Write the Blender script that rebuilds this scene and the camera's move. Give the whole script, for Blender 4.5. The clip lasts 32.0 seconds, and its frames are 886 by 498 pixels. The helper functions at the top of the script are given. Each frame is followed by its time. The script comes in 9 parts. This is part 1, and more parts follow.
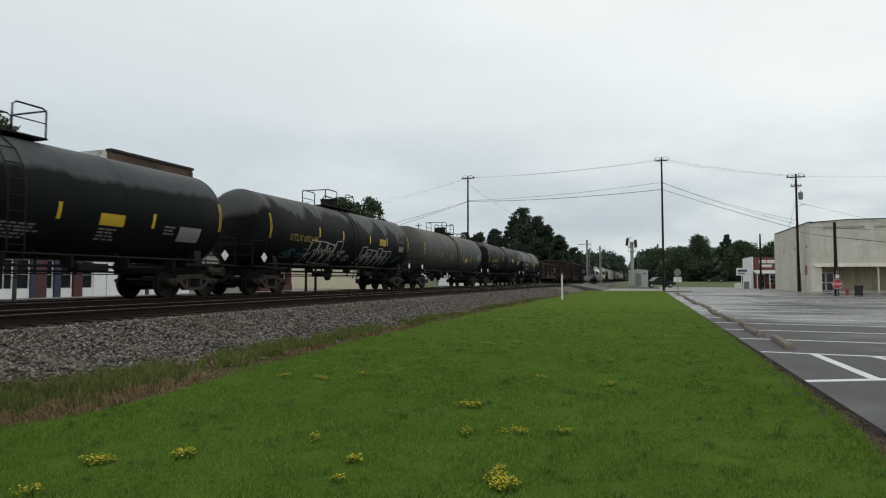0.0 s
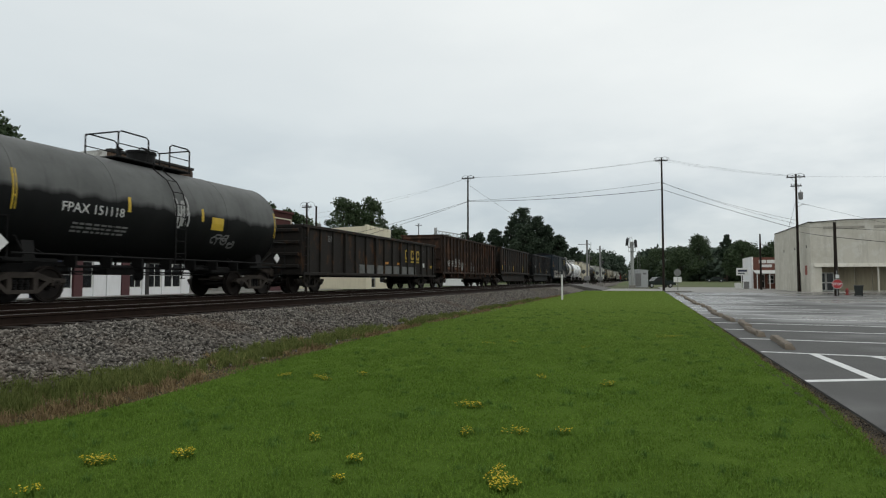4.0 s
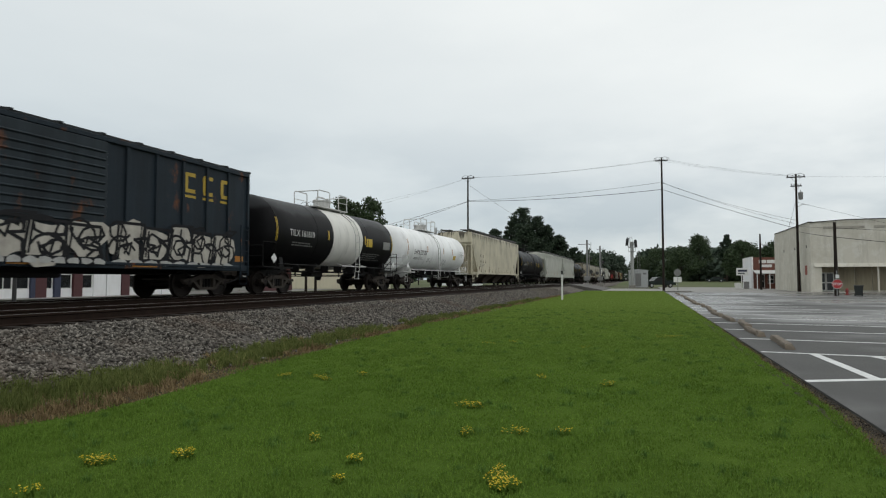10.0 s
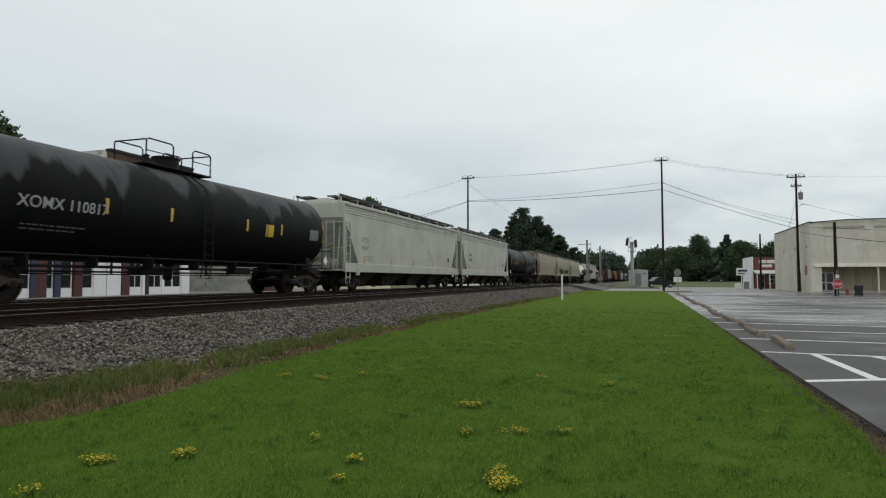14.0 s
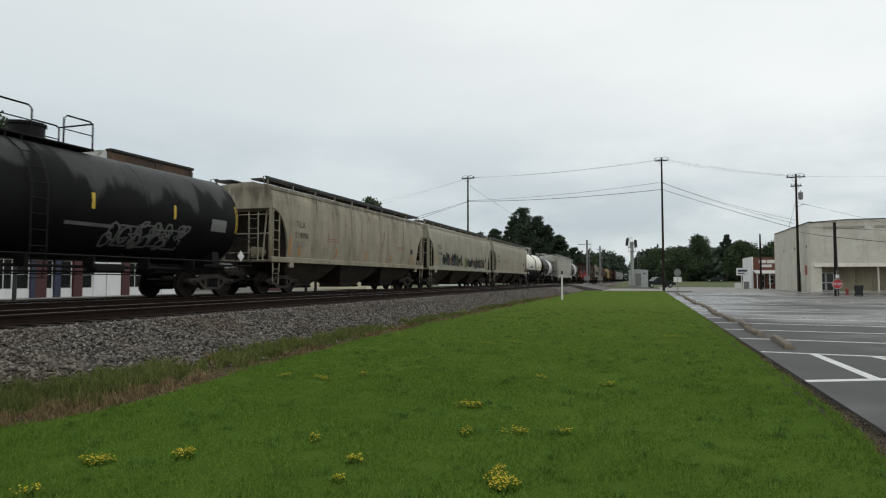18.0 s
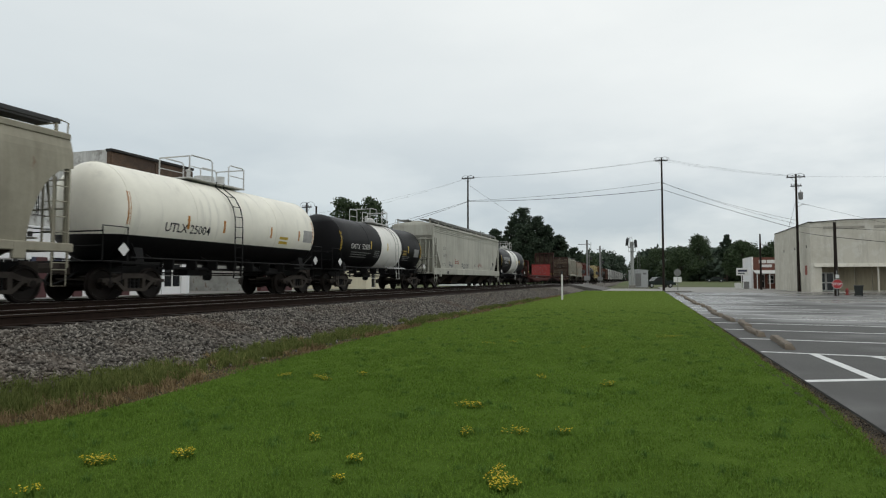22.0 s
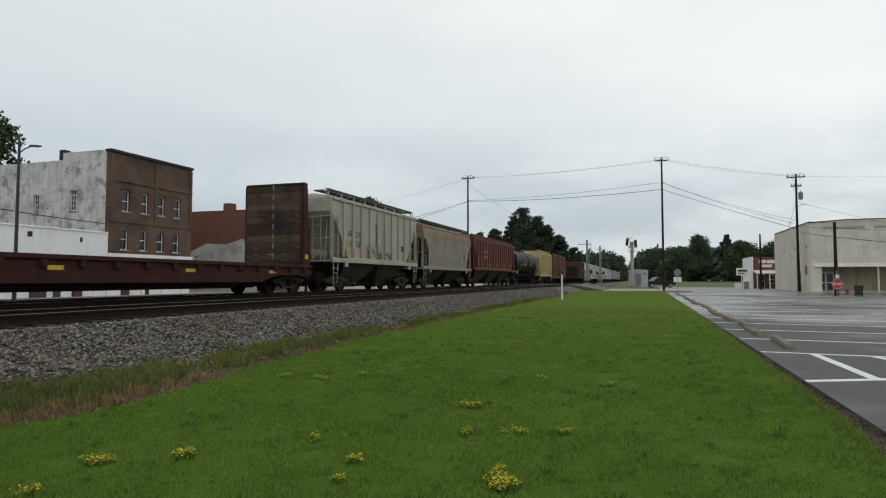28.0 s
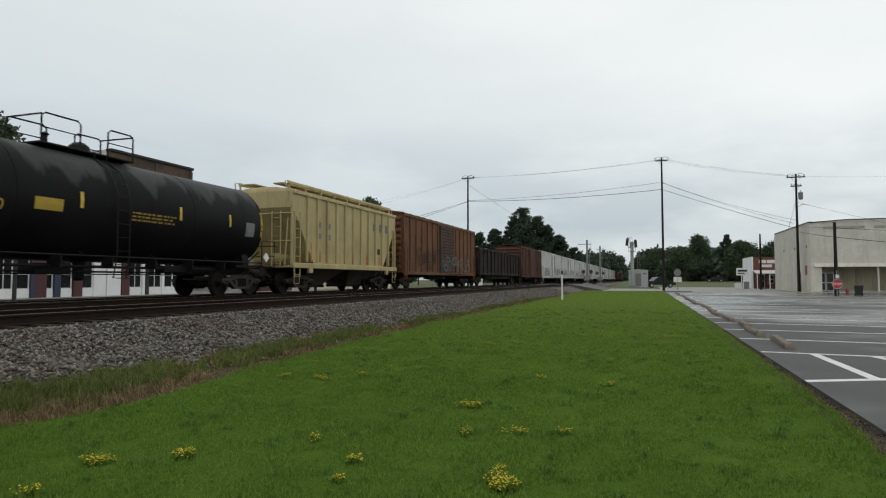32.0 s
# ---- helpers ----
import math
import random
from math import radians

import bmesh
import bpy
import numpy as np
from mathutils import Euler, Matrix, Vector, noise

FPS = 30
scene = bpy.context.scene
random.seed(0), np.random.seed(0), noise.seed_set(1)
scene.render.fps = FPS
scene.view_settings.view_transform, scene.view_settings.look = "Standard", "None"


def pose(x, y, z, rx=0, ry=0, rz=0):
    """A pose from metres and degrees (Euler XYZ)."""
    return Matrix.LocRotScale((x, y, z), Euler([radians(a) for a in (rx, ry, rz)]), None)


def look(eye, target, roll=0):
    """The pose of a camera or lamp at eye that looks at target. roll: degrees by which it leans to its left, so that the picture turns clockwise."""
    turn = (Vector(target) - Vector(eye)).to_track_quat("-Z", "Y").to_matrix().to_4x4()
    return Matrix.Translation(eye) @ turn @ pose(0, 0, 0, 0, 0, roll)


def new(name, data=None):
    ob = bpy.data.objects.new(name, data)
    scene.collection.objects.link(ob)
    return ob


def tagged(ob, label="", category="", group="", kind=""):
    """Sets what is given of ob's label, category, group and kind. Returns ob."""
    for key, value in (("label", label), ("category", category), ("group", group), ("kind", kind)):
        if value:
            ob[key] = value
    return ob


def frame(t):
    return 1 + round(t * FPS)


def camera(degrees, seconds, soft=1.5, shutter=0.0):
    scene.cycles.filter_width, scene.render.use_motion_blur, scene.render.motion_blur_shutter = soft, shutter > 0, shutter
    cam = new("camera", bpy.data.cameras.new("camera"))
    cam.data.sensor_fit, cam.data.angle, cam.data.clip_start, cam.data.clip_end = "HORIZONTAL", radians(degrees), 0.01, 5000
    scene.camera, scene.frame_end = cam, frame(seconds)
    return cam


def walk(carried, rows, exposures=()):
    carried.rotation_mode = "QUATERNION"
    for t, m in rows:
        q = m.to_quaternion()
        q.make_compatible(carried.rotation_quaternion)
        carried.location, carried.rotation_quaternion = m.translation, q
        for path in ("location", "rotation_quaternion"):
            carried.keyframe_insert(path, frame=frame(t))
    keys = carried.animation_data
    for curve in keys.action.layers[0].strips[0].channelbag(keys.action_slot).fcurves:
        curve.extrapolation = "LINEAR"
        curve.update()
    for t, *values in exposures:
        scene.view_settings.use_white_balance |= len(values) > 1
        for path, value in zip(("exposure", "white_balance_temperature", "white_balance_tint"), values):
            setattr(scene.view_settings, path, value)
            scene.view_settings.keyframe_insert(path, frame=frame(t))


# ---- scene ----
# World: Y runs along the railway, away from the camera; X to the right of it; z = 0 is the lawn.
EYE = 1.36
AXIS = 18.28          # the camera looks this many degrees to the left of the railway
RAIL = 0.786          # top of the rails
TRACK = -15.25        # centre line of the track with the train
SIDING = -10.65       # centre line of the nearer, empty track
SPEED = 15.49         # metres a second, towards the camera

cam = camera(71.6, 32.0, soft=1.15, shutter=0.1)
eye_pose = pose(0, 0, EYE, 90 + 2.87, 0, AXIS)
walk(cam, [(0, eye_pose), (32, eye_pose)], exposures=[(0, -0.03), (32, -0.03)])


# ---- light: an overcast sky ----
SUN_WAY = (0.45, -0.25, 0.857)


def overcast_sky():
    world = bpy.data.worlds.new("overcast_sky")
    scene.world = world
    world.use_nodes = True
    nt = world.node_tree
    nt.nodes.clear()
    out = nt.nodes.new("ShaderNodeOutputWorld")
    bg = nt.nodes.new("ShaderNodeBackground")
    coord = nt.nodes.new("ShaderNodeTexCoord")
    sky = nt.nodes.new("ShaderNodeTexSky")
    sky.sky_type = "NISHITA"
    sky.sun_disc = False
    sky.sun_elevation = radians(59)
    sky.sun_rotation = radians(119)
    scale = nt.nodes.new("ShaderNodeMix")
    scale.data_type = "RGBA"
    scale.blend_type = "MULTIPLY"
    scale.inputs[0].default_value = 1.0
    scale.inputs[7].default_value = (0.11, 0.11, 0.11, 1)
    nt.links.new(sky.outputs[0], scale.inputs[6])
    # cloud deck: flattened noise on the view direction
    stretch = nt.nodes.new("ShaderNodeMapping")
    stretch.inputs["Scale"].default_value = (1.6, 1.6, 4.6)
    nt.links.new(coord.outputs["Generated"], stretch.inputs[0])
    noise_tex = nt.nodes.new("ShaderNodeTexNoise")
    noise_tex.inputs["Scale"].default_value = 2.3
    noise_tex.inputs["Detail"].default_value = 7
    noise_tex.inputs["Roughness"].default_value = 0.52
    nt.links.new(stretch.outputs[0], noise_tex.inputs["Vector"])
    split = nt.nodes.new("ShaderNodeSeparateXYZ")
    nt.links.new(coord.outputs["Generated"], split.inputs[0])
    low = nt.nodes.new("ShaderNodeMapRange")
    low.inputs["From Min"].default_value = 0.02
    low.inputs["From Max"].default_value = 0.26
    low.inputs["To Min"].default_value = 1.0
    low.inputs["To Max"].default_value = 0.08
    nt.links.new(split.outputs[2], low.inputs[0])
    shade = nt.nodes.new("ShaderNodeMapRange")
    shade.inputs["From Min"].default_value = 0.34
    shade.inputs["From Max"].default_value = 0.60
    nt.links.new(noise_tex.outputs[0], shade.inputs[0])
    amount = nt.nodes.new("ShaderNodeMath")
    amount.operation = "MULTIPLY"
    nt.links.new(low.outputs[0], amount.inputs[0])
    nt.links.new(shade.outputs[0], amount.inputs[1])
    # the sun's place behind the cloud leaves that side of the sky brighter
    glow = nt.nodes.new("ShaderNodeVectorMath")
    glow.operation = "DOT_PRODUCT"
    glow.inputs[1].default_value = SUN_WAY
    nt.links.new(coord.outputs["Generated"], glow.inputs[0])
    bright = nt.nodes.new("ShaderNodeMapRange")
    bright.inputs["From Min"].default_value = -0.60
    bright.inputs["From Max"].default_value = 0.08
    bright.inputs["To Min"].default_value = 0.0
    bright.inputs["To Max"].default_value = 1.0
    nt.links.new(glow.outputs["Value"], bright.inputs[0])
    deck = nt.nodes.new("ShaderNodeMix")
    deck.data_type = "RGBA"
    deck.inputs[6].default_value = (0.50, 0.585, 0.625, 1)
    deck.inputs[7].default_value = (0.99, 1.02, 1.0, 1)
    nt.links.new(bright.outputs[0], deck.inputs[0])
    cloud = nt.nodes.new("ShaderNodeMix")
    cloud.data_type = "RGBA"
    nt.links.new(deck.outputs[2], cloud.inputs[6])
    cloud.inputs[7].default_value = (0.45, 0.525, 0.575, 1)
    nt.links.new(amount.outputs[0], cloud.inputs[0])
    mix = nt.nodes.new("ShaderNodeMix")
    mix.data_type = "RGBA"
    mix.inputs[0].default_value = 0.9
    nt.links.new(scale.outputs[2], mix.inputs[6])
    nt.links.new(cloud.outputs[2], mix.inputs[7])
    nt.links.new(mix.outputs[2], bg.inputs[0])
    bg.inputs[1].default_value = 1.0
    nt.links.new(bg.outputs[0], out.inputs[0])


overcast_sky()
sun = new("sun", bpy.data.lights.new("sun", "SUN"))
sun.data.energy, sun.data.angle, sun.data.color = 0.34, radians(40), (1.0, 0.97, 0.93)
sun.matrix_world = look([60 * c for c in SUN_WAY], (0, 0, 0))


# ---- materials ----
MATS = {}


class Nodes:
    """A small writer of node trees for one material."""

    def __init__(self, name):
        self.mat = bpy.data.materials.new(name)
        self.mat.use_nodes = True
        self.nt = self.mat.node_tree
        self.bsdf = self.nt.nodes["Principled BSDF"]
        self.coord = self.nt.nodes.new("ShaderNodeTexCoord")
        MATS[name] = self.mat

    def put(self, value, socket):
        if isinstance(value, bpy.types.NodeSocket):
            self.nt.links.new(value, socket)
        elif isinstance(value, (tuple, list)):
            socket.default_value = (*value, 1)[:4] if socket.type == "RGBA" else value
        else:
            socket.default_value = value

    def noise(self, scale, detail=4, rough=0.55, stretch=(1, 1, 1), seed=0.0, out=0):
        m = self.nt.nodes.new("ShaderNodeMapping")
        m.inputs["Scale"].default_value = stretch
        m.inputs["Location"].default_value = (seed, seed * 1.7, seed * 0.6)
        self.nt.links.new(self.coord.outputs["Object"], m.inputs[0])
        n = self.nt.nodes.new("ShaderNodeTexNoise")
        n.inputs["Scale"].default_value, n.inputs["Detail"].default_value, n.inputs["Roughness"].default_value = scale, detail, rough
        self.nt.links.new(m.outputs[0], n.inputs["Vector"])
        return n.outputs[out]

    def axis(self, i):
        s = self.nt.nodes.new("ShaderNodeSeparateXYZ")
        self.nt.links.new(self.coord.outputs["Object"], s.inputs[0])
        return s.outputs[i]

    def math(self, op, a, b=0.0):
        n = self.nt.nodes.new("ShaderNodeMath")
        n.operation = op
        self.put(a, n.inputs[0])
        self.put(b, n.inputs[1])
        return n.outputs[0]

    def range(self, v, a, b, c=0.0, d=1.0):
        n = self.nt.nodes.new("ShaderNodeMapRange")
        self.put(v, n.inputs[0])
        for i, q in enumerate((a, b, c, d)):
            self.put(q, n.inputs[i + 1])
        return n.outputs[0]

    def mix(self, f, a, b, blend="MIX"):
        n = self.nt.nodes.new("ShaderNodeMix")
        n.data_type, n.blend_type = "RGBA", blend
        self.put(f, n.inputs[0])
        self.put(a, n.inputs[6])
        self.put(b, n.inputs[7])
        return n.outputs[2]

    def island(self):
        return self.nt.nodes.new("ShaderNodeNewGeometry").outputs["Random Per Island"]

    def each(self):
        return self.nt.nodes.new("ShaderNodeObjectInfo").outputs["Random"]

    def finish(self, colour, rough=0.6, metal=0.0, bump=None, height=0.01, specular=None):
        self.put(colour, self.bsdf.inputs["Base Color"])
        self.put(rough, self.bsdf.inputs["Roughness"])
        self.put(metal, self.bsdf.inputs["Metallic"])
        if specular is not None:
            self.put(specular, self.bsdf.inputs["Specular IOR Level"])
        if bump is not None:
            b = self.nt.nodes.new("ShaderNodeBump")
            b.inputs["Strength"].default_value = 0.6
            b.inputs["Distance"].default_value = height
            self.nt.links.new(bump, b.inputs["Height"])
            self.nt.links.new(b.outputs[0], self.bsdf.inputs["Normal"])
        return self.mat


def paint(name, colour, grime=(0.05, 0.045, 0.04), dirty=0.5, rust=0.0, rough=0.5, seed=0.0, rust_colour=(0.16, 0.06, 0.025), drips=None, upper=None):
    """Weathered railway paint: broad soiling, vertical runs of dirt, patches of rust."""
    n = Nodes(name)
    broad = n.noise(0.7, 5, 0.6, seed=seed)
    runs = n.noise(1.0, 4, 0.6, stretch=(2.2, 2.2, 0.22), seed=seed + 3)
    fine = n.noise(14, 3, 0.6, seed=seed + 5)
    col = n.mix(n.range(broad, 0.3, 0.7), colour, [c * 0.78 for c in colour])
    col = n.mix(n.math("MULTIPLY", n.range(runs, 0.46, 0.72), dirty), col, grime)
    col = n.mix(n.math("MULTIPLY", n.range(broad, 0.5, 0.8), dirty * 0.7), col, grime)
    streaks = n.noise(3.4, 5, 0.65, stretch=(2.2, 2.2, 0.09), seed=seed + 23)
    col = n.mix(n.range(streaks, 0.50, 0.70, 0.0, 0.10 + 0.28 * dirty), col, grime)
    col = n.mix(n.range(streaks, 0.44, 0.30, 0.0, 0.22), col, [min(1, c * 1.22 + 0.012) for c in colour])
    if drips:
        # black runs hanging from the roof edge: (top, longest, strength)
        teeth = n.noise(4.6, 3, 0.6, stretch=(1, 1, 0.03), seed=seed + 13)
        reach = n.range(teeth, 0.43, 0.72, 0.0, drips[1] * 1.15)
        below = n.math("SUBTRACT", drips[0], n.axis(2))
        hang = n.range(n.math("SUBTRACT", reach, below), 0.0, drips[1] * 0.35)
        col = n.mix(n.math("MULTIPLY", hang, drips[2]), col, (0.045, 0.04, 0.032))
    if upper:
        # soft rusty wash over the upper side: (level, colour, strength)
        level = n.math("ADD", n.axis(2), n.math("MULTIPLY", n.noise(0.8, 5, 0.65, stretch=(1, 0.7, 0.8), seed=seed + 17), 2.4))
        col = n.mix(n.range(level, upper[0] + 0.6, upper[0] + 1.9, 0, upper[2]), col, upper[1])
    if rust:
        spots = n.noise(1.6, 6, 0.68, stretch=(1, 1, 0.5), seed=seed + 9)
        col = n.mix(n.range(spots, 0.62 - 0.22 * rust, 0.72 - 0.12 * rust), col, rust_colour)
    col = n.mix(n.math("MULTIPLY", fine, 0.16), col, (0.02, 0.02, 0.02))
    return n.finish(col, n.range(fine, 0.2, 0.8, rough - 0.1, rough + 0.15), 0, fine, 0.003, 0.12 if sum(colour) < 0.25 else 0.28)


def tank_paint(name, colour, dust=(0.2, 0.21, 0.215), edge=3.35, ragged=0.9, amount=0.7, rough=0.36, seed=0.0, band=None, rust=0.0, belly=None):
    """Tank paint with pale road film on its crown, ending in ragged tongues. band: (y from, y to, colour)."""
    n = Nodes(name)
    dark = sum(colour) < 0.1
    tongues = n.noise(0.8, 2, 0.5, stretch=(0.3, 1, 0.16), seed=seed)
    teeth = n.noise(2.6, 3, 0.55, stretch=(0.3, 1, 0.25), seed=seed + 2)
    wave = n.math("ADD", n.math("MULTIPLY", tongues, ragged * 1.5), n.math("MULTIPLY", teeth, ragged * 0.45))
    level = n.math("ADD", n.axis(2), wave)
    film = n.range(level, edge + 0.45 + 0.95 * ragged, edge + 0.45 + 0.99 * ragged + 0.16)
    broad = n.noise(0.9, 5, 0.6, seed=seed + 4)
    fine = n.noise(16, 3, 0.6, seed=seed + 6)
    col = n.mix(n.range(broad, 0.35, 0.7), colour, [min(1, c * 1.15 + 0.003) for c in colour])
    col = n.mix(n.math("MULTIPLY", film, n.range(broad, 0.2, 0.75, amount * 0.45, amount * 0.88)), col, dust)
    if band:
        inside = n.math("MULTIPLY", n.math("GREATER_THAN", n.axis(1), band[0]), n.math("LESS_THAN", n.axis(1), band[1]))
        clean = n.mix(n.range(broad, 0.45, 0.75, 0, 0.35), band[2], [c * 0.72 for c in band[2]])
        col = n.mix(inside, col, clean)
    if belly:
        col = n.mix(n.math("LESS_THAN", n.axis(2), belly), col, (0.006, 0.006, 0.0065))
    if rust:
        spots = n.noise(1.3, 6, 0.66, stretch=(1, 1, 0.45), seed=seed + 9)
        col = n.mix(n.range(spots, 0.66 - 0.2 * rust, 0.78 - 0.12 * rust), col, (0.11, 0.06, 0.04))
    runs = n.noise(1.5, 4, 0.6, stretch=(1, 2.2, 0.15), seed=seed + 8)
    col = n.mix(n.range(runs, 0.55, 0.8, 0, 0.35), col, (0.013, 0.011, 0.009) if dark else (0.03, 0.028, 0.025))
    return n.finish(col, n.range(fine, 0.2, 0.8, rough + (0.1 if dark else 0), rough + 0.26), 0, fine, 0.002, 0.06 if dark else 0.3)


def plain(name, colour, rough=0.6, metal=0.0, vary=0.25, scale=6.0, bump=0.0, specular=None):
    n = Nodes(name)
    if specular is None and metal == 0 and max(colour) < 0.06 and rough > 0.5:
        specular = 0.14
    a = n.noise(scale, 5, 0.6)
    b = n.noise(scale * 0.13, 3, 0.5, seed=4)
    col = n.mix(n.range(a, 0.3, 0.7), colour, [c * (1 - vary) for c in colour])
    col = n.mix(n.range(b, 0.35, 0.7, 0, vary), col, [c * 0.6 for c in colour])
    return n.finish(col, rough, metal, a if bump else None, bump or 0.01, specular)


def leafy(name, dark, light, rough=0.7, yellowed=None, soft=False):
    """Leaves or blades; soft ones are thin enough to pass light on, so they shade like the turf as a whole."""
    n = Nodes(name)
    if soft:
        bent = n.nt.nodes.new("ShaderNodeVectorMath")
        bent.operation = "MULTIPLY_ADD"
        bent.inputs[1].default_value, bent.inputs[2].default_value = (0.55, 0.55, 0.55), (0, 0, 0.8)
        n.nt.links.new(n.nt.nodes.new("ShaderNodeNewGeometry").outputs["Normal"], bent.inputs[0])
        unit = n.nt.nodes.new("ShaderNodeVectorMath")
        unit.operation = "NORMALIZE"
        n.nt.links.new(bent.outputs[0], unit.inputs[0])
        n.nt.links.new(unit.outputs[0], n.bsdf.inputs["Normal"])
    big = n.noise(0.35, 3, 0.5)
    mid = n.noise(1.3, 4, 0.6, seed=5)
    col = n.mix(n.island(), dark, light)
    col = n.mix(n.range(mid, 0.48, 0.68, 0, 0.4), col, [c * 0.7 for c in dark])
    col = n.mix(n.range(big, 0.35, 0.65, 0, 0.35), col, [c * 0.6 for c in dark])
    if yellowed:
        # further off the lawn is yellower; its low-angle brightness is put into the colour
        col = n.mix(n.range(n.axis(1), 8, 36, 0, 0.6), col, yellowed)
    if soft:
        thin = n.nt.nodes.new("ShaderNodeBsdfTranslucent")
        n.put(col, thin.inputs["Color"])
        both = n.nt.nodes.new("ShaderNodeMixShader")
        both.inputs[0].default_value = 0.3
        n.nt.links.new(n.bsdf.outputs[0], both.inputs[1])
        n.nt.links.new(thin.outputs[0], both.inputs[2])
        n.nt.links.new(both.outputs[0], n.nt.nodes["Material Output"].inputs["Surface"])
    return n.finish(col, rough, 0, specular=0.06 if soft else 0.2)


def make_materials():
    plain("steel_dark", (0.012, 0.0115, 0.0115), 0.6, 0.0, 0.3, 5)
    plain("bogie_steel", (0.060, 0.050, 0.042), 0.8, 0.0, 0.55, 5, 0.01, 0.2)
    plain("wheel_steel", (0.016, 0.012, 0.010), 0.6, 0.0, 0.4, 6)
    plain("stripe_yellow", (0.62, 0.42, 0.03), 0.45, 0, 0.25, 5)
    plain("stripe_orange", (0.50, 0.20, 0.02), 0.5, 0, 0.3, 5)
    plain("letter_white", (0.62, 0.62, 0.60), 0.6, 0, 0.25, 4)
    plain("letter_dim", (0.20, 0.20, 0.195), 0.7, 0, 0.35, 4)
    plain("letter_yellow", (0.45, 0.31, 0.03), 0.6, 0, 0.25, 4)
    plain("letter_gold", (0.30, 0.20, 0.03), 0.6, 0, 0.25, 4)
    plain("letter_black", (0.025, 0.025, 0.028), 0.6, 0, 0.2, 4)
    plain("letter_grey", (0.17, 0.175, 0.17), 0.7, 0, 0.25, 4)
    plain("letter_orange", (0.28, 0.10, 0.02), 0.7, 0, 0.4, 3)
    plain("faded_orange", (0.125, 0.048, 0.016), 0.7, 0, 0.5, 3)
    plain("letter_red", (0.33, 0.09, 0.06), 0.7, 0, 0.4, 3)
    plain("spray_white", (0.46, 0.46, 0.44), 0.7, 0, 0.4, 3)
    plain("spray_cream", (0.50, 0.47, 0.41), 0.7, 0, 0.4, 3)
    plain("spray_black", (0.018, 0.018, 0.02), 0.7, 0, 0.2, 3)
    plain("spray_green", (0.11, 0.16, 0.05), 0.7, 0, 0.4, 2)
    plain("spray_blue", (0.03, 0.10, 0.13), 0.7, 0, 0.4, 2)
    plain("spray_pink", (0.30, 0.12, 0.12), 0.7, 0, 0.4, 2)
    plain("spray_faint", (0.15, 0.15, 0.145), 0.7, 0, 0.4, 2)
    plain("letter_pale", (0.40, 0.40, 0.385), 0.65, 0, 0.3, 4)
    plain("spray_slate", (0.10, 0.11, 0.14), 0.7, 0, 0.4, 3)
    plain("whitewash", (0.17, 0.175, 0.165), 0.8, 0, 0.75, 1.6)
    plain("orange_stain", (0.135, 0.055, 0.014), 0.75, 0, 0.75, 3)
    plain("rust_panel", (0.095, 0.038, 0.018), 0.8, 0, 0.6, 2)
    plain("panel_slate", (0.185, 0.190, 0.175), 0.7, 0, 0.25, 3)
    plain("panel_wash", (0.255, 0.25, 0.215), 0.7, 0, 0.3, 5)
    plain("placard", (0.70, 0.70, 0.69), 0.5, 0, 0.1, 8)
    plain("panel_grey", (0.23, 0.23, 0.225), 0.6, 0, 0.2, 8)
    plain("rail_side", (0.024, 0.014, 0.010), 0.8, 0.0, 0.4, 6, 0.004)
    plain("rail_top", (0.40, 0.38, 0.36), 0.3, 0.85, 0.15, 5)
    plain("tie_wood", (0.030, 0.024, 0.020), 0.85, 0, 0.4, 7, 0.01)
    plain("pole_wood", (0.030, 0.023, 0.019), 0.85, 0, 0.4, 5, 0.006)
    plain("pole_grey", (0.22, 0.22, 0.215), 0.6, 0.2, 0.2, 4)
    plain("aluminium", (0.45, 0.46, 0.46), 0.4, 0.7, 0.15, 5)
    plain("cable_black", (0.02, 0.02, 0.021), 0.6)
    plain("post_white", (0.74, 0.74, 0.72), 0.5, 0, 0.12, 6)
    plain("signal_black", (0.02, 0.02, 0.02), 0.5)
    plain("red_sign", (0.42, 0.025, 0.03), 0.45, 0, 0.1, 6)
    plain("window_dark", (0.016, 0.018, 0.020), 0.15, 0, 0.2, 3)
    plain("window_white", (0.66, 0.66, 0.63), 0.55, 0, 0.15, 5)
    plain("column_maroon", (0.075, 0.022, 0.024), 0.6, 0, 0.2, 5)
    plain("column_navy", (0.030, 0.038, 0.075), 0.6, 0, 0.2, 5)
    plain("concrete", (0.30, 0.285, 0.26), 0.85, 0, 0.3, 4, 0.006)
    plain("kerb_concrete", (0.20, 0.165, 0.125), 0.9, 0, 0.45, 7, 0.012)
    plain("line_white", (0.72, 0.73, 0.72), 0.55, 0, 0.25, 9)
    plain("roof_dark", (0.05, 0.048, 0.046), 0.8, 0, 0.3, 3)
    plain("roof_white", (0.6, 0.6, 0.58), 0.7, 0, 0.2, 3)
    plain("bin_plastic", (0.02, 0.024, 0.022), 0.5, 0, 0.2, 6)
    plain("car_green", (0.014, 0.024, 0.021), 0.25, 0.2, 0.1, 4)
    plain("tyre", (0.018, 0.018, 0.018), 0.8)
    plain("hydrant_red", (0.24, 0.03, 0.025), 0.55, 0, 0.3, 8)
    plain("pole_pale", (0.36, 0.37, 0.355), 0.6, 0.1, 0.2, 4)
    plain("signal_dull", (0.06, 0.06, 0.058), 0.6, 0, 0.2, 5)
    plain("lamp_dull", (0.12, 0.02, 0.02), 0.3, 0, 0.2, 5)
    plain("lamp_glass", (0.5, 0.1, 0.08), 0.3)
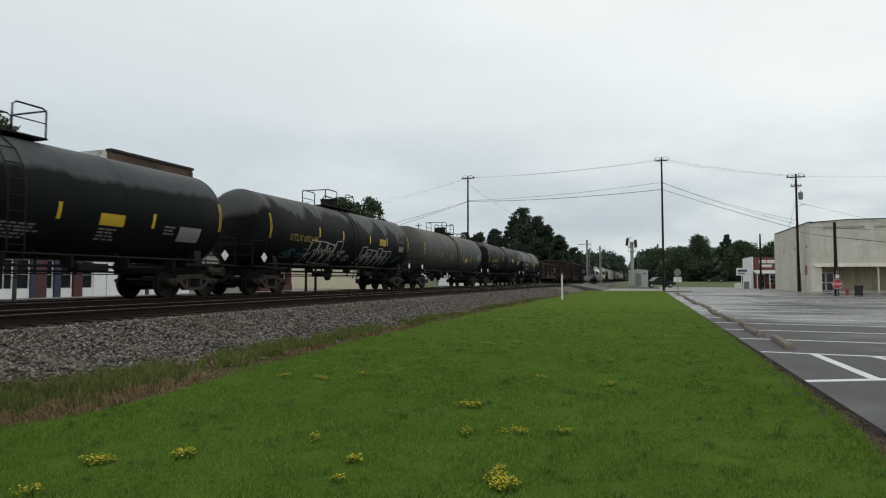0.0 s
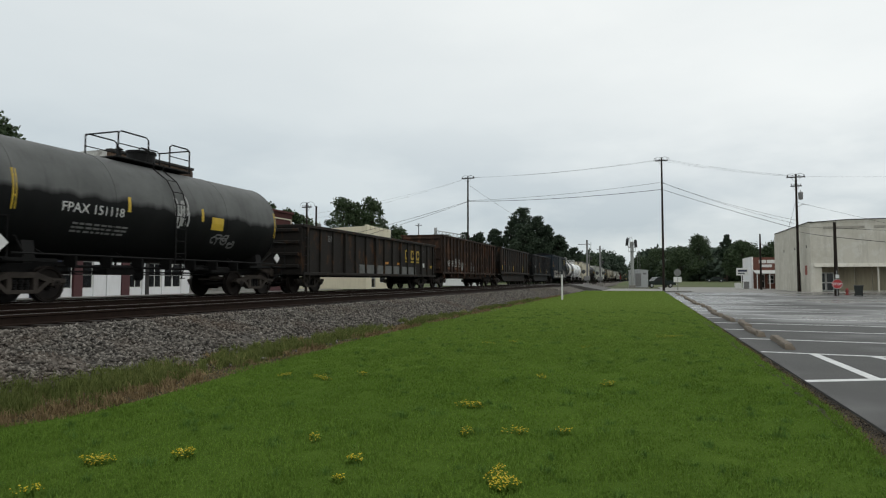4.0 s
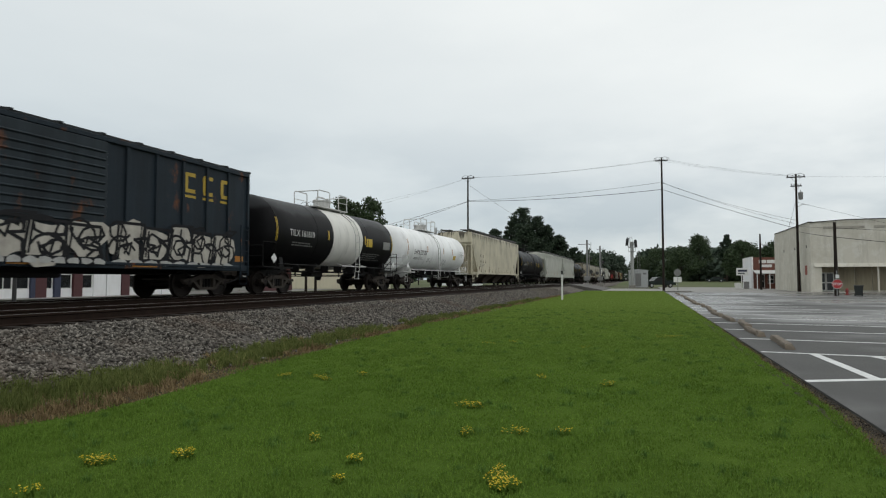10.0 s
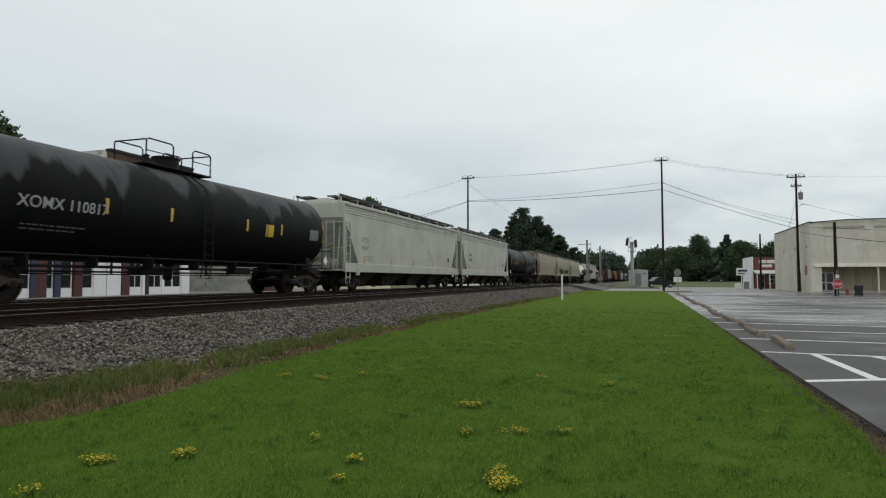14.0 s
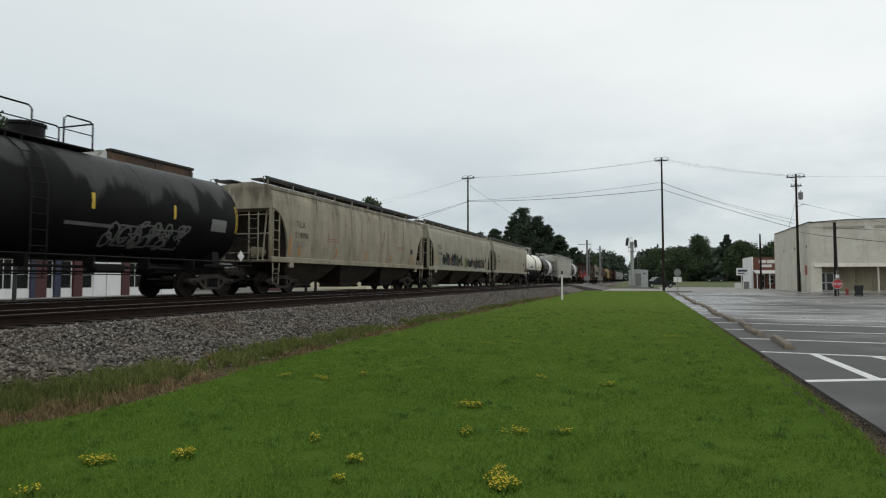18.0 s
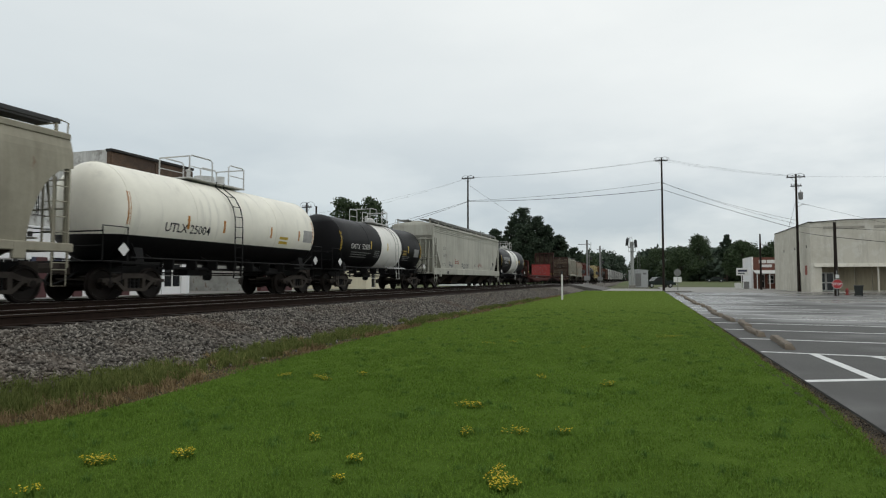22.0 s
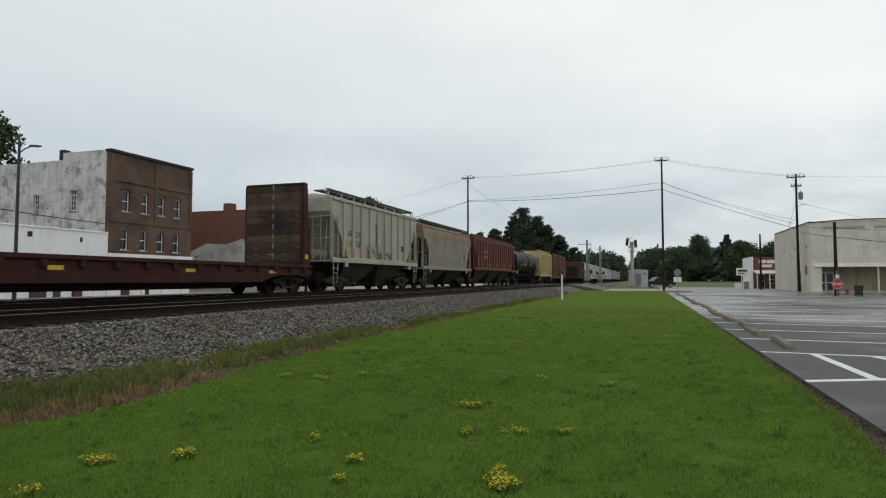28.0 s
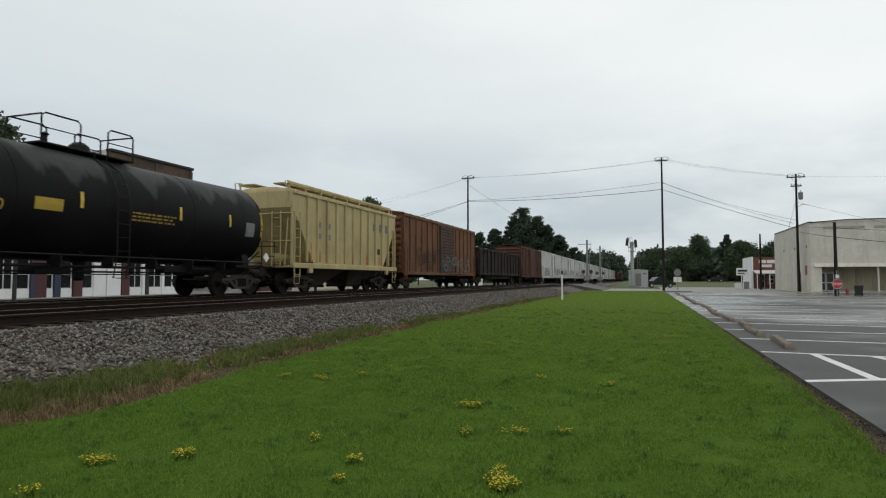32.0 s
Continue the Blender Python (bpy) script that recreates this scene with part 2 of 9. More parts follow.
    plain("bark", (0.055, 0.045, 0.036), 0.9, 0, 0.4, 4, 0.02)
    plain("flower_yellow", (0.66, 0.50, 0.010), 0.6, 0, 0.2, 9)
    leafy("leaf_oak", (0.034, 0.055, 0.026), (0.074, 0.106, 0.048))
    leafy("leaf_pine", (0.024, 0.040, 0.026), (0.052, 0.075, 0.042))
    # distant leaves are lighter and bluer: aerial haze put into their colour
    leafy("leaf_far", (0.046, 0.068, 0.048), (0.074, 0.102, 0.068))
    leafy("blade_green", (0.104, 0.192, 0.026), (0.160, 0.258, 0.042), 0.8, (0.250, 0.355, 0.080), True)
    leafy("blade_tuft", (0.070, 0.150, 0.026), (0.150, 0.250, 0.060), 0.8, None, True)
    leafy("blade_weed", (0.062, 0.090, 0.020), (0.235, 0.255, 0.085), 0.8, None, True)
    leafy("blade_tan", (0.10, 0.085, 0.035), (0.26, 0.20, 0.10), 0.8, None, True)
    leafy("blade_straw", (0.120, 0.080, 0.040), (0.40, 0.300, 0.160), 0.8, None, True)
    # stones: one colour each
    n = Nodes("ballast_stone")
    i = n.island()
    col = n.mix(n.math("POWER", i, 1.4), (0.042, 0.038, 0.034), (0.262, 0.240, 0.210))
    col = n.mix(n.range(n.noise(0.6, 4), 0.5, 0.7, 0, 0.5), col, (0.12, 0.082, 0.058))
    n.finish(col, 0.8, specular=0.2)
    n = Nodes("asphalt_crumb")
    n.finish(n.mix(n.math("POWER", n.island(), 3.0), (0.030, 0.026, 0.022), (0.17, 0.14, 0.10)), 0.9, specular=0.1)
    n = Nodes("ballast_bed")
    c = n.noise(16, 6, 0.75)
    col = n.mix(n.range(c, 0.35, 0.65), (0.050, 0.044, 0.038), (0.140, 0.127, 0.110))
    col = n.mix(n.range(n.noise(0.5, 4), 0.45, 0.7, 0, 0.6), col, (0.10, 0.07, 0.05))
    n.finish(col, 0.85, 0, c, 0.05, 0.2)
    n = Nodes("dark_bed")
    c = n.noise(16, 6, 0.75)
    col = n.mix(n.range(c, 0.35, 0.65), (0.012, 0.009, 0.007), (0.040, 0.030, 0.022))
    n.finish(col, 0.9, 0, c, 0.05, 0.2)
    n = Nodes("lawn_ground")
    a, b, c = n.noise(0.28, 4, 0.6), n.noise(2.2, 5, 0.6, seed=3), n.noise(30, 4, 0.7, seed=5)
    col = n.mix(n.range(a, 0.35, 0.65), (0.062, 0.108, 0.018), (0.078, 0.128, 0.022))
    col = n.mix(n.range(b, 0.4, 0.75, 0, 0.5), col, (0.055, 0.10, 0.017))
    col = n.mix(n.range(c, 0.45, 0.8, 0, 0.4), col, (0.045, 0.078, 0.015))
    # the far turf's brightness at a low angle is mixed into this colour
    col = n.mix(n.range(n.axis(1), 8, 36, 0, 0.75), col, (0.135, 0.170, 0.040))
    n.finish(col, 0.95, 0, c, 0.03, 0.0)
    n = Nodes("verge_soil")
    a, c = n.noise(0.8, 5, 0.6), n.noise(18, 4, 0.7, seed=5)
    col = n.mix(n.range(a, 0.4, 0.62), (0.042, 0.044, 0.022), (0.092, 0.074, 0.050))
    col = n.mix(n.range(c, 0.4, 0.75, 0, 0.6), col, (0.040, 0.029, 0.021))
    n.finish(col, 0.95, 0, c, 0.04, 0.05)
    n = Nodes("edge_dirt")
    a, c = n.noise(1.8, 5, 0.6), n.noise(22, 4, 0.7, seed=5)
    col = n.mix(n.range(a, 0.4, 0.62), (0.032, 0.026, 0.020), (0.075, 0.058, 0.036))
    n.finish(n.mix(n.range(c, 0.4, 0.75, 0, 0.6), col, (0.03, 0.024, 0.02)), 0.9, 0, c, 0.04, 0.2)
    n = Nodes("far_ground")
    a, c = n.noise(0.03, 5, 0.6), n.noise(1.2, 5, 0.7, seed=5)
    col = n.mix(n.range(a, 0.4, 0.6), (0.080, 0.104, 0.036), (0.110, 0.112, 0.064))
    col = n.mix(n.range(c, 0.4, 0.75, 0, 0.5), col, (0.065, 0.085, 0.032))
    n.finish(col, 0.9, 0, None, 0.04, 0.2)
    # damp asphalt with puddle sheen
    n = Nodes("asphalt_wet")
    a, b, c = n.noise(0.22, 4, 0.6), n.noise(1.6, 5, 0.6, seed=3), n.noise(60, 3, 0.7, seed=5)
    col = n.mix(n.range(a, 0.35, 0.65), (0.060, 0.060, 0.058), (0.082, 0.081, 0.078))
    col = n.mix(n.range(b, 0.45, 0.75, 0, 0.5), col, (0.056, 0.056, 0.054))
    wet = n.range(n.math("ADD", n.noise(0.16, 4, 0.6, stretch=(0.8, 1.0, 1), seed=9), n.range(n.axis(1), 8, 34, -0.16, 0.08)), 0.40, 0.60)
    n.finish(n.mix(n.range(c, 0.4, 0.7, 0, 0.3), col, (0.12, 0.12, 0.12)), n.range(wet, 0, 1, 0.8, 0.27), 0, c, 0.005, n.range(wet, 0, 1, 0.3, 0.6))
    plain("road_dark", (0.105, 0.098, 0.088), 0.8, 0, 0.35, 3, 0.006)
    n = Nodes("road_worn")
    a, c = n.noise(0.3, 5, 0.6), n.noise(50, 3, 0.7, seed=5)
    col = n.mix(n.range(a, 0.35, 0.65), (0.17, 0.165, 0.15), (0.24, 0.23, 0.21))
    n.finish(n.mix(n.range(c, 0.4, 0.7, 0, 0.3), col, (0.1, 0.1, 0.1)), 0.6, 0, c, 0.004)
    # masonry
    n = Nodes("brick_brown")
    bt = n.nt.nodes.new("ShaderNodeTexBrick")
    m = n.nt.nodes.new("ShaderNodeMapping")
    m.inputs["Rotation"].default_value = (0, radians(90), radians(90))
    n.nt.links.new(n.coord.outputs["Object"], m.inputs[0])
    n.nt.links.new(m.outputs[0], bt.inputs[0])
    for key, val in (("Scale", 1.0), ("Brick Width", 0.21), ("Row Height", 0.075), ("Mortar Size", 0.006)):
        bt.inputs[key].default_value = val
    bt.inputs["Color1"].default_value, bt.inputs["Color2"].default_value = (0.130, 0.078, 0.044, 1), (0.090, 0.054, 0.033, 1)
    bt.inputs["Mortar"].default_value = (0.12, 0.09, 0.07, 1)
    broad = n.noise(0.5, 5, 0.6)
    col = n.mix(n.range(broad, 0.42, 0.62, 0, 0.8), bt.outputs[0], (0.045, 0.030, 0.022))
    n.finish(col, 0.85, 0, bt.outputs[1], 0.006)
    n = Nodes("brick_red")
    broad, fine = n.noise(0.6, 5, 0.6), n.noise(9, 4, 0.6, stretch=(1, 1, 2.6), seed=2)
    col = n.mix(n.range(broad, 0.35, 0.7), (0.165, 0.060, 0.038), (0.115, 0.045, 0.031))
    col = n.mix(n.range(fine, 0.4, 0.7, 0, 0.5), col, (0.09, 0.04, 0.03))
    n.finish(col, 0.85, 0, fine, 0.006)
    n = Nodes("brick_maroon")
    broad, fine = n.noise(0.6, 5, 0.6, seed=4), n.noise(9, 4, 0.6, stretch=(1, 1, 2.6), seed=2)
    col = n.mix(n.range(broad, 0.35, 0.7), (0.085, 0.032, 0.028), (0.060, 0.025, 0.023))
    n.finish(n.mix(n.range(fine, 0.4, 0.7, 0, 0.5), col, (0.05, 0.024, 0.022)), 0.85, 0, fine, 0.006, 0.2)
    n = Nodes("stucco_peeling")
    broad, runs, patch = n.noise(0.5, 5, 0.6), n.noise(1.0, 5, 0.65, stretch=(2.4, 2.4, 0.3), seed=2), n.noise(1.1, 6, 0.7, seed=7)
    col = n.mix(n.range(runs, 0.45, 0.75, 0, 0.7), (0.58, 0.58, 0.555), (0.22, 0.215, 0.195))
    col = n.mix(n.range(patch, 0.50, 0.64, 0, 0.8), col, (0.16, 0.145, 0.125))
    col = n.mix(n.range(broad, 0.5, 0.75, 0, 0.5), col, (0.35, 0.34, 0.32))
    n.finish(col, 0.85, 0, patch, 0.01)
    n = Nodes("stucco_white")
    broad, runs = n.noise(0.5, 5, 0.6), n.noise(1.0, 5, 0.65, stretch=(2, 2, 0.3), seed=2)
    col = n.mix(n.range(runs, 0.5, 0.75, 0, 0.4), (0.74, 0.745, 0.75), (0.5, 0.5, 0.49))
    n.finish(n.mix(n.range(broad, 0.5, 0.75, 0, 0.3), col, (0.5, 0.5, 0.48)), 0.8)
    n = Nodes("stucco_cream")
    broad, runs, patches = n.noise(0.35, 6, 0.65), n.noise(1.0, 6, 0.7, stretch=(1.8, 1.8, 0.22), seed=2), n.noise(1.3, 6, 0.72, seed=11)
    col = n.mix(n.range(runs, 0.48, 0.70, 0, 0.6), (0.56, 0.535, 0.46), (0.34, 0.32, 0.27))
    col = n.mix(n.range(patches, 0.52, 0.60, 0, 0.45), col, (0.66, 0.65, 0.60))
    col = n.mix(n.range(broad, 0.48, 0.66, 0, 0.5), col, (0.41, 0.385, 0.31))
    n.finish(col, 0.85, 0, patches, 0.006)
    n = Nodes("stucco_stain")
    broad, fine = n.noise(1.1, 5, 0.65, seed=3), n.noise(9, 4, 0.7, seed=6)
    col = n.mix(n.range(broad, 0.4, 0.62), (0.36, 0.34, 0.29), (0.25, 0.235, 0.20))
    n.finish(n.mix(n.range(fine, 0.45, 0.7, 0, 0.5), col, (0.45, 0.43, 0.37)), 0.85)
    n = Nodes("stucco_ivory")
    broad, runs = n.noise(0.4, 5, 0.6), n.noise(1.0, 5, 0.65, stretch=(2, 2, 0.25), seed=8)
    col = n.mix(n.range(runs, 0.5, 0.75, 0, 0.45), (0.66, 0.61, 0.47), (0.42, 0.38, 0.29))
    n.finish(n.mix(n.range(broad, 0.5, 0.75, 0, 0.3), col, (0.45, 0.41, 0.32)), 0.85, 0, runs, 0.004)
    n = Nodes("plaster_grey")
    broad, patch = n.noise(0.7, 5, 0.6), n.noise(1.4, 6, 0.7, seed=7)
    col = n.mix(n.range(broad, 0.4, 0.65), (0.40, 0.41, 0.385), (0.27, 0.275, 0.255))
    n.finish(n.mix(n.range(patch, 0.57, 0.64, 0, 0.8), col, (0.17, 0.10, 0.07)), 0.85)
    n = Nodes("board_panel")
    runs = n.noise(1.0, 5, 0.65, stretch=(2, 2, 0.3), seed=2)
    n.finish(n.mix(n.range(runs, 0.4, 0.7), (0.34, 0.30, 0.21), (0.22, 0.19, 0.135)), 0.8)
    # bulkhead planks
    n = Nodes("plank_old")
    grain = n.noise(3, 5, 0.65, stretch=(0.3, 0.3, 5))
    wash = n.noise(0.9, 4, 0.6, seed=6)
    col = n.mix(n.each(), (0.042, 0.028, 0.020), (0.115, 0.085, 0.062))
    col = n.mix(n.range(grain, 0.35, 0.7, 0, 0.7), col, (0.035, 0.024, 0.018))
    n.finish(n.mix(n.range(wash, 0.5, 0.65, 0, 0.75), col, (0.018, 0.013, 0.011)), 0.85, 0, grain, 0.01, 0.15)


make_materials()


# ---- mesh writing ----
class Mesh:
    """Collects vertices and faces of one part."""

    def __init__(self):
        self.v, self.f = [], []

    def add(self, verts, faces):
        k = len(self.v)
        self.v += [tuple(p) for p in verts]
        self.f += [tuple(k + i for i in f) for f in faces]
        return self

    def box(self, x0, x1, y0, y1, z0, z1, bevel=0.0):
        b = min(bevel, 0.45 * min(abs(x1 - x0), abs(y1 - y0), abs(z1 - z0)))
        if b <= 0:
            v = [(x, y, z) for z in (z0, z1) for y in (y0, y1) for x in (x0, x1)]
            return self.add(v, [(0, 2, 3, 1), (4, 5, 7, 6), (0, 1, 5, 4), (2, 6, 7, 3), (0, 4, 6, 2), (1, 3, 7, 5)])
        rings = []
        for z, i in ((z0, b), (z0 + b, 0), (z1 - b, 0), (z1, b)):
            a, c, d, e = x0 + i, x1 - i, y0 + i, y1 - i
            rings.append([(a + b, d, z), (c - b, d, z), (c, d + b, z), (c, e - b, z), (c - b, e, z), (a + b, e, z), (a, e - b, z), (a, d + b, z)])
        return self.loft(rings)

    def loft(self, rings, caps=True, closed=True):
        n = len(rings[0])
        v = [p for r in rings for p in r]
        f = []
        for j in range(len(rings) - 1):
            for i in range(n if closed else n - 1):
                k = (i + 1) % n
                f.append((j * n + i, j * n + k, (j + 1) * n + k, (j + 1) * n + i))
        if caps:
            f.append(tuple(range(n - 1, -1, -1)))
            f.append(tuple(len(v) - n + i for i in range(n)))
        return self.add(v, f)

    def tube(self, points, r=0.02, n=6, r_end=None):
        pts = [Vector(p) for p in points]
        rings = []
        for i, p in enumerate(pts):
            d = (pts[min(i + 1, len(pts) - 1)] - pts[max(i - 1, 0)]).normalized()
            up = Vector((0, 0, 1)) if abs(d.z) < 0.9 else Vector((1, 0, 0))
            a = d.cross(up).normalized()
            b = a.cross(d)
            q = r if r_end is None else r + (r_end - r) * i / (len(pts) - 1)
            rings.append([p + a * (q * math.cos(2 * math.pi * j / n)) - b * (q * math.sin(2 * math.pi * j / n)) for j in range(n)])
        return self.loft([r[::-1] for r in rings])

    def prism(self, outline, lo, hi, axis="y"):
        """An outline in the two other axes, drawn out along axis."""
        def at(p, w):
            return {"x": (w, p[0], p[1]), "y": (p[0], w, p[1]), "z": (p[0], p[1], w)}[axis]
        return self.loft([[at(p, lo) for p in outline], [at(p, hi) for p in outline]])

    def lathe(self, profile, centre=(0, 0, 0), axis="y", n=24):
        """profile: (place along axis, radius) pairs."""
        rings = []
        for w, r in profile:
            ring = []
            for j in range(n):
                c, s = r * math.cos(2 * math.pi * j / n), r * math.sin(2 * math.pi * j / n)
                ring.append({"y": (centre[0] + c, centre[1] + w, centre[2] + s), "x": (centre[0] + w, centre[1] + s, centre[2] + c),
                             "z": (centre[0] + s, centre[1] + c, centre[2] + w)}[axis])
            rings.append(ring)
        return self.loft(rings)

    def data(self, name, smooth=False):
        me = bpy.data.meshes.new(name)
        me.from_pydata(self.v, [], self.f)
        bm = bmesh.new()
        bm.from_mesh(me)
        bmesh.ops.recalc_face_normals(bm, faces=bm.faces)
        if smooth:
            for f in bm.faces:
                f.smooth = True
            for e in bm.edges:
                if len(e.link_faces) == 2 and e.calc_face_angle(0) > 0.6:
                    e.smooth = False
        bm.to_mesh(me)
        bm.free()
        return me


def part(name, mesh, material, parent=None, label="", smooth=False):
    """One mesh object under a thing or a part."""
    me = mesh.data(name, smooth) if isinstance(mesh, Mesh) else mesh
    if not me.materials:
        me.materials.append(MATS[material])
    ob = new(name, me)
    if parent is not None:
        ob.parent = parent
    if label:
        ob["label"] = label
    return ob


def thing(name, label, category, m=None, group="", kind=""):
    ob = new(name)
    ob.empty_display_size = 0.3
    if m is not None:
        ob.matrix_basis = m
    return tagged(ob, label, category, group, kind)


def solid(name, mesh, material, label, category, kind="", smooth=False, group=""):
    return tagged(part(name, mesh, material, None, "", smooth), label, category, group, kind)


def cloud_mesh(name, verts, quads, material):
    """A mesh from arrays: verts (n, 3), quads or triangles (m, k)."""
    me = bpy.data.meshes.new(name)
    m, k = quads.shape
    me.vertices.add(len(verts))
    me.vertices.foreach_set("co", verts.astype(np.float32).ravel())
    me.loops.add(m * k)
    me.loops.foreach_set("vertex_index", quads.astype(np.int32).ravel())
    me.polygons.add(m)
    me.polygons.foreach_set("loop_start", np.arange(0, m * k, k, dtype=np.int32))
    me.polygons.foreach_set("loop_total", np.full(m, k, dtype=np.int32))
    me.update(calc_edges=True)
    me.materials.append(MATS[material])
    return me
# ---- ground, tracks, parking lot, roads ----
LOT_EDGE = 1.97
ROAD_NEAR, ROAD_FAR = 78.0, 98.0     # the street that crosses the railway


def ground_height(x):
    """Cross-section of the land: lawn, verge, ballast bank, far side."""
    bank = [(-60, 0.05), (-24, 0.05), (-20.5, 0.12), (-18.4, 0.56), (-9.25, 0.56), (-7.25, 0.02), (-6.8, -0.03), (-6.0, 0.0), (400, 0.0)]
    for (a, za), (b, zb) in zip(bank, bank[1:]):
        if a <= x <= b:
            return za + (zb - za) * (x - a) / (b - a)
    return 0.05


def lawn_side(y):
    """Where the mown lawn gives way to the verge."""
    return np.interp(y, [0, 4.1, 4.7, 5.6, 6.9, 8.7, 12, 16, 21, 40, 70], [-5.5, -5.62, -5.46, -5.45, -5.6, -5.82, -6.17, -6.37, -6.5, -6.7, -7.0])


def strip(name, xs, ys, material, label, category, rough_z=0.0, lift=0.0, seed=1, curved=False):
    rng = np.random.default_rng(seed)
    gx, gy = np.meshgrid(xs, ys, indexing="ij")
    if curved:
        side = lawn_side(gy)
        gx = side + (gx - xs[0]) / (xs[-1] - xs[0]) * (xs[-1] - side)
    z = np.vectorize(ground_height)(gx) + lift + rng.normal(0, 1, gx.shape) * rough_z
    verts = np.stack([gx, gy, z], -1).reshape(-1, 3)
    n, m = len(xs), len(ys)
    i, j = np.meshgrid(np.arange(n - 1), np.arange(m - 1), indexing="ij")
    a = (i * m + j).ravel()
    quads = np.stack([a, a + m, a + m + 1, a + 1], -1)
    return tagged(new(name, cloud_mesh(name, verts, quads, material)), label, category, kind="structure")


def build_ground():
    m = Mesh().add([(-3000, -1500, -0.12), (3000, -1500, -0.12), (3000, 4000, -0.12), (-3000, 4000, -0.12)], [(0, 1, 2, 3)])
    solid("ground", m, "far_ground", "flat grassy land reaching to the horizon", "ground", "structure")
    strip("lawn", np.linspace(-7.3, LOT_EDGE - 0.26, 44), np.concatenate([np.linspace(-20, 0, 20), np.linspace(0.5, 30, 110), np.linspace(31, 78, 56)]),
          "lawn_ground", "mown green lawn beside the parking lot", "lawn", 0.008, 0.0, 1, True)
    strip("verge", np.array([-8.3, -7.8, -7.55, -7.3, -7.0, -6.6, -6.3, -5.95, -5.6, -5.2]), np.concatenate([np.linspace(-20, 0, 20), np.linspace(0.4, 70, 180)]),
          "verge_soil", "weedy brown strip of soil along the ballast foot", "verge", 0.006, -0.02)
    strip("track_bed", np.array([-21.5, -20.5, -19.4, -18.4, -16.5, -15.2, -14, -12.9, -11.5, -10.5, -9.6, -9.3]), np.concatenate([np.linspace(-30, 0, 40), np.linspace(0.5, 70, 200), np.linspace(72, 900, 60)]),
          "dark_bed", "dark brown ballast between and under the rails", "ballast", 0.012)
    xs = np.array([-9.3, -9.25, -8.85, -8.45, -8.0, -7.6, -7.25])
    strip("ballast", xs, np.concatenate([np.linspace(-30, 0, 40), np.linspace(0.5, 70, 260), np.linspace(72, 900, 60)]),
          "ballast_bed", "grey crushed-stone railway ballast bed", "ballast", 0.015)
    strip("far_street", np.array([-70, -39.5, -36.2]), np.linspace(-60, 70, 14), "road_worn", "pale concrete pavement before the shops", "pavement", 0, 0.10)
    strip("street", np.array([-36.0, -30, -24, -21.6]), np.linspace(-60, 70, 14), "road_worn", "worn asphalt street along the railway", "road", 0, 0.0)
    strip("lot_edge", np.array([LOT_EDGE - 0.30, LOT_EDGE - 0.2, LOT_EDGE - 0.1, LOT_EDGE + 0.005]), np.linspace(-20, 70, 300), "edge_dirt", "dark crumbling dirt edge of the asphalt", "dirt", 0.003, 0.004)
    # the lot
    m = Mesh().box(LOT_EDGE, 90, -25, 70.5, -0.4, 0.03)
    solid("parking_lot", m, "asphalt_wet", "damp dark asphalt parking lot", "parking lot", "structure")
    m = Mesh().box(-8.9, 150, ROAD_NEAR, ROAD_FAR, -0.4, 0.02)
    solid("crossing_road", m, "road_worn", "pale worn asphalt road to the level crossing", "road", "structure")
    m = Mesh().prism([(-24, 0.1), (-19, 0.72), (-8.6, 0.72), (-5.2, 0.1), (-5.2, -0.3), (-24, -0.3)], ROAD_NEAR + 0.5, ROAD_FAR - 0.5)
    solid("level_crossing", m, "road_dark", "asphalt level crossing ramp over both tracks", "level crossing", "structure")
    m = Mesh().box(15.2, 90, 70.6, 76, -0.3, 0.06, 0.02)
    solid("pavement", m, "concrete", "pale concrete sidewalk edge of the road", "pavement", "structure")
    # the park beyond the road rises a little
    m = Mesh().add([(-6, 122, -0.08), (160, 122, -0.08), (170, 150, 0.6), (180, 178, 0.9), (200, 420, 1.0), (-6, 420, 1.0), (-6, 178, 0.9), (-6, 150, 0.6)], [(0, 1, 2, 7), (7, 2, 3, 6), (6, 3, 4, 5)])
    solid("park_lawn", m, "far_ground", "light green mown park grass rising beyond the road", "lawn", "structure")
    m = Mesh().box(5, 15.1, 70.55, ROAD_NEAR - 0.05, -0.4, 0.022).box(2, 160, ROAD_FAR + 0.05, 120, -0.4, 0.012)
    solid("side_street", m, "road_worn", "wide pale asphalt side street", "road", "structure")


build_ground()


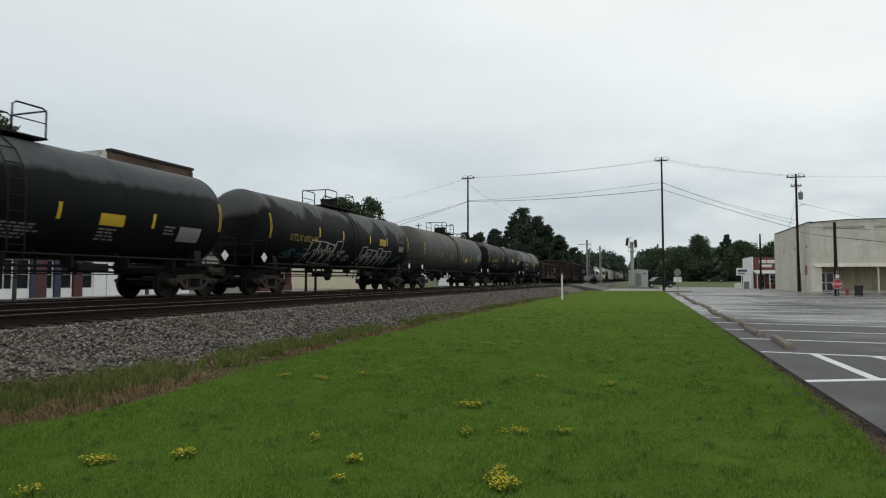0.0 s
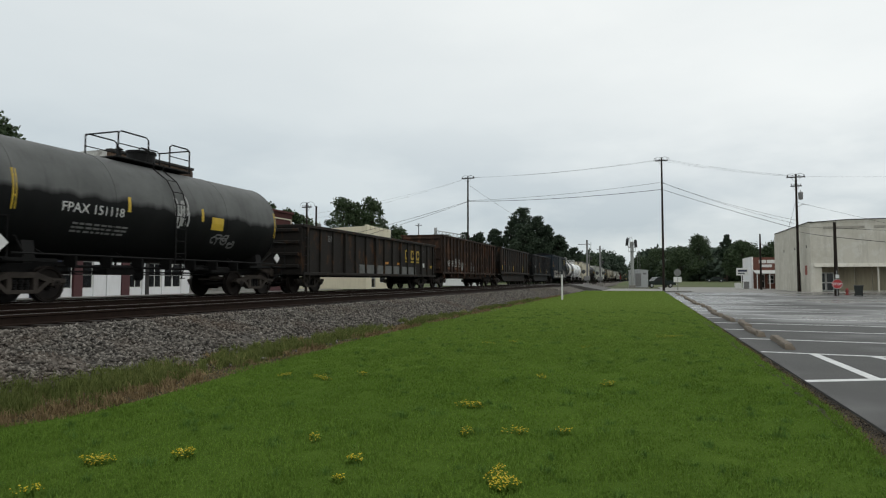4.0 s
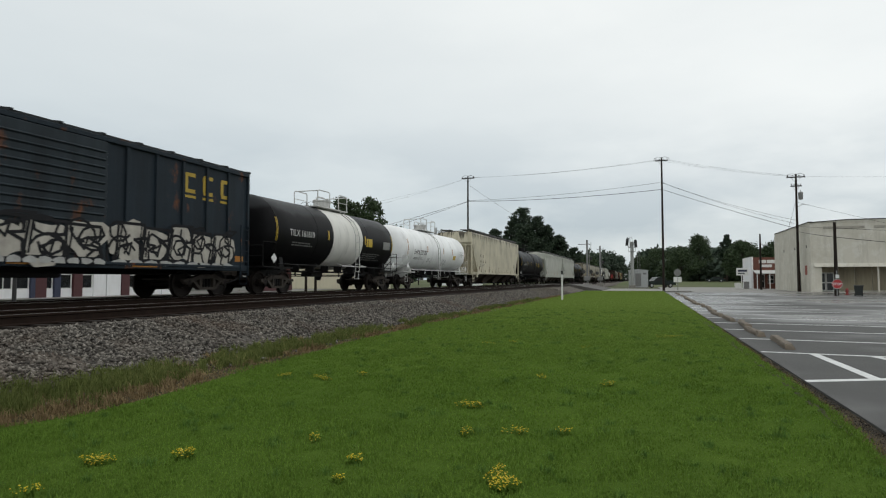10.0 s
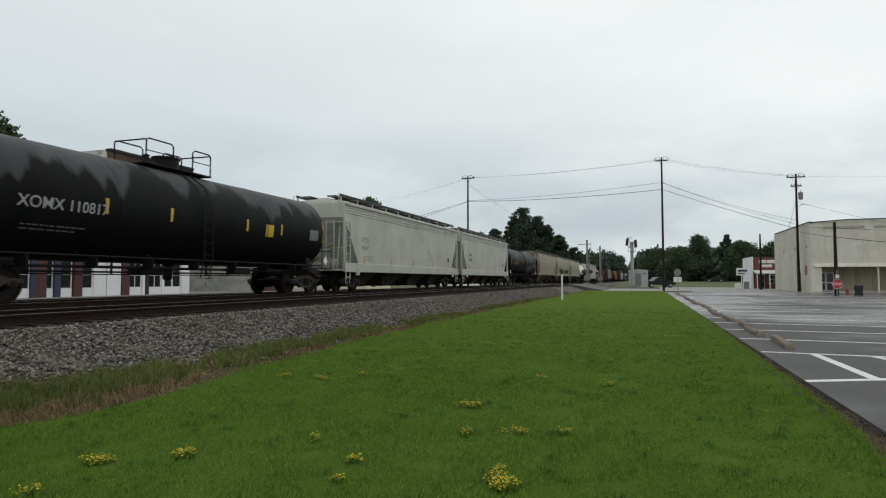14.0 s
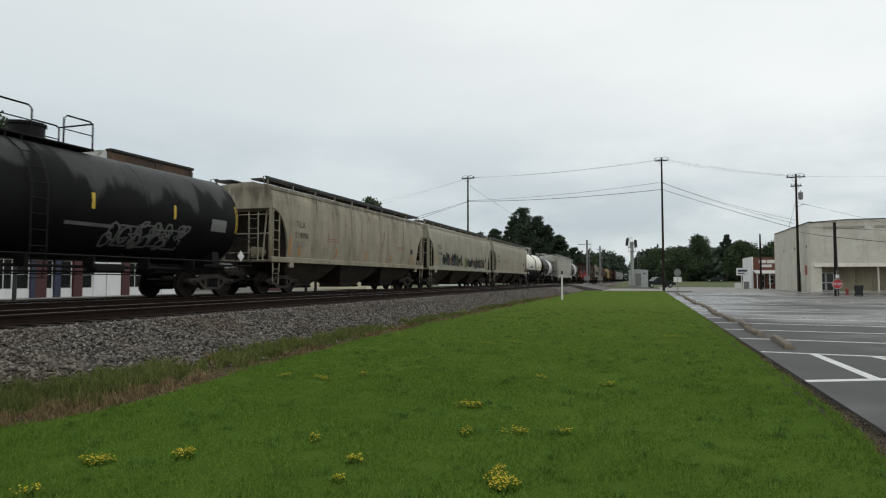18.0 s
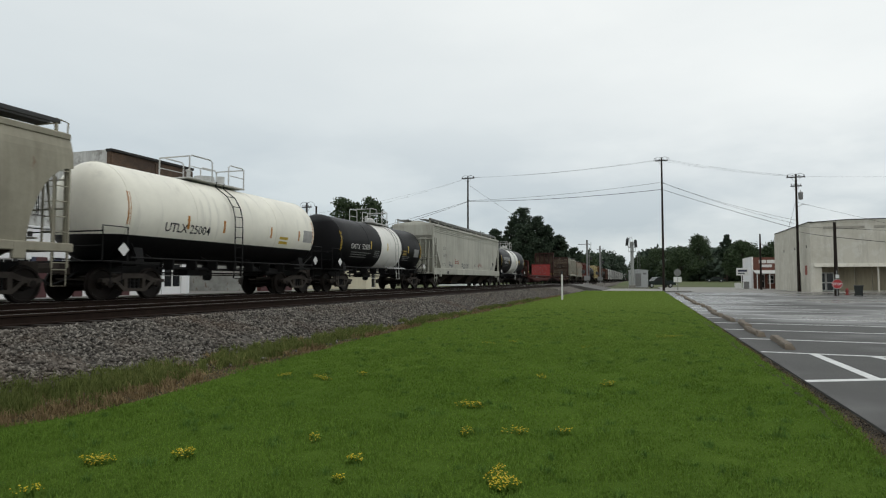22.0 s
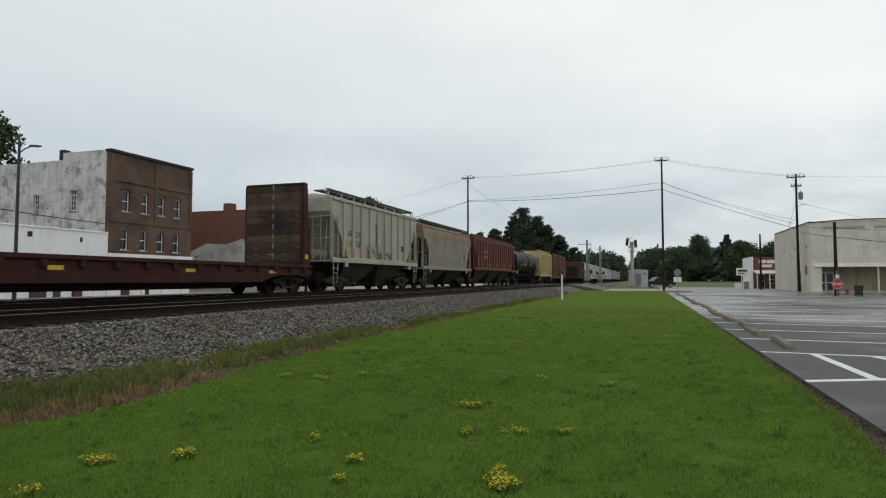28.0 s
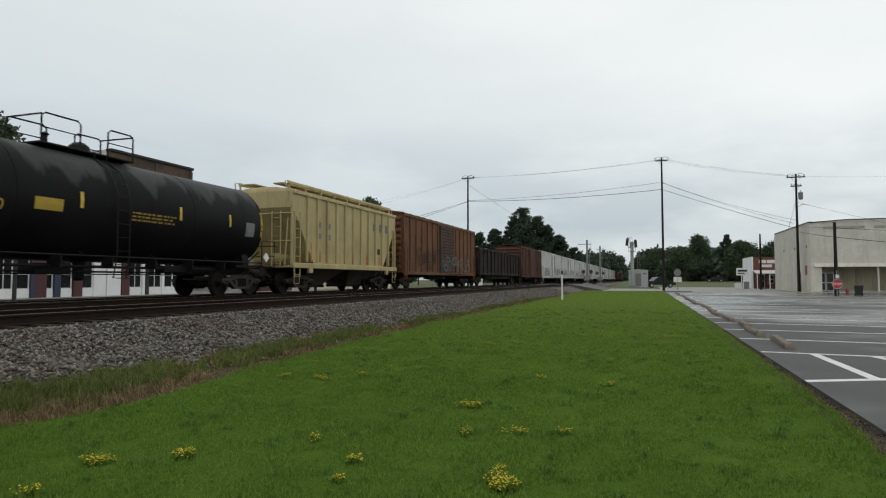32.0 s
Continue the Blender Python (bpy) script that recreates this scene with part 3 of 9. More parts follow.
def build_track(name, centre, y0, y1, label):
    t = thing(name, label, "railway track", kind="structure")
    prof = [(-0.068, 0.0), (0.068, 0.0), (0.068, 0.012), (0.010, 0.03), (0.010, 0.125), (0.036, 0.14), (0.036, 0.168), (0.028, 0.175),
            (-0.028, 0.175), (-0.036, 0.168), (-0.036, 0.14), (-0.010, 0.125), (-0.010, 0.03), (-0.068, 0.012)]
    for side in (-1, 1):
        cx = centre + side * 0.753
        rail = part("rail", Mesh().prism([(cx + a, RAIL - 0.177 + b) for a, b in prof], y0, y1), "rail_side", t, "rusty steel rail with polished head")
        part("rail_head", Mesh().box(cx - 0.026, cx + 0.026, y0, y1, RAIL - 0.0025, RAIL), "rail_top", rail, "polished running surface")
    tie = Mesh().box(-1.3, 1.3, -0.115, 0.115, -0.17, 0, 0.012).data("tie")
    tie.materials.append(MATS["tie_wood"])
    k = 0
    y = 0.5
    rest = Mesh()
    while y < 260:
        if k < 140:
            ob = new("tie", tie)
            ob.parent = t
            ob.location = (centre, y, RAIL - 0.180)
        else:
            rest.box(centre - 1.3, centre + 1.3, y - 0.115, y + 0.115, RAIL - 0.35, RAIL - 0.18)
        k += 1
        y += 0.52
    y = -30
    while y < 0.3:
        rest.box(centre - 1.3, centre + 1.3, y - 0.115, y + 0.115, RAIL - 0.35, RAIL - 0.18)
        y += 0.52
    tagged(part("far_ties", rest, "tie_wood", t), kind="stuff")
    return t


build_track("track_1", SIDING, -30, 900, "empty railway track with rusty rails on dark ties")
build_track("track_2", TRACK, -30, 900, "railway track carrying the train")


def scatter_stones(name, x, y, z, size, material, label, rng):
    """Loose angular stones in one mesh."""
    n = len(x)
    base = np.array([(1, 0, 0), (-1, 0, 0), (0, 1, 0), (0, -1, 0), (0, 0, 1), (0, 0, -1)], float)
    tri = np.array([(0, 2, 4), (2, 1, 4), (1, 3, 4), (3, 0, 4), (2, 0, 5), (1, 2, 5), (3, 1, 5), (0, 3, 5)])
    jitter = base[None] * rng.uniform(0.55, 1.25, (n, 6, 1)) + rng.normal(0, 0.28, (n, 6, 3))
    ang = rng.random(n) * 6.28
    c, s = np.cos(ang)[:, None], np.sin(ang)[:, None]
    p = np.stack([jitter[..., 0] * c - jitter[..., 1] * s, jitter[..., 0] * s + jitter[..., 1] * c, jitter[..., 2] * 0.75], -1) * size[:, None, None]
    p += np.stack([x, y, z + size * 0.35], -1)[:, None, :]
    f = (tri[None] + 6 * np.arange(n)[:, None, None]).reshape(-1, 3)
    tagged(new(name, cloud_mesh(name, p.reshape(-1, 3), f, material)), label, "gravel", kind="stuff")


def build_loose_stones():
    rng = np.random.default_rng(5)
    n = 80000
    y = 3.0 + 60 * rng.random(n) ** 1.9
    x = np.where(rng.random(n) < 0.94, rng.uniform(-9.35, -7.15, n), rng.uniform(-9.55, -9.2, n))
    stray = rng.random(n) < 0.02
    x = np.where(stray, rng.uniform(-7.2, -6.3, n), x)
    z = np.vectorize(ground_height)(x)
    x += rng.normal(0, 0.06, n)
    scatter_stones("ballast_stones", x, y, z, rng.uniform(0.016, 0.043, n), "ballast_stone", "loose angular grey ballast stones on the bank", rng)
    # crumbs of broken asphalt along the lot
    n = 3600
    y = 4.5 + 34 * rng.random(n) ** 1.7
    x = LOT_EDGE - 0.02 - np.abs(rng.normal(0, 0.06, n)) * np.interp(y, [5, 9, 20], [1.5, 1.0, 0.7])
    scatter_stones("edge_crumbs", x, y, np.full(n, 0.015), rng.uniform(0.003, 0.011, n) * np.interp(y, [5, 40], [1, 1.6]), "asphalt_crumb", "dark crumbs of broken asphalt and grit", rng)


build_loose_stones()


def blades(name, x, y, z, height, width, material, label, category, rng, lean=0.45):
    """Grass blades: two-quad bent ribbons in one mesh."""
    n = len(x)
    a = rng.random(n) * 2 * math.pi
    dx, dy = np.cos(a), np.sin(a)
    b = rng.random(n) * 2 * math.pi
    k = rng.random(n) * lean
    lx, ly = np.cos(b) * k * height, np.sin(b) * k * height
    w = width * 0.5
    v = np.empty((n, 5, 3))
    v[:, 0] = np.stack([x - dx * w, y - dy * w, z - 0.01], -1)
    v[:, 1] = np.stack([x + dx * w, y + dy * w, z - 0.01], -1)
    v[:, 2] = np.stack([x + dx * w * 0.8 + lx * 0.35, y + dy * w * 0.8 + ly * 0.35, z + height * 0.55], -1)
    v[:, 3] = np.stack([x - dx * w * 0.8 + lx * 0.35, y - dy * w * 0.8 + ly * 0.35, z + height * 0.55], -1)
    v[:, 4] = np.stack([x + lx, y + ly, z + height * (1 - 0.35 * k)], -1)
    t = np.array([(0, 1, 2), (0, 2, 3), (3, 2, 4)])
    f = (t[None] + 5 * np.arange(n)[:, None, None]).reshape(-1, 3)
    return tagged(new(name, cloud_mesh(name, v.reshape(-1, 3), f, material)), label, category, kind="stuff")


def patchy(x, y, scale, seed):
    return np.array([noise.noise(Vector((a * scale + seed, b * scale, seed))) for a, b in zip(x, y)])


def tufts(rng, count, per, x, y, spread):
    """Scatter blades about clump centres; returns the blades' places and each one's clump vigour."""
    k = np.repeat(np.arange(count), per)
    r = spread[k] * np.abs(rng.normal(0, 0.6, len(k)))
    a = rng.random(len(k)) * 2 * math.pi
    return x[k] + r * np.cos(a), y[k] + r * np.sin(a), rng.uniform(0.55, 1.25, count)[k] * np.clip(1.15 - 0.5 * r / spread[k], 0.3, 1.2)


def lot_side(y):
    """Where the lawn gives way to the crumbled edge of the lot."""
    return np.interp(y, [4, 6, 7, 8, 10, 15, 19, 60], [1.66, 1.71, 1.76, 1.82, 1.80, 1.85, 1.90, 1.93]) + 0.02 * np.sin(y * 2.1) + 0.015 * np.sin(y * 5.3)


def build_grass():
    rng = np.random.default_rng(11)
    n = 640000
    # the lawn, denser towards the viewer
    y = 2.2 + 76 * rng.random(n) ** 2.7
    x = rng.uniform(-7.3, LOT_EDGE - 0.02, n)
    ok = (x > -1.5 * y - 0.6) & (x < 0.42 * y + 1.2)
    ok &= x < lot_side(y) + rng.normal(0, 0.03, n)
    ok &= x > lawn_side(y) + 0.1 * np.sin(y * 1.3) + 0.06 * np.sin(y * 3.7) + rng.normal(0, 0.07, n)
    x, y = x[ok], y[ok]
    clump = patchy(x, y, 0.9, 3.1) + 0.7 * patchy(x, y, 3.3, 7.7)
    h = np.clip(rng.normal(0.025, 0.007, len(x)) * (1 + 0.3 * np.clip(6 - y, 0, 4) / 4) + clump * 0.018 + np.where(rng.random(len(x)) < 0.006, 0.035, 0), 0.014, 0.11)
    wide = 0.0026 + 0.0010 * np.clip(y, 2, 40)
    blades("lawn_grass", x, y, np.zeros(len(x)), h, wide, "blade_green", "short mown green grass with taller tufts", "grass", rng, 1.7)
    # coarser tufts that the mower left
    n = 420
    cy = 2.6 + 26 * rng.random(n) ** 1.6
    cx = rng.uniform(-6.0, 1.6, n)
    keep = (cx > lawn_side(cy) + 0.3) & (cx > -1.4 * cy)
    cx, cy = cx[keep], cy[keep]
    x, y, vigour = tufts(rng, len(cx), 36, cx, cy, rng.uniform(0.05, 0.16, len(cx)))
    h = np.clip(rng.normal(0.052, 0.014, len(x)) * vigour, 0.02, 0.10)
    blades("lawn_tufts", x, y, np.zeros(len(x)), h, 0.004 + 0.0009 * y, "blade_tuft", "coarser green tufts standing out of the mown lawn", "grass", rng, 1.2)
    # tall green tufts along the ballast foot
    n = 1500
    cy = 2.8 + 40 * rng.random(n) ** 1.7
    room = lawn_side(cy) + 7.25
    cx = lawn_side(cy) - room * np.clip(rng.normal(0.66, 0.20, n), 0.12, 1.0)
    keep = patchy(cx, cy, 0.45, 9.0) + rng.normal(0, 0.12, n) + np.interp(cy, [6, 7.5], [0.5, 0]) > -0.10
    cx, cy = cx[keep], cy[keep]
    x, y, vigour = tufts(rng, len(cx), 62, cx, cy, rng.uniform(0.08, 0.24, len(cx)))
    h = np.clip(rng.normal(0.145, 0.05, len(x)) * vigour, 0.03, 0.34) * np.interp(y, [4, 9, 20], [1.0, 0.95, 0.85])
    blades("tall_weeds", x, y, np.vectorize(ground_height)(x), h, 0.005 + 0.0007 * y, "blade_weed", "tall unmown green weeds at the ballast foot", "weeds", rng, 1.0)
    # straw tufts between the weeds and the lawn
    n = 620
    cy = 2.8 + 50 * rng.random(n) ** 2.0
    room = lawn_side(cy) + 7.25
    cx = lawn_side(cy) - room * np.clip(np.where(rng.random(n) < 0.72, rng.normal(0.16, 0.10, n), rng.normal(0.7, 0.2, n)), 0.03, 1.0)
    keep = patchy(cx, cy, 0.6, 21.0) + rng.normal(0, 0.15, n) > -0.02
    cx, cy = cx[keep], cy[keep]
    x, y, vigour = tufts(rng, len(cx), 44, cx, cy, rng.uniform(0.07, 0.20, len(cx)))
    h = np.clip(rng.normal(0.10, 0.035, len(x)) * vigour, 0.02, 0.24)
    blades("dead_grass", x, y, np.vectorize(ground_height)(x), h, 0.004 + 0.0007 * y, "blade_straw", "dead straw-brown grass along the verge", "dead grass", rng, 1.3)
    # flattened straw on the soil
    n = 15000
    y = 2.8 + 45 * rng.random(n) ** 2.0
    x = lawn_side(y) - (lawn_side(y) + 7.2) * rng.random(n) ** 1.3
    blades("straw_litter", x, y, np.vectorize(ground_height)(x), rng.uniform(0.008, 0.028, n), 0.006 + 0.0008 * y, "blade_straw", "flattened dead grass on the soil", "dead grass", rng, 5.0)
    # longer grass leaning over the edge of the lot
    n = 15000
    y = 3.0 + 45 * rng.random(n) ** 2.0
    x = lot_side(y) + rng.normal(-0.02, 0.03, n)
    h = np.clip(rng.normal(0.034, 0.012, n), 0.01, 0.08)
    blades("lot_fringe", x, y, np.zeros(n), h, 0.003 + 0.0009 * y, "blade_green", "green grass leaning over the asphalt edge", "grass", rng, 1.6)
    # dry fringe of the lot where the soil is thin
    n = 5200
    y = 3.0 + 30 * rng.random(n) ** 2.2
    x = lot_side(y) + 0.03 + rng.normal(0.01, 0.03, n) * np.interp(y, [5, 9, 20], [1.3, 0.8, 0.5])
    h = np.clip(rng.normal(0.026, 0.012, n), 0.008, 0.07)
    blades("edge_grass", x, y, np.zeros(n), h, 0.003 + 0.0009 * y, "blade_tan", "dry grass fringe on the asphalt edge", "grass", rng, 1.8)


build_grass()
# ---- rolling stock: each car's own space has its origin at the rail, midway between its couplers; the camera sees its +x side ----
WHEEL = 0.457


def wheelset_data():
    m = Mesh()
    for s in (-1, 1):
        prof = [(s * 0.66, 0.11), (s * 0.68, 0.14), (s * 0.705, 0.36), (s * 0.685, 0.40), (s * 0.685, 0.485), (s * 0.712, 0.488), (s * 0.722, WHEEL + 0.004),
                (s * 0.81, WHEEL - 0.004), (s * 0.815, 0.40), (s * 0.775, 0.37), (s * 0.755, 0.16), (s * 0.83, 0.13), (s * 0.83, 0.085)]
        m.lathe(prof, axis="x", n=28)
        m.lathe([(s * 0.83, 0.075), (s * 1.06, 0.075), (s * 1.06, 0.11), (s * 1.12, 0.105), (s * 1.13, 0.05)], axis="x", n=12)
        for j in range(3):
            a = 2 * math.pi * j / 3
            m.box(s * 1.128, s * 1.146, 0.06 * math.cos(a) - 0.015, 0.06 * math.cos(a) + 0.015, 0.06 * math.sin(a) - 0.015, 0.06 * math.sin(a) + 0.015)
    m.lathe([(-0.68, 0.085), (0.68, 0.085)], axis="x", n=10)
    me = m.data("wheelset", True)
    me.materials.append(MATS["wheel_steel"])
    return me


def bogie_data():
    """Cast side frames, bolster and brake beam."""
    m = Mesh()
    for s in (-1, 1):
        x0, x1 = s * 0.93, s * 1.10
        top = [(-1.14, 0.50), (-1.14, 0.60), (-0.72, 0.63), (-0.36, 0.76), (0.36, 0.76), (0.72, 0.63), (1.14, 0.60), (1.14, 0.50), (0.66, 0.50), (0.36, 0.62), (-0.36, 0.62), (-0.66, 0.50)]
        m.prism(top, x0, x1, "x")
        low = [(-0.72, 0.52), (-0.40, 0.24), (0.40, 0.24), (0.72, 0.52), (0.56, 0.52), (0.36, 0.33), (-0.36, 0.33), (-0.56, 0.52)]
        m.prism(low, x0, x1, "x")
        for y in (-0.33, 0.33):
            m.box(x0, x1, y - 0.06, y + 0.06, 0.28, 0.66)
        for y in (-0.89, 0.89):
            m.box(s * 0.90, s * 1.12, y - 0.14, y + 0.14, 0.40, 0.60, 0.03)
    m.box(-1.0, 1.0, -0.22, 0.22, 0.46, 0.70, 0.04)
    for s in (-1, 1):
        m.box(-0.9, 0.9, s * 0.42 - 0.04, s * 0.42 + 0.04, 0.30, 0.52)
        m.prism([(-0.7, 0.36), (0.7, 0.36), (0.0, 0.5)], s * 0.46, s * 0.52)
    m.box(-0.55, 0.55, -1.2, 1.2, 0.56, 0.62)
    m.lathe([(0.70, 0.32), (0.80, 0.30)], axis="z", n=16)
    for y in (-0.36, 0.36):
        m.box(-0.80, 0.80, y - 0.05, y + 0.05, 0.36, 0.46)
    me = m.data("bogie")
    me.materials.append(MATS["bogie_steel"])
    return me


def spring_data():
    m = Mesh()
    for y in (-0.16, 0.0, 0.16):
        m.lathe([(0.33 + 0.02 * k, 0.07 if k % 2 else 0.052) for k in range(15)], (0, y, 0), "z", 8)
    me = m.data("spring_pack")
    me.materials.append(MATS["steel_dark"])
    return me


WHEELSET, BOGIE, SPRINGS = wheelset_data(), bogie_data(), spring_data()
AXLES = {-0.89: [], 0.89: []}


def add_bogies(car, half, base=2.25):
    for s in (-1, 1):
        b = part("bogie", BOGIE, "", car)
        b.location = (0, s * (half - base), 0)
        for y in (-0.89, 0.89):
            w = part("wheelset", WHEELSET, "", b)
            w.location = (0, y, WHEEL)
            AXLES[y].append(w)
        for x in (-1.015, 1.015):
            part("spring_pack", SPRINGS, "", b).location = (x, 0, 0)


def add_draft_gear(car, half, mat="steel_dark", sill=True, z=0.88):
    for s in (-1, 1):
        m = Mesh().box(-0.17, 0.17, s * (half - 0.95), s * (half - 0.32), z - 0.17, z + 0.17, 0.02)
        m.prism([(-0.10, z - 0.13), (0.12, z - 0.13), (0.16, z), (0.12, z + 0.13), (-0.10, z + 0.13)], s * (half - 0.36), s * (half + 0.02))
        part("coupler", m, "bogie_steel", car)
        m = Mesh().tube([(0.28, s * (half - 0.75), z - 0.05), (0.30, s * (half - 0.35), z - 0.3), (0.22, s * (half - 0.05), z - 0.42), (0.1, s * half, z - 0.44)], 0.025, 6)
        part("brake_hose", m, "cable_black", car)
    if sill:
        part("centre_sill", Mesh().box(-0.33, 0.33, -half + 0.9, half - 0.9, z - 0.14, z + 0.18, 0.02), mat, car)


def ladder(car, x, y, z0, z1, mat, step=0.38, width=0.42, along="y", name="ladder"):
    m = Mesh()
    lo, hi = -width / 2, width / 2
    for d in (lo, hi):
        if along == "y":
            m.box(x - 0.02, x + 0.02, y + d - 0.02, y + d + 0.02, z0, z1)
        else:
            m.box(x + d - 0.02, x + d + 0.02, y - 0.02, y + 0.02, z0, z1)
    z = z0 + 0.12
    while z < z1:
        p, q = ((x, y + lo, z), (x, y + hi, z)) if along == "y" else ((x + lo, y, z), (x + hi, y, z))
        m.tube([p, q], 0.014, 5)
        z += step
    return part(name, m, mat, car)


def stirrup(car, x, y, z0, z1, mat):
    m = Mesh().tube([(x, y - 0.2, z1), (x, y - 0.19, z0), (x, y + 0.19, z0), (x, y + 0.2, z1)], 0.016, 5)
    m.tube([(x, y - 0.19, (z0 + z1) / 2), (x, y + 0.19, (z0 + z1) / 2)], 0.014, 5)
    part("sill_step", m, mat, car)


def wrap(me, surface, y, z):
    """Lays a flat mesh (drawn in x, y) on the +x side of a car: its x runs along the car, its y up the side."""
    for v in me.vertices:
        zz = z + v.co.y
        v.co = Vector((surface(zz) + 0.006 + v.co.z, y + v.co.x, zz))
    me.update()


def lettering(car, text, size, y, z, surface, mat, name="lettering", spacing=1.0, shear=0.0):
    """Painted letters, centred at y, z."""
    cu = bpy.data.curves.new(name, "FONT")
    cu.body, cu.size, cu.align_x, cu.space_character, cu.shear = text, size * 1.38, "CENTER", spacing, shear
    cu.resolution_u = 3
    cu.offset = 0.012 * size
    tmp = bpy.data.objects.new(name, cu)
    me = bpy.data.meshes.new_from_object(tmp)
    bpy.data.objects.remove(tmp)
    bm = bmesh.new()
    bm.from_mesh(me)
    bmesh.ops.subdivide_edges(bm, edges=[e for e in bm.edges if e.calc_length() > 0.2 * size and abs(e.verts[0].co.y - e.verts[1].co.y) > 0.15 * size], cuts=2)
    bmesh.ops.triangulate(bm, faces=bm.faces)
    bm.to_mesh(me)
    bm.free()
    wrap(me, surface, y, z)
    me.materials.clear()
    return part(name, me, mat, car)


def patch(car, name, y, z, wide, high, surface, mat, label="", lift=0.0):
    """A flat painted or stuck-on rectangle that follows the side."""
    n = max(1, int(high / 0.15))
    rows = [[(surface(z - high / 2 + high * i / n) + 0.005 + lift, yy, z - high / 2 + high * i / n) for yy in (y - wide / 2, y + wide / 2)] for i in range(n + 1)]
    back = [[(x - 0.02, yy, zz) for x, yy, zz in r] for r in rows]
    m = Mesh()
    front = [p for r in rows for p in r]
    k = len(front)
    rear = [p for r in back for p in r]
    f = [(2 * i, 2 * i + 1, 2 * i + 3, 2 * i + 2) for i in range(n)]
    f += [tuple(k + q for q in reversed(t)) for t in f]
    f += [(2 * i + 2, k + 2 * i + 2, k + 2 * i, 2 * i) for i in range(n)] + [(2 * i + 1, k + 2 * i + 1, k + 2 * i + 3, 2 * i + 3) for i in range(n)]
    f += [(0, k, k + 1, 1), (2 * n, 2 * n + 1, k + 2 * n + 1, k + 2 * n)]
    m.add(front + rear, f)
    return part(name, m, mat, car, label)


def fine_print(car, y, z, rows, wide, surface, mat, high=0.05, gap=0.1):
    """Rows of small unreadable stencilling as bars."""
    m = Mesh()
    rng = random.Random(int(1000 * (y + 50) + 10 * z))
    for r in range(rows):
        zz = z - r * gap
        yy = y
        while yy < y + wide * rng.uniform(0.7, 1):
            w = rng.uniform(0.08, 0.22)
            x = surface(zz) + 0.004
            x2 = surface(zz + high) + 0.004
            m.add([(x, yy, zz), (x, yy + w, zz), (x2, yy + w, zz + high), (x2, yy, zz + high)], [(0, 1, 2, 3)])
            yy += w + rng.uniform(0.03, 0.07)
    return tagged(part("stencil", m, mat, car), kind="stuff")


def ribbon(m, pts, w, surface, lift):
    """A brush stroke through (y, z) points on a car's side."""
    for (a, b), (c, d) in zip(pts, pts[1:]):
        k = max(1, int(abs(d - b) / 0.16))
        for i in range(k):
            y0, z0, y1, z1 = a + (c - a) * i / k, b + (d - b) * i / k, a + (c - a) * (i + 1) / k, b + (d - b) * (i + 1) / k
            ln = math.hypot(y1 - y0, z1 - z0) or 1
            ny, nz = -(z1 - z0) / ln * w / 2, (y1 - y0) / ln * w / 2
            ey, ez = (y1 - y0) / ln * w * 0.3, (z1 - z0) / ln * w * 0.3
            q = [(y0 + ny - ey, z0 + nz - ez), (y0 - ny - ey, z0 - nz - ez), (y1 - ny + ey, z1 - nz + ez), (y1 + ny + ey, z1 + nz + ez)]
            m.add([(surface(zz) + lift, yy, zz) for yy, zz in q], [(0, 1, 2, 3)])


def blob(m, y, z, wide, high, surface, lift, rng, n=14):
    """A rounded spray-paint fill."""
    ph = rng.random() * 6
    ring = []
    for i in range(n):
        a = 2 * math.pi * i / n
        r = 1 + 0.16 * math.sin(3 * a + ph) + 0.1 * rng.uniform(-1, 1)
        cy, cz = math.copysign(abs(math.cos(a)) ** 0.7, math.cos(a)), math.copysign(abs(math.sin(a)) ** 0.7, math.sin(a))
        ring.append((y + cy * r * wide / 2, z + cz * r * high / 2))
    m.add([(surface(z) + lift, y, z)] + [(surface(b) + lift, a, b) for a, b in ring], [(0, i + 1, (i + 1) % n + 1) for i in range(n)])


def graffiti(car, y0, y1, z0, z1, surface, outline, fill=None, letters=5, seed=1, w=0.06, label=""):
    """Abstract spray-painted shapes: puffy fills with loose outlines, no writing."""
    rng = random.Random(seed)
    step = (y1 - y0) / letters
    zc, hh = (z0 + z1) / 2, z1 - z0
    fills, lines = Mesh(), Mesh()
    for i in range(letters):
        yc = y0 + step * (i + 0.5)
        if fill:
            blob(fills, yc, zc + rng.uniform(-0.08, 0.08) * hh, step * 1.05, hh * rng.uniform(0.75, 1.0), surface, 0.007, rng)
        for s in range(3 if fill else 2):
            pts = []
            yy, zz = yc + rng.uniform(-0.3, 0.3) * step, zc + rng.uniform(-0.4, 0.4) * hh
            a = rng.random() * 6.28
            for k in range(9):
                pts.append((yy, zz))
                a += rng.uniform(0.3, 1.15)
                yy += math.cos(a) * step * 0.24
                zz += math.sin(a) * hh * 0.2
                zz = min(max(zz, z0), z1)
            ribbon(lines, pts, w, surface, 0.011)
    g = None
    if fill:
        g = tagged(part("graffiti_fill", fills, fill, car, label), kind="stuff")
    tagged(part("graffiti", lines, outline, g or car, "" if g else label), kind="stuff")


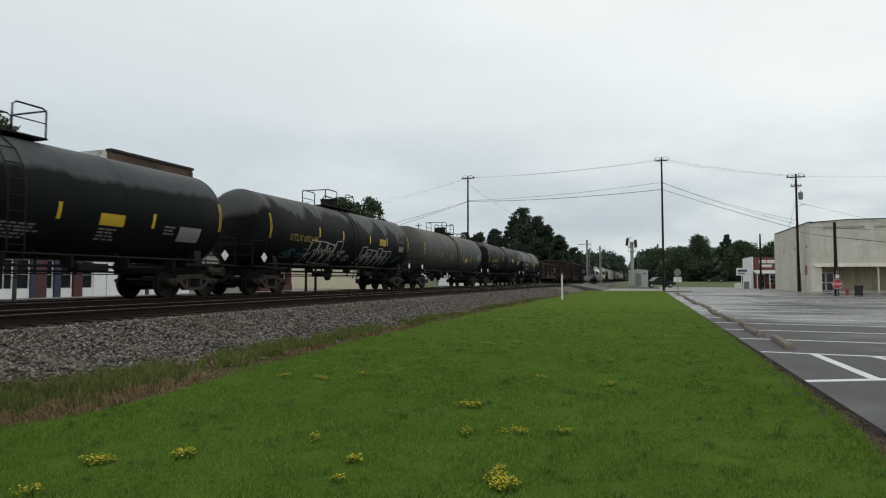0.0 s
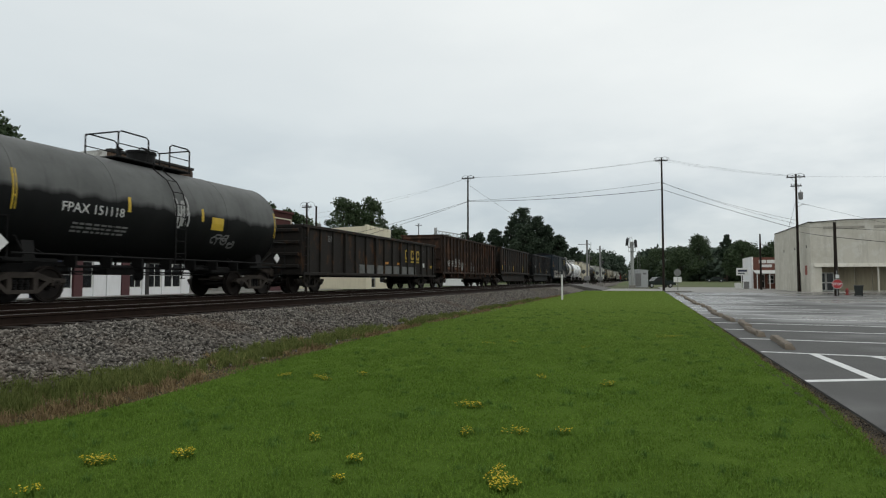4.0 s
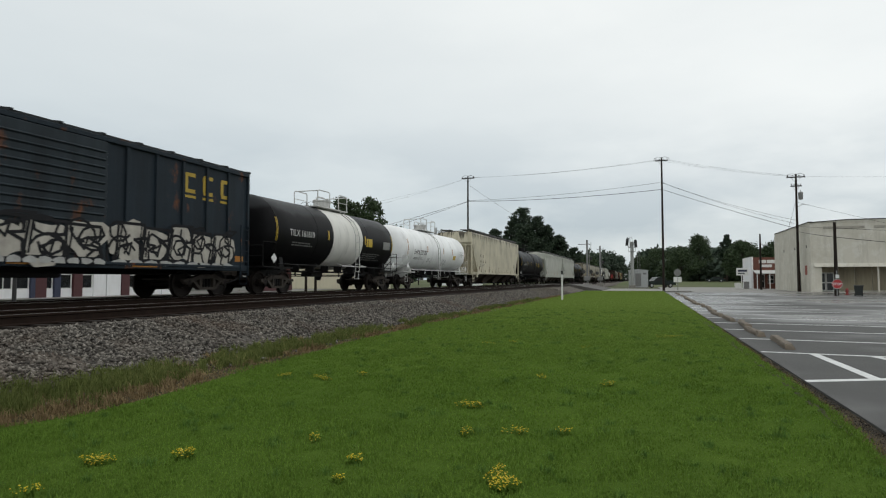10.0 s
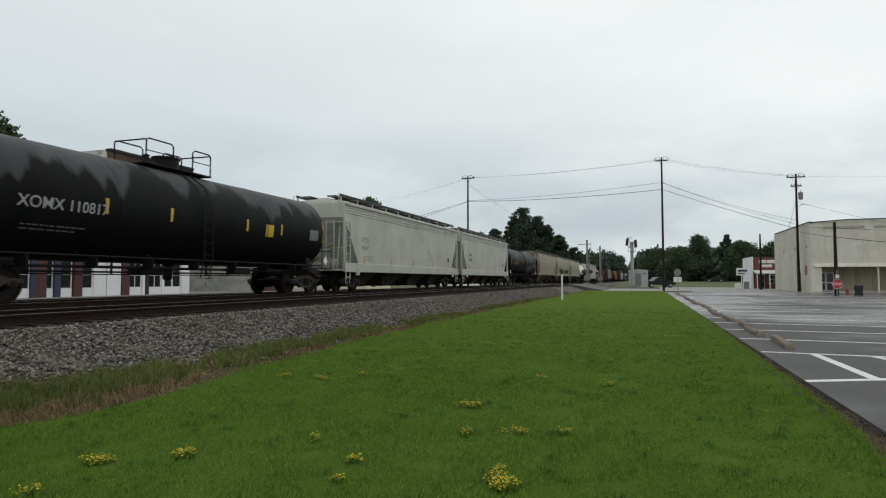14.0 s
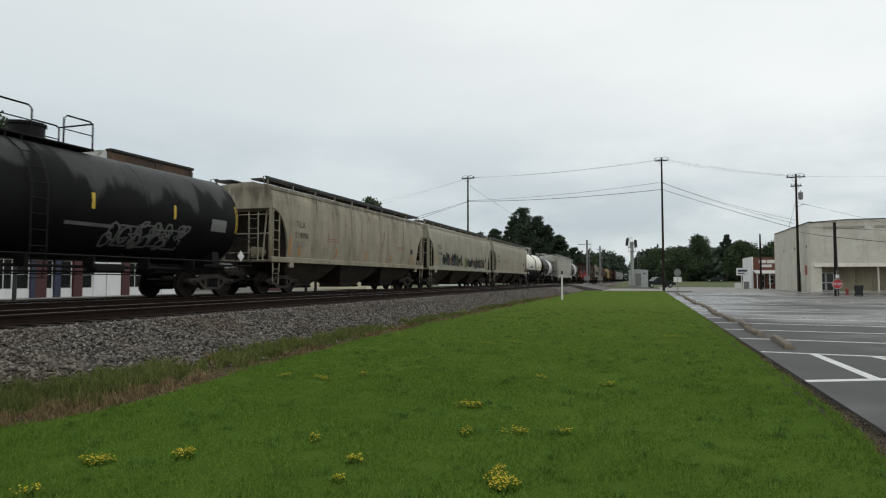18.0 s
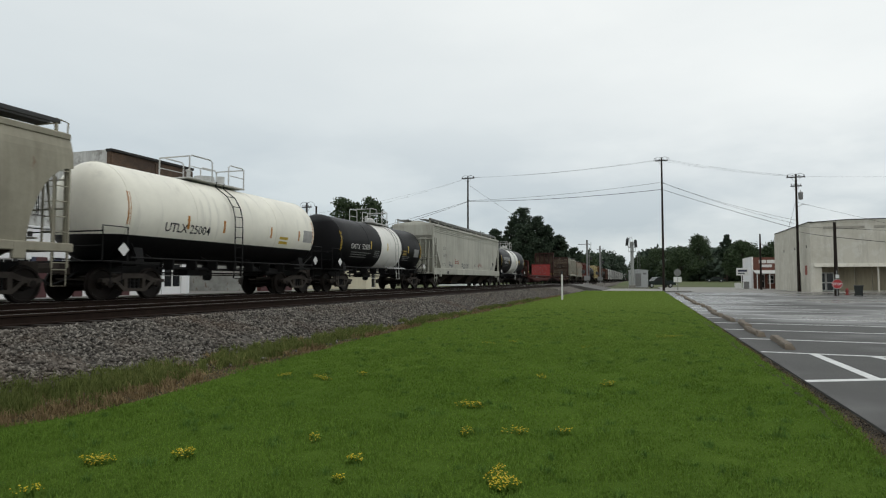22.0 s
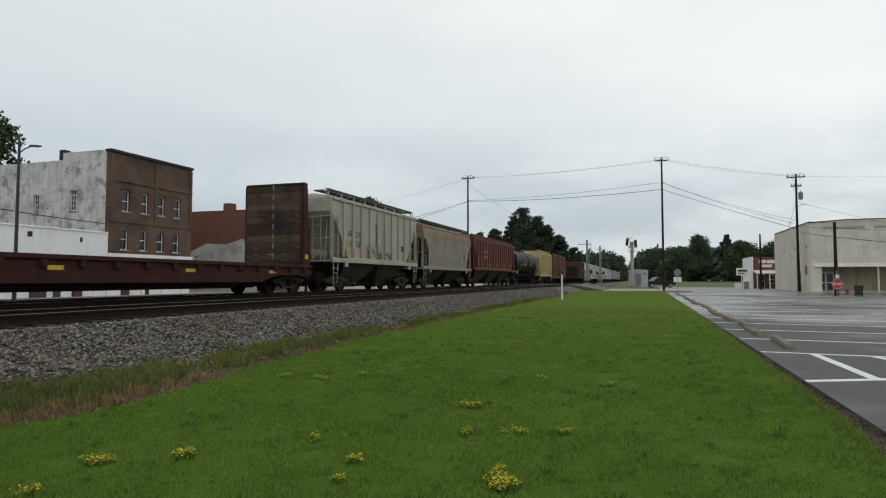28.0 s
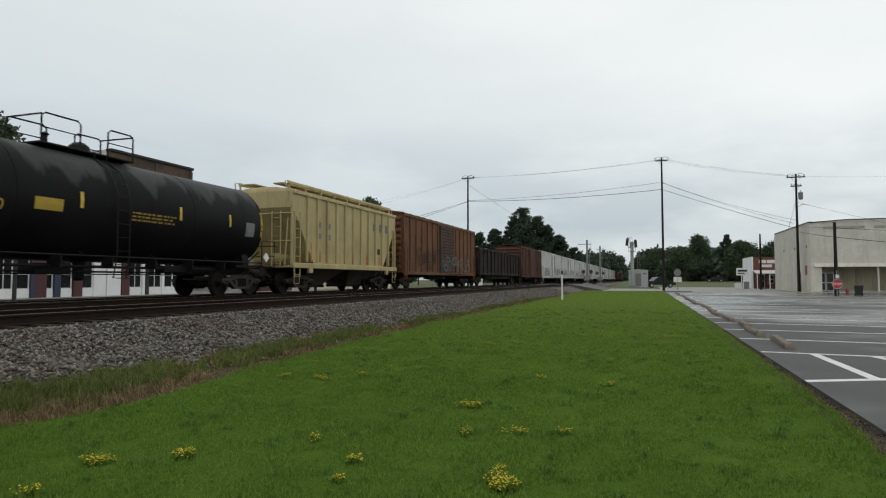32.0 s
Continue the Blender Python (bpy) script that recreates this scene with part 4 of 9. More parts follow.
def outlines(car, y0, y1, z0, z1, surface, mat, letters, seed, w=0.045, lean=0.12, label=""):
    """Blocky outlined spray shapes standing side by side, no writing."""
    rng = random.Random(seed)
    m = Mesh()
    step, h = (y1 - y0) / letters, z1 - z0
    for i in range(letters):
        a, b = y0 + step * (i + 0.04), y0 + step * (i + 0.96)
        j = lambda q: rng.uniform(-q, q)
        lo, hi = z0 + j(0.05) * h, z1 + j(0.08) * h
        ring = [(a + j(0.1) * step, lo), (a + j(0.08) * step + lean * h, hi), (b + j(0.08) * step + lean * h, hi + j(0.05) * h), (b + lean * 0.6 * h, z0 + h * 0.62),
                (a + 0.6 * step + lean * 0.6 * h, z0 + h * 0.58), (b + lean * 0.4 * h, z0 + h * 0.42), (b + j(0.1) * step, lo), (a + j(0.05) * step, lo)]
        ribbon(m, ring, w, surface, 0.011)
        p, q = a + rng.uniform(0.25, 0.45) * step, z0 + h * rng.uniform(0.25, 0.7)
        ribbon(m, [(p, q), (p + 0.3 * step, q + 0.12 * h), (p + 0.2 * step, q - 0.2 * h), (p, q)], w * 0.8, surface, 0.013)
        ribbon(m, [(a + 0.1 * step, lo + 0.1 * h), (a + 0.1 * step + lean * h, hi - 0.1 * h)], w * 0.7, surface, 0.012)
    tagged(part("graffiti", m, mat, car, label), kind="stuff")


def spikes(car, y0, y1, z0, z1, surface, mat, letters, seed, label="", bold=(0.10, 0.19), strokes=4):
    """Jagged spray-painted shapes: slanting blades with pointed ends and thin flicks, no writing."""
    rng = random.Random(seed)
    m = Mesh()
    step = (y1 - y0) / letters
    h = z1 - z0
    for i in range(letters):
        yc = y0 + step * (i + 0.5)
        for s in range(strokes):
            a = (yc + rng.uniform(-0.6, 0.6) * step, z0 + rng.uniform(0.0, 0.35) * h)
            b = (yc + rng.uniform(-0.7, 0.7) * step, z0 + rng.uniform(0.6, 1.0) * h)
            if s == 3:
                a, b = (yc - 0.8 * step, z0 + rng.uniform(0.05, 0.6) * h), (yc + 0.9 * step, z0 + rng.uniform(0.1, 0.7) * h)
            k = rng.uniform(0.3, 0.6)
            w = rng.uniform(*bold) * h
            dy, dz = b[0] - a[0], b[1] - a[1]
            d = math.hypot(dy, dz)
            nx, nz = -dz / d * w, dy / d * w
            q = (a[0] + dy * k, a[1] + dz * k)
            ring = [a, (q[0] + nx, q[1] + nz), b, (q[0] - nx, q[1] - nz)]
            lift = 0.010 + 0.0006 * (i * 4 + s)
            m.add([(surface(z) + lift, y, z) for y, z in ring], [(0, 3, 2, 1)])
    tagged(part("graffiti", m, mat, car, label), kind="stuff")


def tank_car(car, half, radius, zc, paint_name, rail_mat="steel_dark", stripes="stripe_yellow", ring=None, dome="flat", dome_mat=None, base=2.2, crash=0.95,
             handrail_mat=None, ladder_at=0.0, placards=True, top_at=0.0, top_long=1.0, strips=(-3.45, -1.2, 1.8, 4.0), strip_z=None, short_rail=False):
    """A dished cylindrical tank on stub sills with a top platform, rails, ladder and end decks."""
    hm = handrail_mat or rail_mat
    em = rail_mat if short_rail else hm    # end rails stay dark where only the middle is picked out in white
    he = half - crash                      # end of the dished heads
    straight = he - 0.55

    def surface(z):
        return math.sqrt(max(0.02, radius * radius - (z - zc) ** 2))

    prof = []
    for i in range(8):
        a = i / 7 * math.pi / 2
        prof.append((-straight - 0.55 * math.cos(a), max(0.02, radius * math.sin(a) ** 0.8)))
    for j in range(1, 12):
        prof.append((-straight + 2 * straight * j / 12, radius))
    prof += [(-w, r) for w, r in prof[:8][::-1]]
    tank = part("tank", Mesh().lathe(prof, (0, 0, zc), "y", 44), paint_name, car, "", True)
    # weld seams and head joints
    for y in (-straight, -straight * 0.45, straight * 0.45, straight):
        m = Mesh().lathe([(y - 0.02, radius - 0.01), (y - 0.02, radius + 0.008), (y + 0.02, radius + 0.008), (y + 0.02, radius - 0.01)], (0, 0, zc), "y", 44)
        part("weld_band", m, paint_name, tank)
    # sills, saddles, bolsters
    for s in (-1, 1):
        yb = s * (half - base)
        m = Mesh().prism([(-1.28, 0.98), (1.28, 0.98), (1.18, zc - radius * 0.72), (0.9, zc - radius * 0.82), (-0.9, zc - radius * 0.82), (-1.18, zc - radius * 0.72)], yb - 0.16, yb + 0.16)
        part("saddle", m, rail_mat, car)
        part("stub_sill", Mesh().box(-0.3, 0.3, s * (half - 0.6), s * (half - base - 1.9), 0.74, 1.06, 0.02), rail_mat, car)
        # end deck with its handrail
        y_end, y_in = s * (half - 0.5), s * (half - 1.35)
        lo, hi = min(y_end, y_in), max(y_end, y_in)
        deck = part("end_deck", Mesh().box(-1.45, 1.45, lo, hi, 1.06, 1.10, 0.01), rail_mat, car)
        m = Mesh()
        for x in (-1.4, 1.4):
            pts = [(x, y_in, 1.1), (x, y_in, 2.05), (x, y_end, 2.05), (x, y_end, 1.1)]
            m.tube(pts, 0.022, 6)
        m.tube([(-1.4, y_end, 1.9), (1.4, y_end, 1.9)], 0.022, 6)
        m.tube([(-1.4, y_end, 1.5), (1.4, y_end, 1.5)], 0.018, 6)
        part("end_handrail", m, em, deck)
        stirrup(car, 1.43, s * (half - 0.95), 0.45, 1.08, em)
        m = Mesh().box(1.30, 1.34, yb - 0.7, yb + 0.7, 1.02, 1.10).tube([(1.2, yb - 0.05, 1.1), (1.42, yb + s * 0.5, 1.6)], 0.03, 5)
        part("jacking_brace", m, rail_mat, car)
    # running rail along the flank
    m = Mesh()
    for x in (-1.46, 1.46):
        m.tube([(x, -half + 1.4, 1.20), (x, half - 1.4, 1.20)], 0.028, 6)
        y = -half + 2.2
        while y < half - 2:
            m.tube([(x, y, 1.20), (x * 0.82, y, 1.32)], 0.018, 5)
            y += 2.4
    part("side_handrail", m, em, car)
    if short_rail:
        m = Mesh().tube([(1.50, ladder_at - 1.5, 1.23), (1.50, ladder_at + 1.1, 1.23)], 0.03, 6)
        for y in (-1.4, -0.3, 1.0):
            m.tube([(1.50, ladder_at + y, 1.23), (1.2, ladder_at + y, 1.34)], 0.02, 5)
        part("ladder_rail", m, hm, car, "white rail beside the ladder")
    # rigging below
    m = Mesh()
    m.tube([(0.35, -half + 3.2, 0.80), (0.35, half - 3.2, 0.80)], 0.03, 6)
    m.tube([(-0.5, -half + 3.2, 0.74), (-0.5, half - 3.4, 0.74)], 0.02, 6)
    for y in (-2.6, -1.2, 1.5, 2.7):
        m.box(0.3, 0.36, y - 0.02, y + 0.02, 0.72, zc - radius + 0.1)
    m.box(0.2, 0.75, -1.9, -0.9, 0.72, 1.0, 0.02).box(0.6, 1.0, 2.2, 3.2, 0.8, 1.02, 0.03)
    m.tube([(0.9, -half + 3.0, 0.93), (0.9, half - 3.0, 0.93)], 0.045, 6)
    for k in range(7):
        y = -half + 3.3 + (2 * half - 6.6) * k / 6
        m.box(0.86, 1.25, y - 0.03, y + 0.03, 0.9, 1.22)
    part("brake_rigging", m, "steel_dark", car)
    part("brake_cylinder", Mesh().lathe([(-0.5, 0.05), (-0.45, 0.14), (0.1, 0.14), (0.15, 0.05)], (0.55, half - 4.4, 0.95), "y", 12), rail_mat, car)
    part("outlet_valve", Mesh().lathe([(0.55, 0.10), (0.62, 0.16), (0.85, 0.16), (zc - radius + 0.1, 0.2)], (0, 0, 0), "z", 12), rail_mat, car)
    # top platform with manway and rails
    zt = zc + radius
    plat = part("top_platform", Mesh().box(-0.66, 0.66, -1.55, 1.5, zt + 0.0, zt + 0.05, 0.01), dome_mat or rail_mat, car)
    plat.location.y, plat.scale.y = top_at, top_long
    if dome == "flat":
        m = Mesh().lathe([(zt - 0.05, 0.42), (zt + 0.40, 0.42), (zt + 0.40, 0.46), (zt + 0.47, 0.46), (zt + 0.48, 0.1)], (0, 0, 0), "z", 20)
    elif dome == "round":
        m = Mesh().lathe([(zt - 0.05, 0.30), (zt + 0.14, 0.30), (zt + 0.28, 0.26), (zt + 0.37, 0.15), (zt + 0.40, 0.02)], (0, 0.15, 0), "z", 18)
    else:
        m = Mesh().lathe([(zt - 0.05, 0.36), (zt + 0.30, 0.36), (zt + 0.34, 0.02)], (0, 0, 0), "z", 18).lathe([(zt, 0.16), (zt + 0.42, 0.16), (zt + 0.44, 0.02)], (0.1, 0.75, 0), "z", 12)
    part("manway", m, dome_mat or rail_mat, plat, "", True)
    m = Mesh().lathe([(zt, 0.07), (zt + 0.3, 0.07), (zt + 0.34, 0.12), (zt + 0.4, 0.02)], (0.25, -1.1, 0), "z", 10)
    part("valve", Mesh().lathe([(zt, 0.05), (zt + 0.25, 0.05)], (-0.3, 1.2, 0), "z", 8), dome_mat or rail_mat, plat)
    part("valve", m, dome_mat or rail_mat, plat)
    for x in (-0.63, 0.63):
        for a, b in ((-1.5, -0.35), (0.55, 1.45)):
            m = Mesh().tube([(x, a, zt + 0.05), (x, a, zt + 0.72), (x, a + 0.1, zt + 0.80), (x, b - 0.1, zt + 0.80), (x, b, zt + 0.72), (x, b, zt + 0.05)], 0.024, 6)
            m.tube([(x, a, zt + 0.42), (x, b, zt + 0.42)], 0.017, 5)
            part("guard_rail", m, dome_mat or hm, plat)
    for y in (-1.5, 1.45):
        part("guard_rail", Mesh().tube([(-0.63, y, zt + 0.76), (0.63, y, zt + 0.76)], 0.024, 6), dome_mat or hm, plat)
    # side ladder
    m = Mesh()
    for d in (-0.21, 0.21):
        pts = [(0.72, ladder_at + d, zt + 0.05)]
        for k in range(8):
            z = zt - 0.12 - (zt - 1.0) * k / 8
            pts.append((max(surface(z) if z > zc else radius, 0.3) + 0.10, ladder_at + d, z))
        pts.append((1.50, ladder_at + d, 0.62))
        m.tube(pts, 0.02, 5)
    for k in range(9):
        z = 0.62 + (zt - 0.75) * k / 9
        x = (surface(z) if z > zc else radius) + 0.10
        m.tube([(x, ladder_at - 0.21, z), (x, ladder_at + 0.21, z)], 0.014, 5)
    part("side_ladder", m, hm, car)
    # reflective strips
    for y in (-straight, *strips, straight):
        long_one = abs(y) == straight
        patch(car, "reflector", y, zc + 0.05 if long_one or strip_z is None else strip_z, 0.1, 0.95 if long_one else 0.42, surface, stripes)
    if placards:
        for s in (-1, 1):
            m = Mesh()
            y, z = s * (half - 1.15), 1.42
            m.add([(1.47, y, z - 0.19), (1.47, y + 0.19, z), (1.47, y, z + 0.19), (1.47, y - 0.19, z), (1.45, y, z - 0.19), (1.45, y + 0.19, z), (1.45, y, z + 0.19), (1.45, y - 0.19, z)],
                  [(0, 1, 2, 3), (7, 6, 5, 4), (0, 4, 5, 1), (1, 5, 6, 2), (2, 6, 7, 3), (3, 7, 4, 0)])
            part("placard", m, "placard", car, "white diamond placard")
    add_bogies(car, half, base)
    add_draft_gear(car, half, rail_mat, sill=False)
    return surface


def hopper_car(car, half, top, sill, paint_name, style="round", bays=3, ribs=14, base=2.1, recess_mat="shaded_grime", walk_mat="walkway", frame_mat=None, cut=1.75, roof=0.22, stripes="stripe_orange", hatch_low=0.28, ridges=False):
    """A covered hopper: full-width body, sloped ends, outlet bays, ladders and a roof walk."""
    fm = frame_mat or paint_name
    he = half - 0.6
    wide = 1.60
    slope_top = sill + (top - sill) * (0.70 if style == "round" else 0.78)

    def width(z):
        f = min(1, max(0, (z - sill) / (top - sill)))
        if style == "round":
            return wide - 0.13 * (1 - math.sin(math.pi * min(1, f * 0.62 + 0.19))) * 1.5 - 0.10 * max(0, f - 0.86) / 0.14
        return wide - 0.09

    def end(z):
        if z >= slope_top:
            return he
        if style == "round":    # the side sheet is cut back in a quarter ellipse
            return he - 1.15 * math.sqrt(1 - ((z - sill) / (slope_top - sill)) ** 2)
        return he - cut * (slope_top - z) / (slope_top - sill)

    rings = []
    steps = (0, 0.2, 0.4, 0.6, 0.75, 0.87, 0.95, 0.985) if style == "round" else (0, 0.2, 0.4, 0.6, 0.8)
    zs = [sill + (slope_top - sill) * q for q in steps] + [slope_top + (top - slope_top) * i / 5 for i in range(6)]
    for z in zs:
        w, e = width(z), end(z)
        rings.append([(-w, -e, z), (w, -e, z), (w, e, z), (-w, e, z)])
    for d, q in ((0.10, 0.93), (roof * 0.8, 0.55), (roof, 0.25)):
        w = width(top) * q
        rings.append([(-w, -he + 0.02 + (1 - q) * 0.1, top + d), (w, -he + 0.02 + (1 - q) * 0.1, top + d), (w, he - 0.02 - (1 - q) * 0.1, top + d), (-w, he - 0.02 - (1 - q) * 0.1, top + d)])
    m = Mesh().loft(rings)
    body = part("body", m, paint_name, car)
    # upper rail and side sill
    for s in (-1, 1):
        x = s * (width(top) + 0.02)
        if style != "gusset" or ridges:
            part("top_chord", Mesh().box(x - 0.05, x + 0.05, -he, he, top - 0.10, top + 0.05, 0.015), fm, body)
        x = s * (width(sill) + 0.04)
        if ridges:
            part("side_sill", Mesh().box(x - 0.06, x + 0.05, -he - 0.05, he + 0.05, sill - 0.20, sill + 0.25, 0.02), fm, car)
        elif style == "gusset":
            part("side_sill", Mesh().box(x - 0.05, x + 0.012, -he - 0.05, he + 0.05, sill - 0.08, sill + 0.05, 0.01), fm, car)
        else:
            part("side_sill", Mesh().box(x - 0.06, x + 0.06, -he - 0.05, he + 0.05, sill - 0.16, sill + 0.06, 0.02), fm, car)
        if ridges:
            for z in (top - 0.2, top - 0.33, top - 0.46):
                x2, x3 = sorted((s * 1.50, s * 1.535))
                part("side_ridge", Mesh().box(x2, x3, -he + 0.1, he - 0.1, z - 0.03, z + 0.03, 0.012), paint_name, body)
        if style == "ribbed":
            for i in range(ribs):
                y = -he + cut * 0.62 + (2 * he - cut * 1.24) * i / (ribs - 1)
                part("rib", Mesh().box(min(s * 1.50, s * 1.60), max(s * 1.50, s * 1.60), y - 0.045, y + 0.045, sill + 0.12, top - 0.1, 0.01), paint_name, body)
        elif style == "round":
            for i in range(1, 5):
                y = -he + 2 * he * i / 5
                pts = [(s * (width(sill + 0.12 + (top - sill - 0.2) * k / 8) + 0.001), sill + 0.12 + (top - sill - 0.2) * k / 8) for k in range(9)]
                mm = Mesh()
                for (a, z0), (b, z1) in zip(pts, pts[1:]):
                    mm.box(min(a, a + s * 0.008), max(a, a + s * 0.008), y - 0.03, y + 0.03, z0, z1)
                part("seam", mm, paint_name, body)
        elif not ridges:
            for i in range(ribs):
                y = -he + cut * 0.9 + (2 * he - cut * 1.8) * i / (ribs - 1)
                part("gusset", Mesh().prism([(s * 1.50, sill + 0.1), (s * 1.58, sill + 0.1), (s * 1.51, sill + 0.45)], y - 0.02, y + 0.02), paint_name, body)
    # round ends: the recess's shade, with its brown grime, is put into this dark panel
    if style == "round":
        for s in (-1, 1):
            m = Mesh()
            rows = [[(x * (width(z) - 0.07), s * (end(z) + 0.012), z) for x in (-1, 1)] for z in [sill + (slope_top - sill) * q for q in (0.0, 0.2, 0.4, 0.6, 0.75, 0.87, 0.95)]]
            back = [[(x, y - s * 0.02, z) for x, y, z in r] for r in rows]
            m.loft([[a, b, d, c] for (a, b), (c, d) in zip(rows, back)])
            part("end_recess", m, recess_mat, body, "dark panel carrying the end recess's shade and grime")
    # outlet bays
    pitch = (2 * (he - cut) + 0.7) / bays
    top_share = 0.40 if style == "gusset" else 0.5
    for i in range(bays):
        yc = (i - (bays - 1) / 2) * pitch
        r = []
        for z, wx, wy in ((sill - 0.02, 1.42, pitch * top_share), (hatch_low + 0.46, 0.90, pitch * 0.33), (hatch_low + 0.14, 0.60, pitch * 0.21), (hatch_low + 0.02, 0.54, pitch * 0.19)):
            r.append([(-wx, yc - wy, z), (wx, yc - wy, z), (wx, yc + wy, z), (-wx, yc + wy, z)])
        bay = part("hopper_bay", Mesh().loft(r), "bay_grime", car)
        part("outlet_gate", Mesh().box(-0.62, 0.62, yc - pitch * 0.2, yc + pitch * 0.2, hatch_low - 0.06, hatch_low + 0.06, 0.01).tube([(-0.95, yc + 0.2, hatch_low), (0.95, yc + 0.2, hatch_low)], 0.03, 6), "steel_dark", bay)
    for s in (-1, 1):
        # end platform, posts, ladders
        lo, hi = sorted((s * he, s * (he - cut - 0.5)))
        plat = part("end_platform", Mesh().box(-1.5, 1.5, lo, hi, sill - 0.14, sill - 0.06, 0.01), fm, car)
        for x in (-1.46, 1.46):
            part("corner_post", Mesh().box(x - 0.05, x + 0.05, s * he - 0.06 - s * 0.06, s * he + 0.06 - s * 0.06, sill - 0.1, slope_top + 0.15, 0.01), fm, plat)
            part("slope_brace", Mesh().tube([(x * 0.75, s * (he - 0.08), sill - 0.06), (x * 0.75, s * (he - 0.35), slope_top)], 0.035, 5), fm, plat)
        ladder(car, 1.56, s * (he - 0.30), sill - 0.55, sill + (top - sill) * 0.72, fm)
        ladder(car, 0.75, s * (he + 0.03), sill - 0.1, slope_top - 0.15, fm, along="x", name="end_ladder")
        part("handrail", Mesh().tube([(-1.4, s * (he + 0.04), slope_top - 0.25), (1.45, s * (he + 0.04), slope_top - 0.25)], 0.02, 5), fm, plat)
        part("handrail", Mesh().tube([(-1.4, s * (he + 0.02), sill + 0.95), (1.45, s * (he + 0.02), sill + 0.95)], 0.024, 5), fm, plat)
        m = Mesh().box(-0.5, 0.5, s * (he - 0.1) - 0.04, s * (he - 0.1) + 0.04, sill + 0.2, sill + 0.24)
        m.lathe([(s * (he + 0.06), 0.24), (s * (he + 0.09), 0.28), (s * (he + 0.12), 0.24)], (-0.75, 0, sill + 1.05), "y", 16)
        part("brake_wheel", m, fm, plat)
        stirrup(car, 1.55, s * (he - 0.3), 0.42, sill - 0.2, fm)
        part("jacking_pad", Mesh().box(1.50, 1.62, s * (he - 1.35) - 0.16, s * (he - 1.35) + 0.16, sill - 0.36, sill + 0.04, 0.02), fm, car)
    part("air_tank", Mesh().lathe([(-0.5, 0.02), (-0.45, 0.2), (0.45, 0.2), (0.5, 0.02)], (0.35, -he + 0.9, sill + 0.28), "y", 14), fm, car, "", True)
    # roof walk on posts, hatches
    zw = top + roof + 0.14
    deck = part("roof_walk", Mesh().box(-0.95, -0.45, -he + 0.15, he - 0.15, zw, zw + 0.045).box(0.45, 0.95, -he + 0.15, he - 0.15, zw, zw + 0.045), walk_mat, car)
    part("roof_rail", Mesh().box(1.16, 1.24, -he + 0.1, he - 0.1, zw - 0.02, zw + 0.10, 0.015).box(-1.24, -1.16, -he + 0.1, he - 0.1, zw - 0.02, zw + 0.10, 0.015), walk_mat, car)
    k = max(9, int(he * 2 / 1.55))
    for i in range(k):
        y = -he + 0.2 + (2 * he - 0.4) * i / (k - 1)
        for s in (-1, 1):
            part("walk_post", Mesh().box(s * 1.20 - 0.03, s * 1.20 + 0.03, y - 0.03, y + 0.03, top + 0.02, zw + 0.11).box(min(s * 0.5, s * 1.2), max(s * 0.5, s * 1.2), y - 0.02, y + 0.02, zw - 0.03, zw), fm, deck)
    m = Mesh()
    for s in (-1, 1):
        m.tube([(s * 1.2, s * 0 + he - 0.1, zw + 0.09), (s * 1.22, he + 0.12, zw + 0.05), (s * 1.3, he + 0.02, top - 0.4)], 0.022, 5)
        m.tube([(s * 1.2, -he + 0.1, zw + 0.09), (s * 1.22, -he - 0.12, zw + 0.05), (s * 1.3, -he - 0.02, top - 0.4)], 0.022, 5)
    part("grab_rail", m, fm, deck)
    if style == "round" or bays > 2:
        part("trough_hatch", Mesh().box(-0.34, 0.34, -he + 0.5, he - 0.5, top + roof - 0.02, top + roof + 0.12, 0.03), fm, car)
    else:
        for i in range(8):
            y = -he + 1.0 + (2 * he - 2.0) * i / 7
            part("round_hatch", Mesh().lathe([(top + roof - 0.06, 0.36), (top + roof + 0.08, 0.38), (top + roof + 0.13, 0.2)], (0, y, 0), "z", 14), fm, car)
    for i in range(5 if stripes else 0):
        y = -he + cut + 0.5 + (2 * he - 2 * cut - 1.0) * i / 4
        patch(car, "reflector", y, sill + 0.38, 0.10, 0.45, lambda z: width(z) + (0.03 if style == "ribbed" else 0.0), stripes)
    if stripes and not ridges:
        patch(car, "reflector", -he + cut * 0.86, sill + 0.55, 0.10, 0.8, width, stripes)
    patch(car, "data_panel", he - cut - 0.55, sill + 0.85, 0.34, 0.30, width, "letter_black")
    add_bogies(car, half, base)
    add_draft_gear(car, half, "steel_dark", sill=False)
    for s in (-1, 1):
        lo, hi = sorted((s * (half - 0.9), s * (half - 3.7)))
        part("stub_sill", Mesh().box(-0.25, 0.25, lo, hi, 0.74, 1.02, 0.02), "steel_dark", car)
    return width


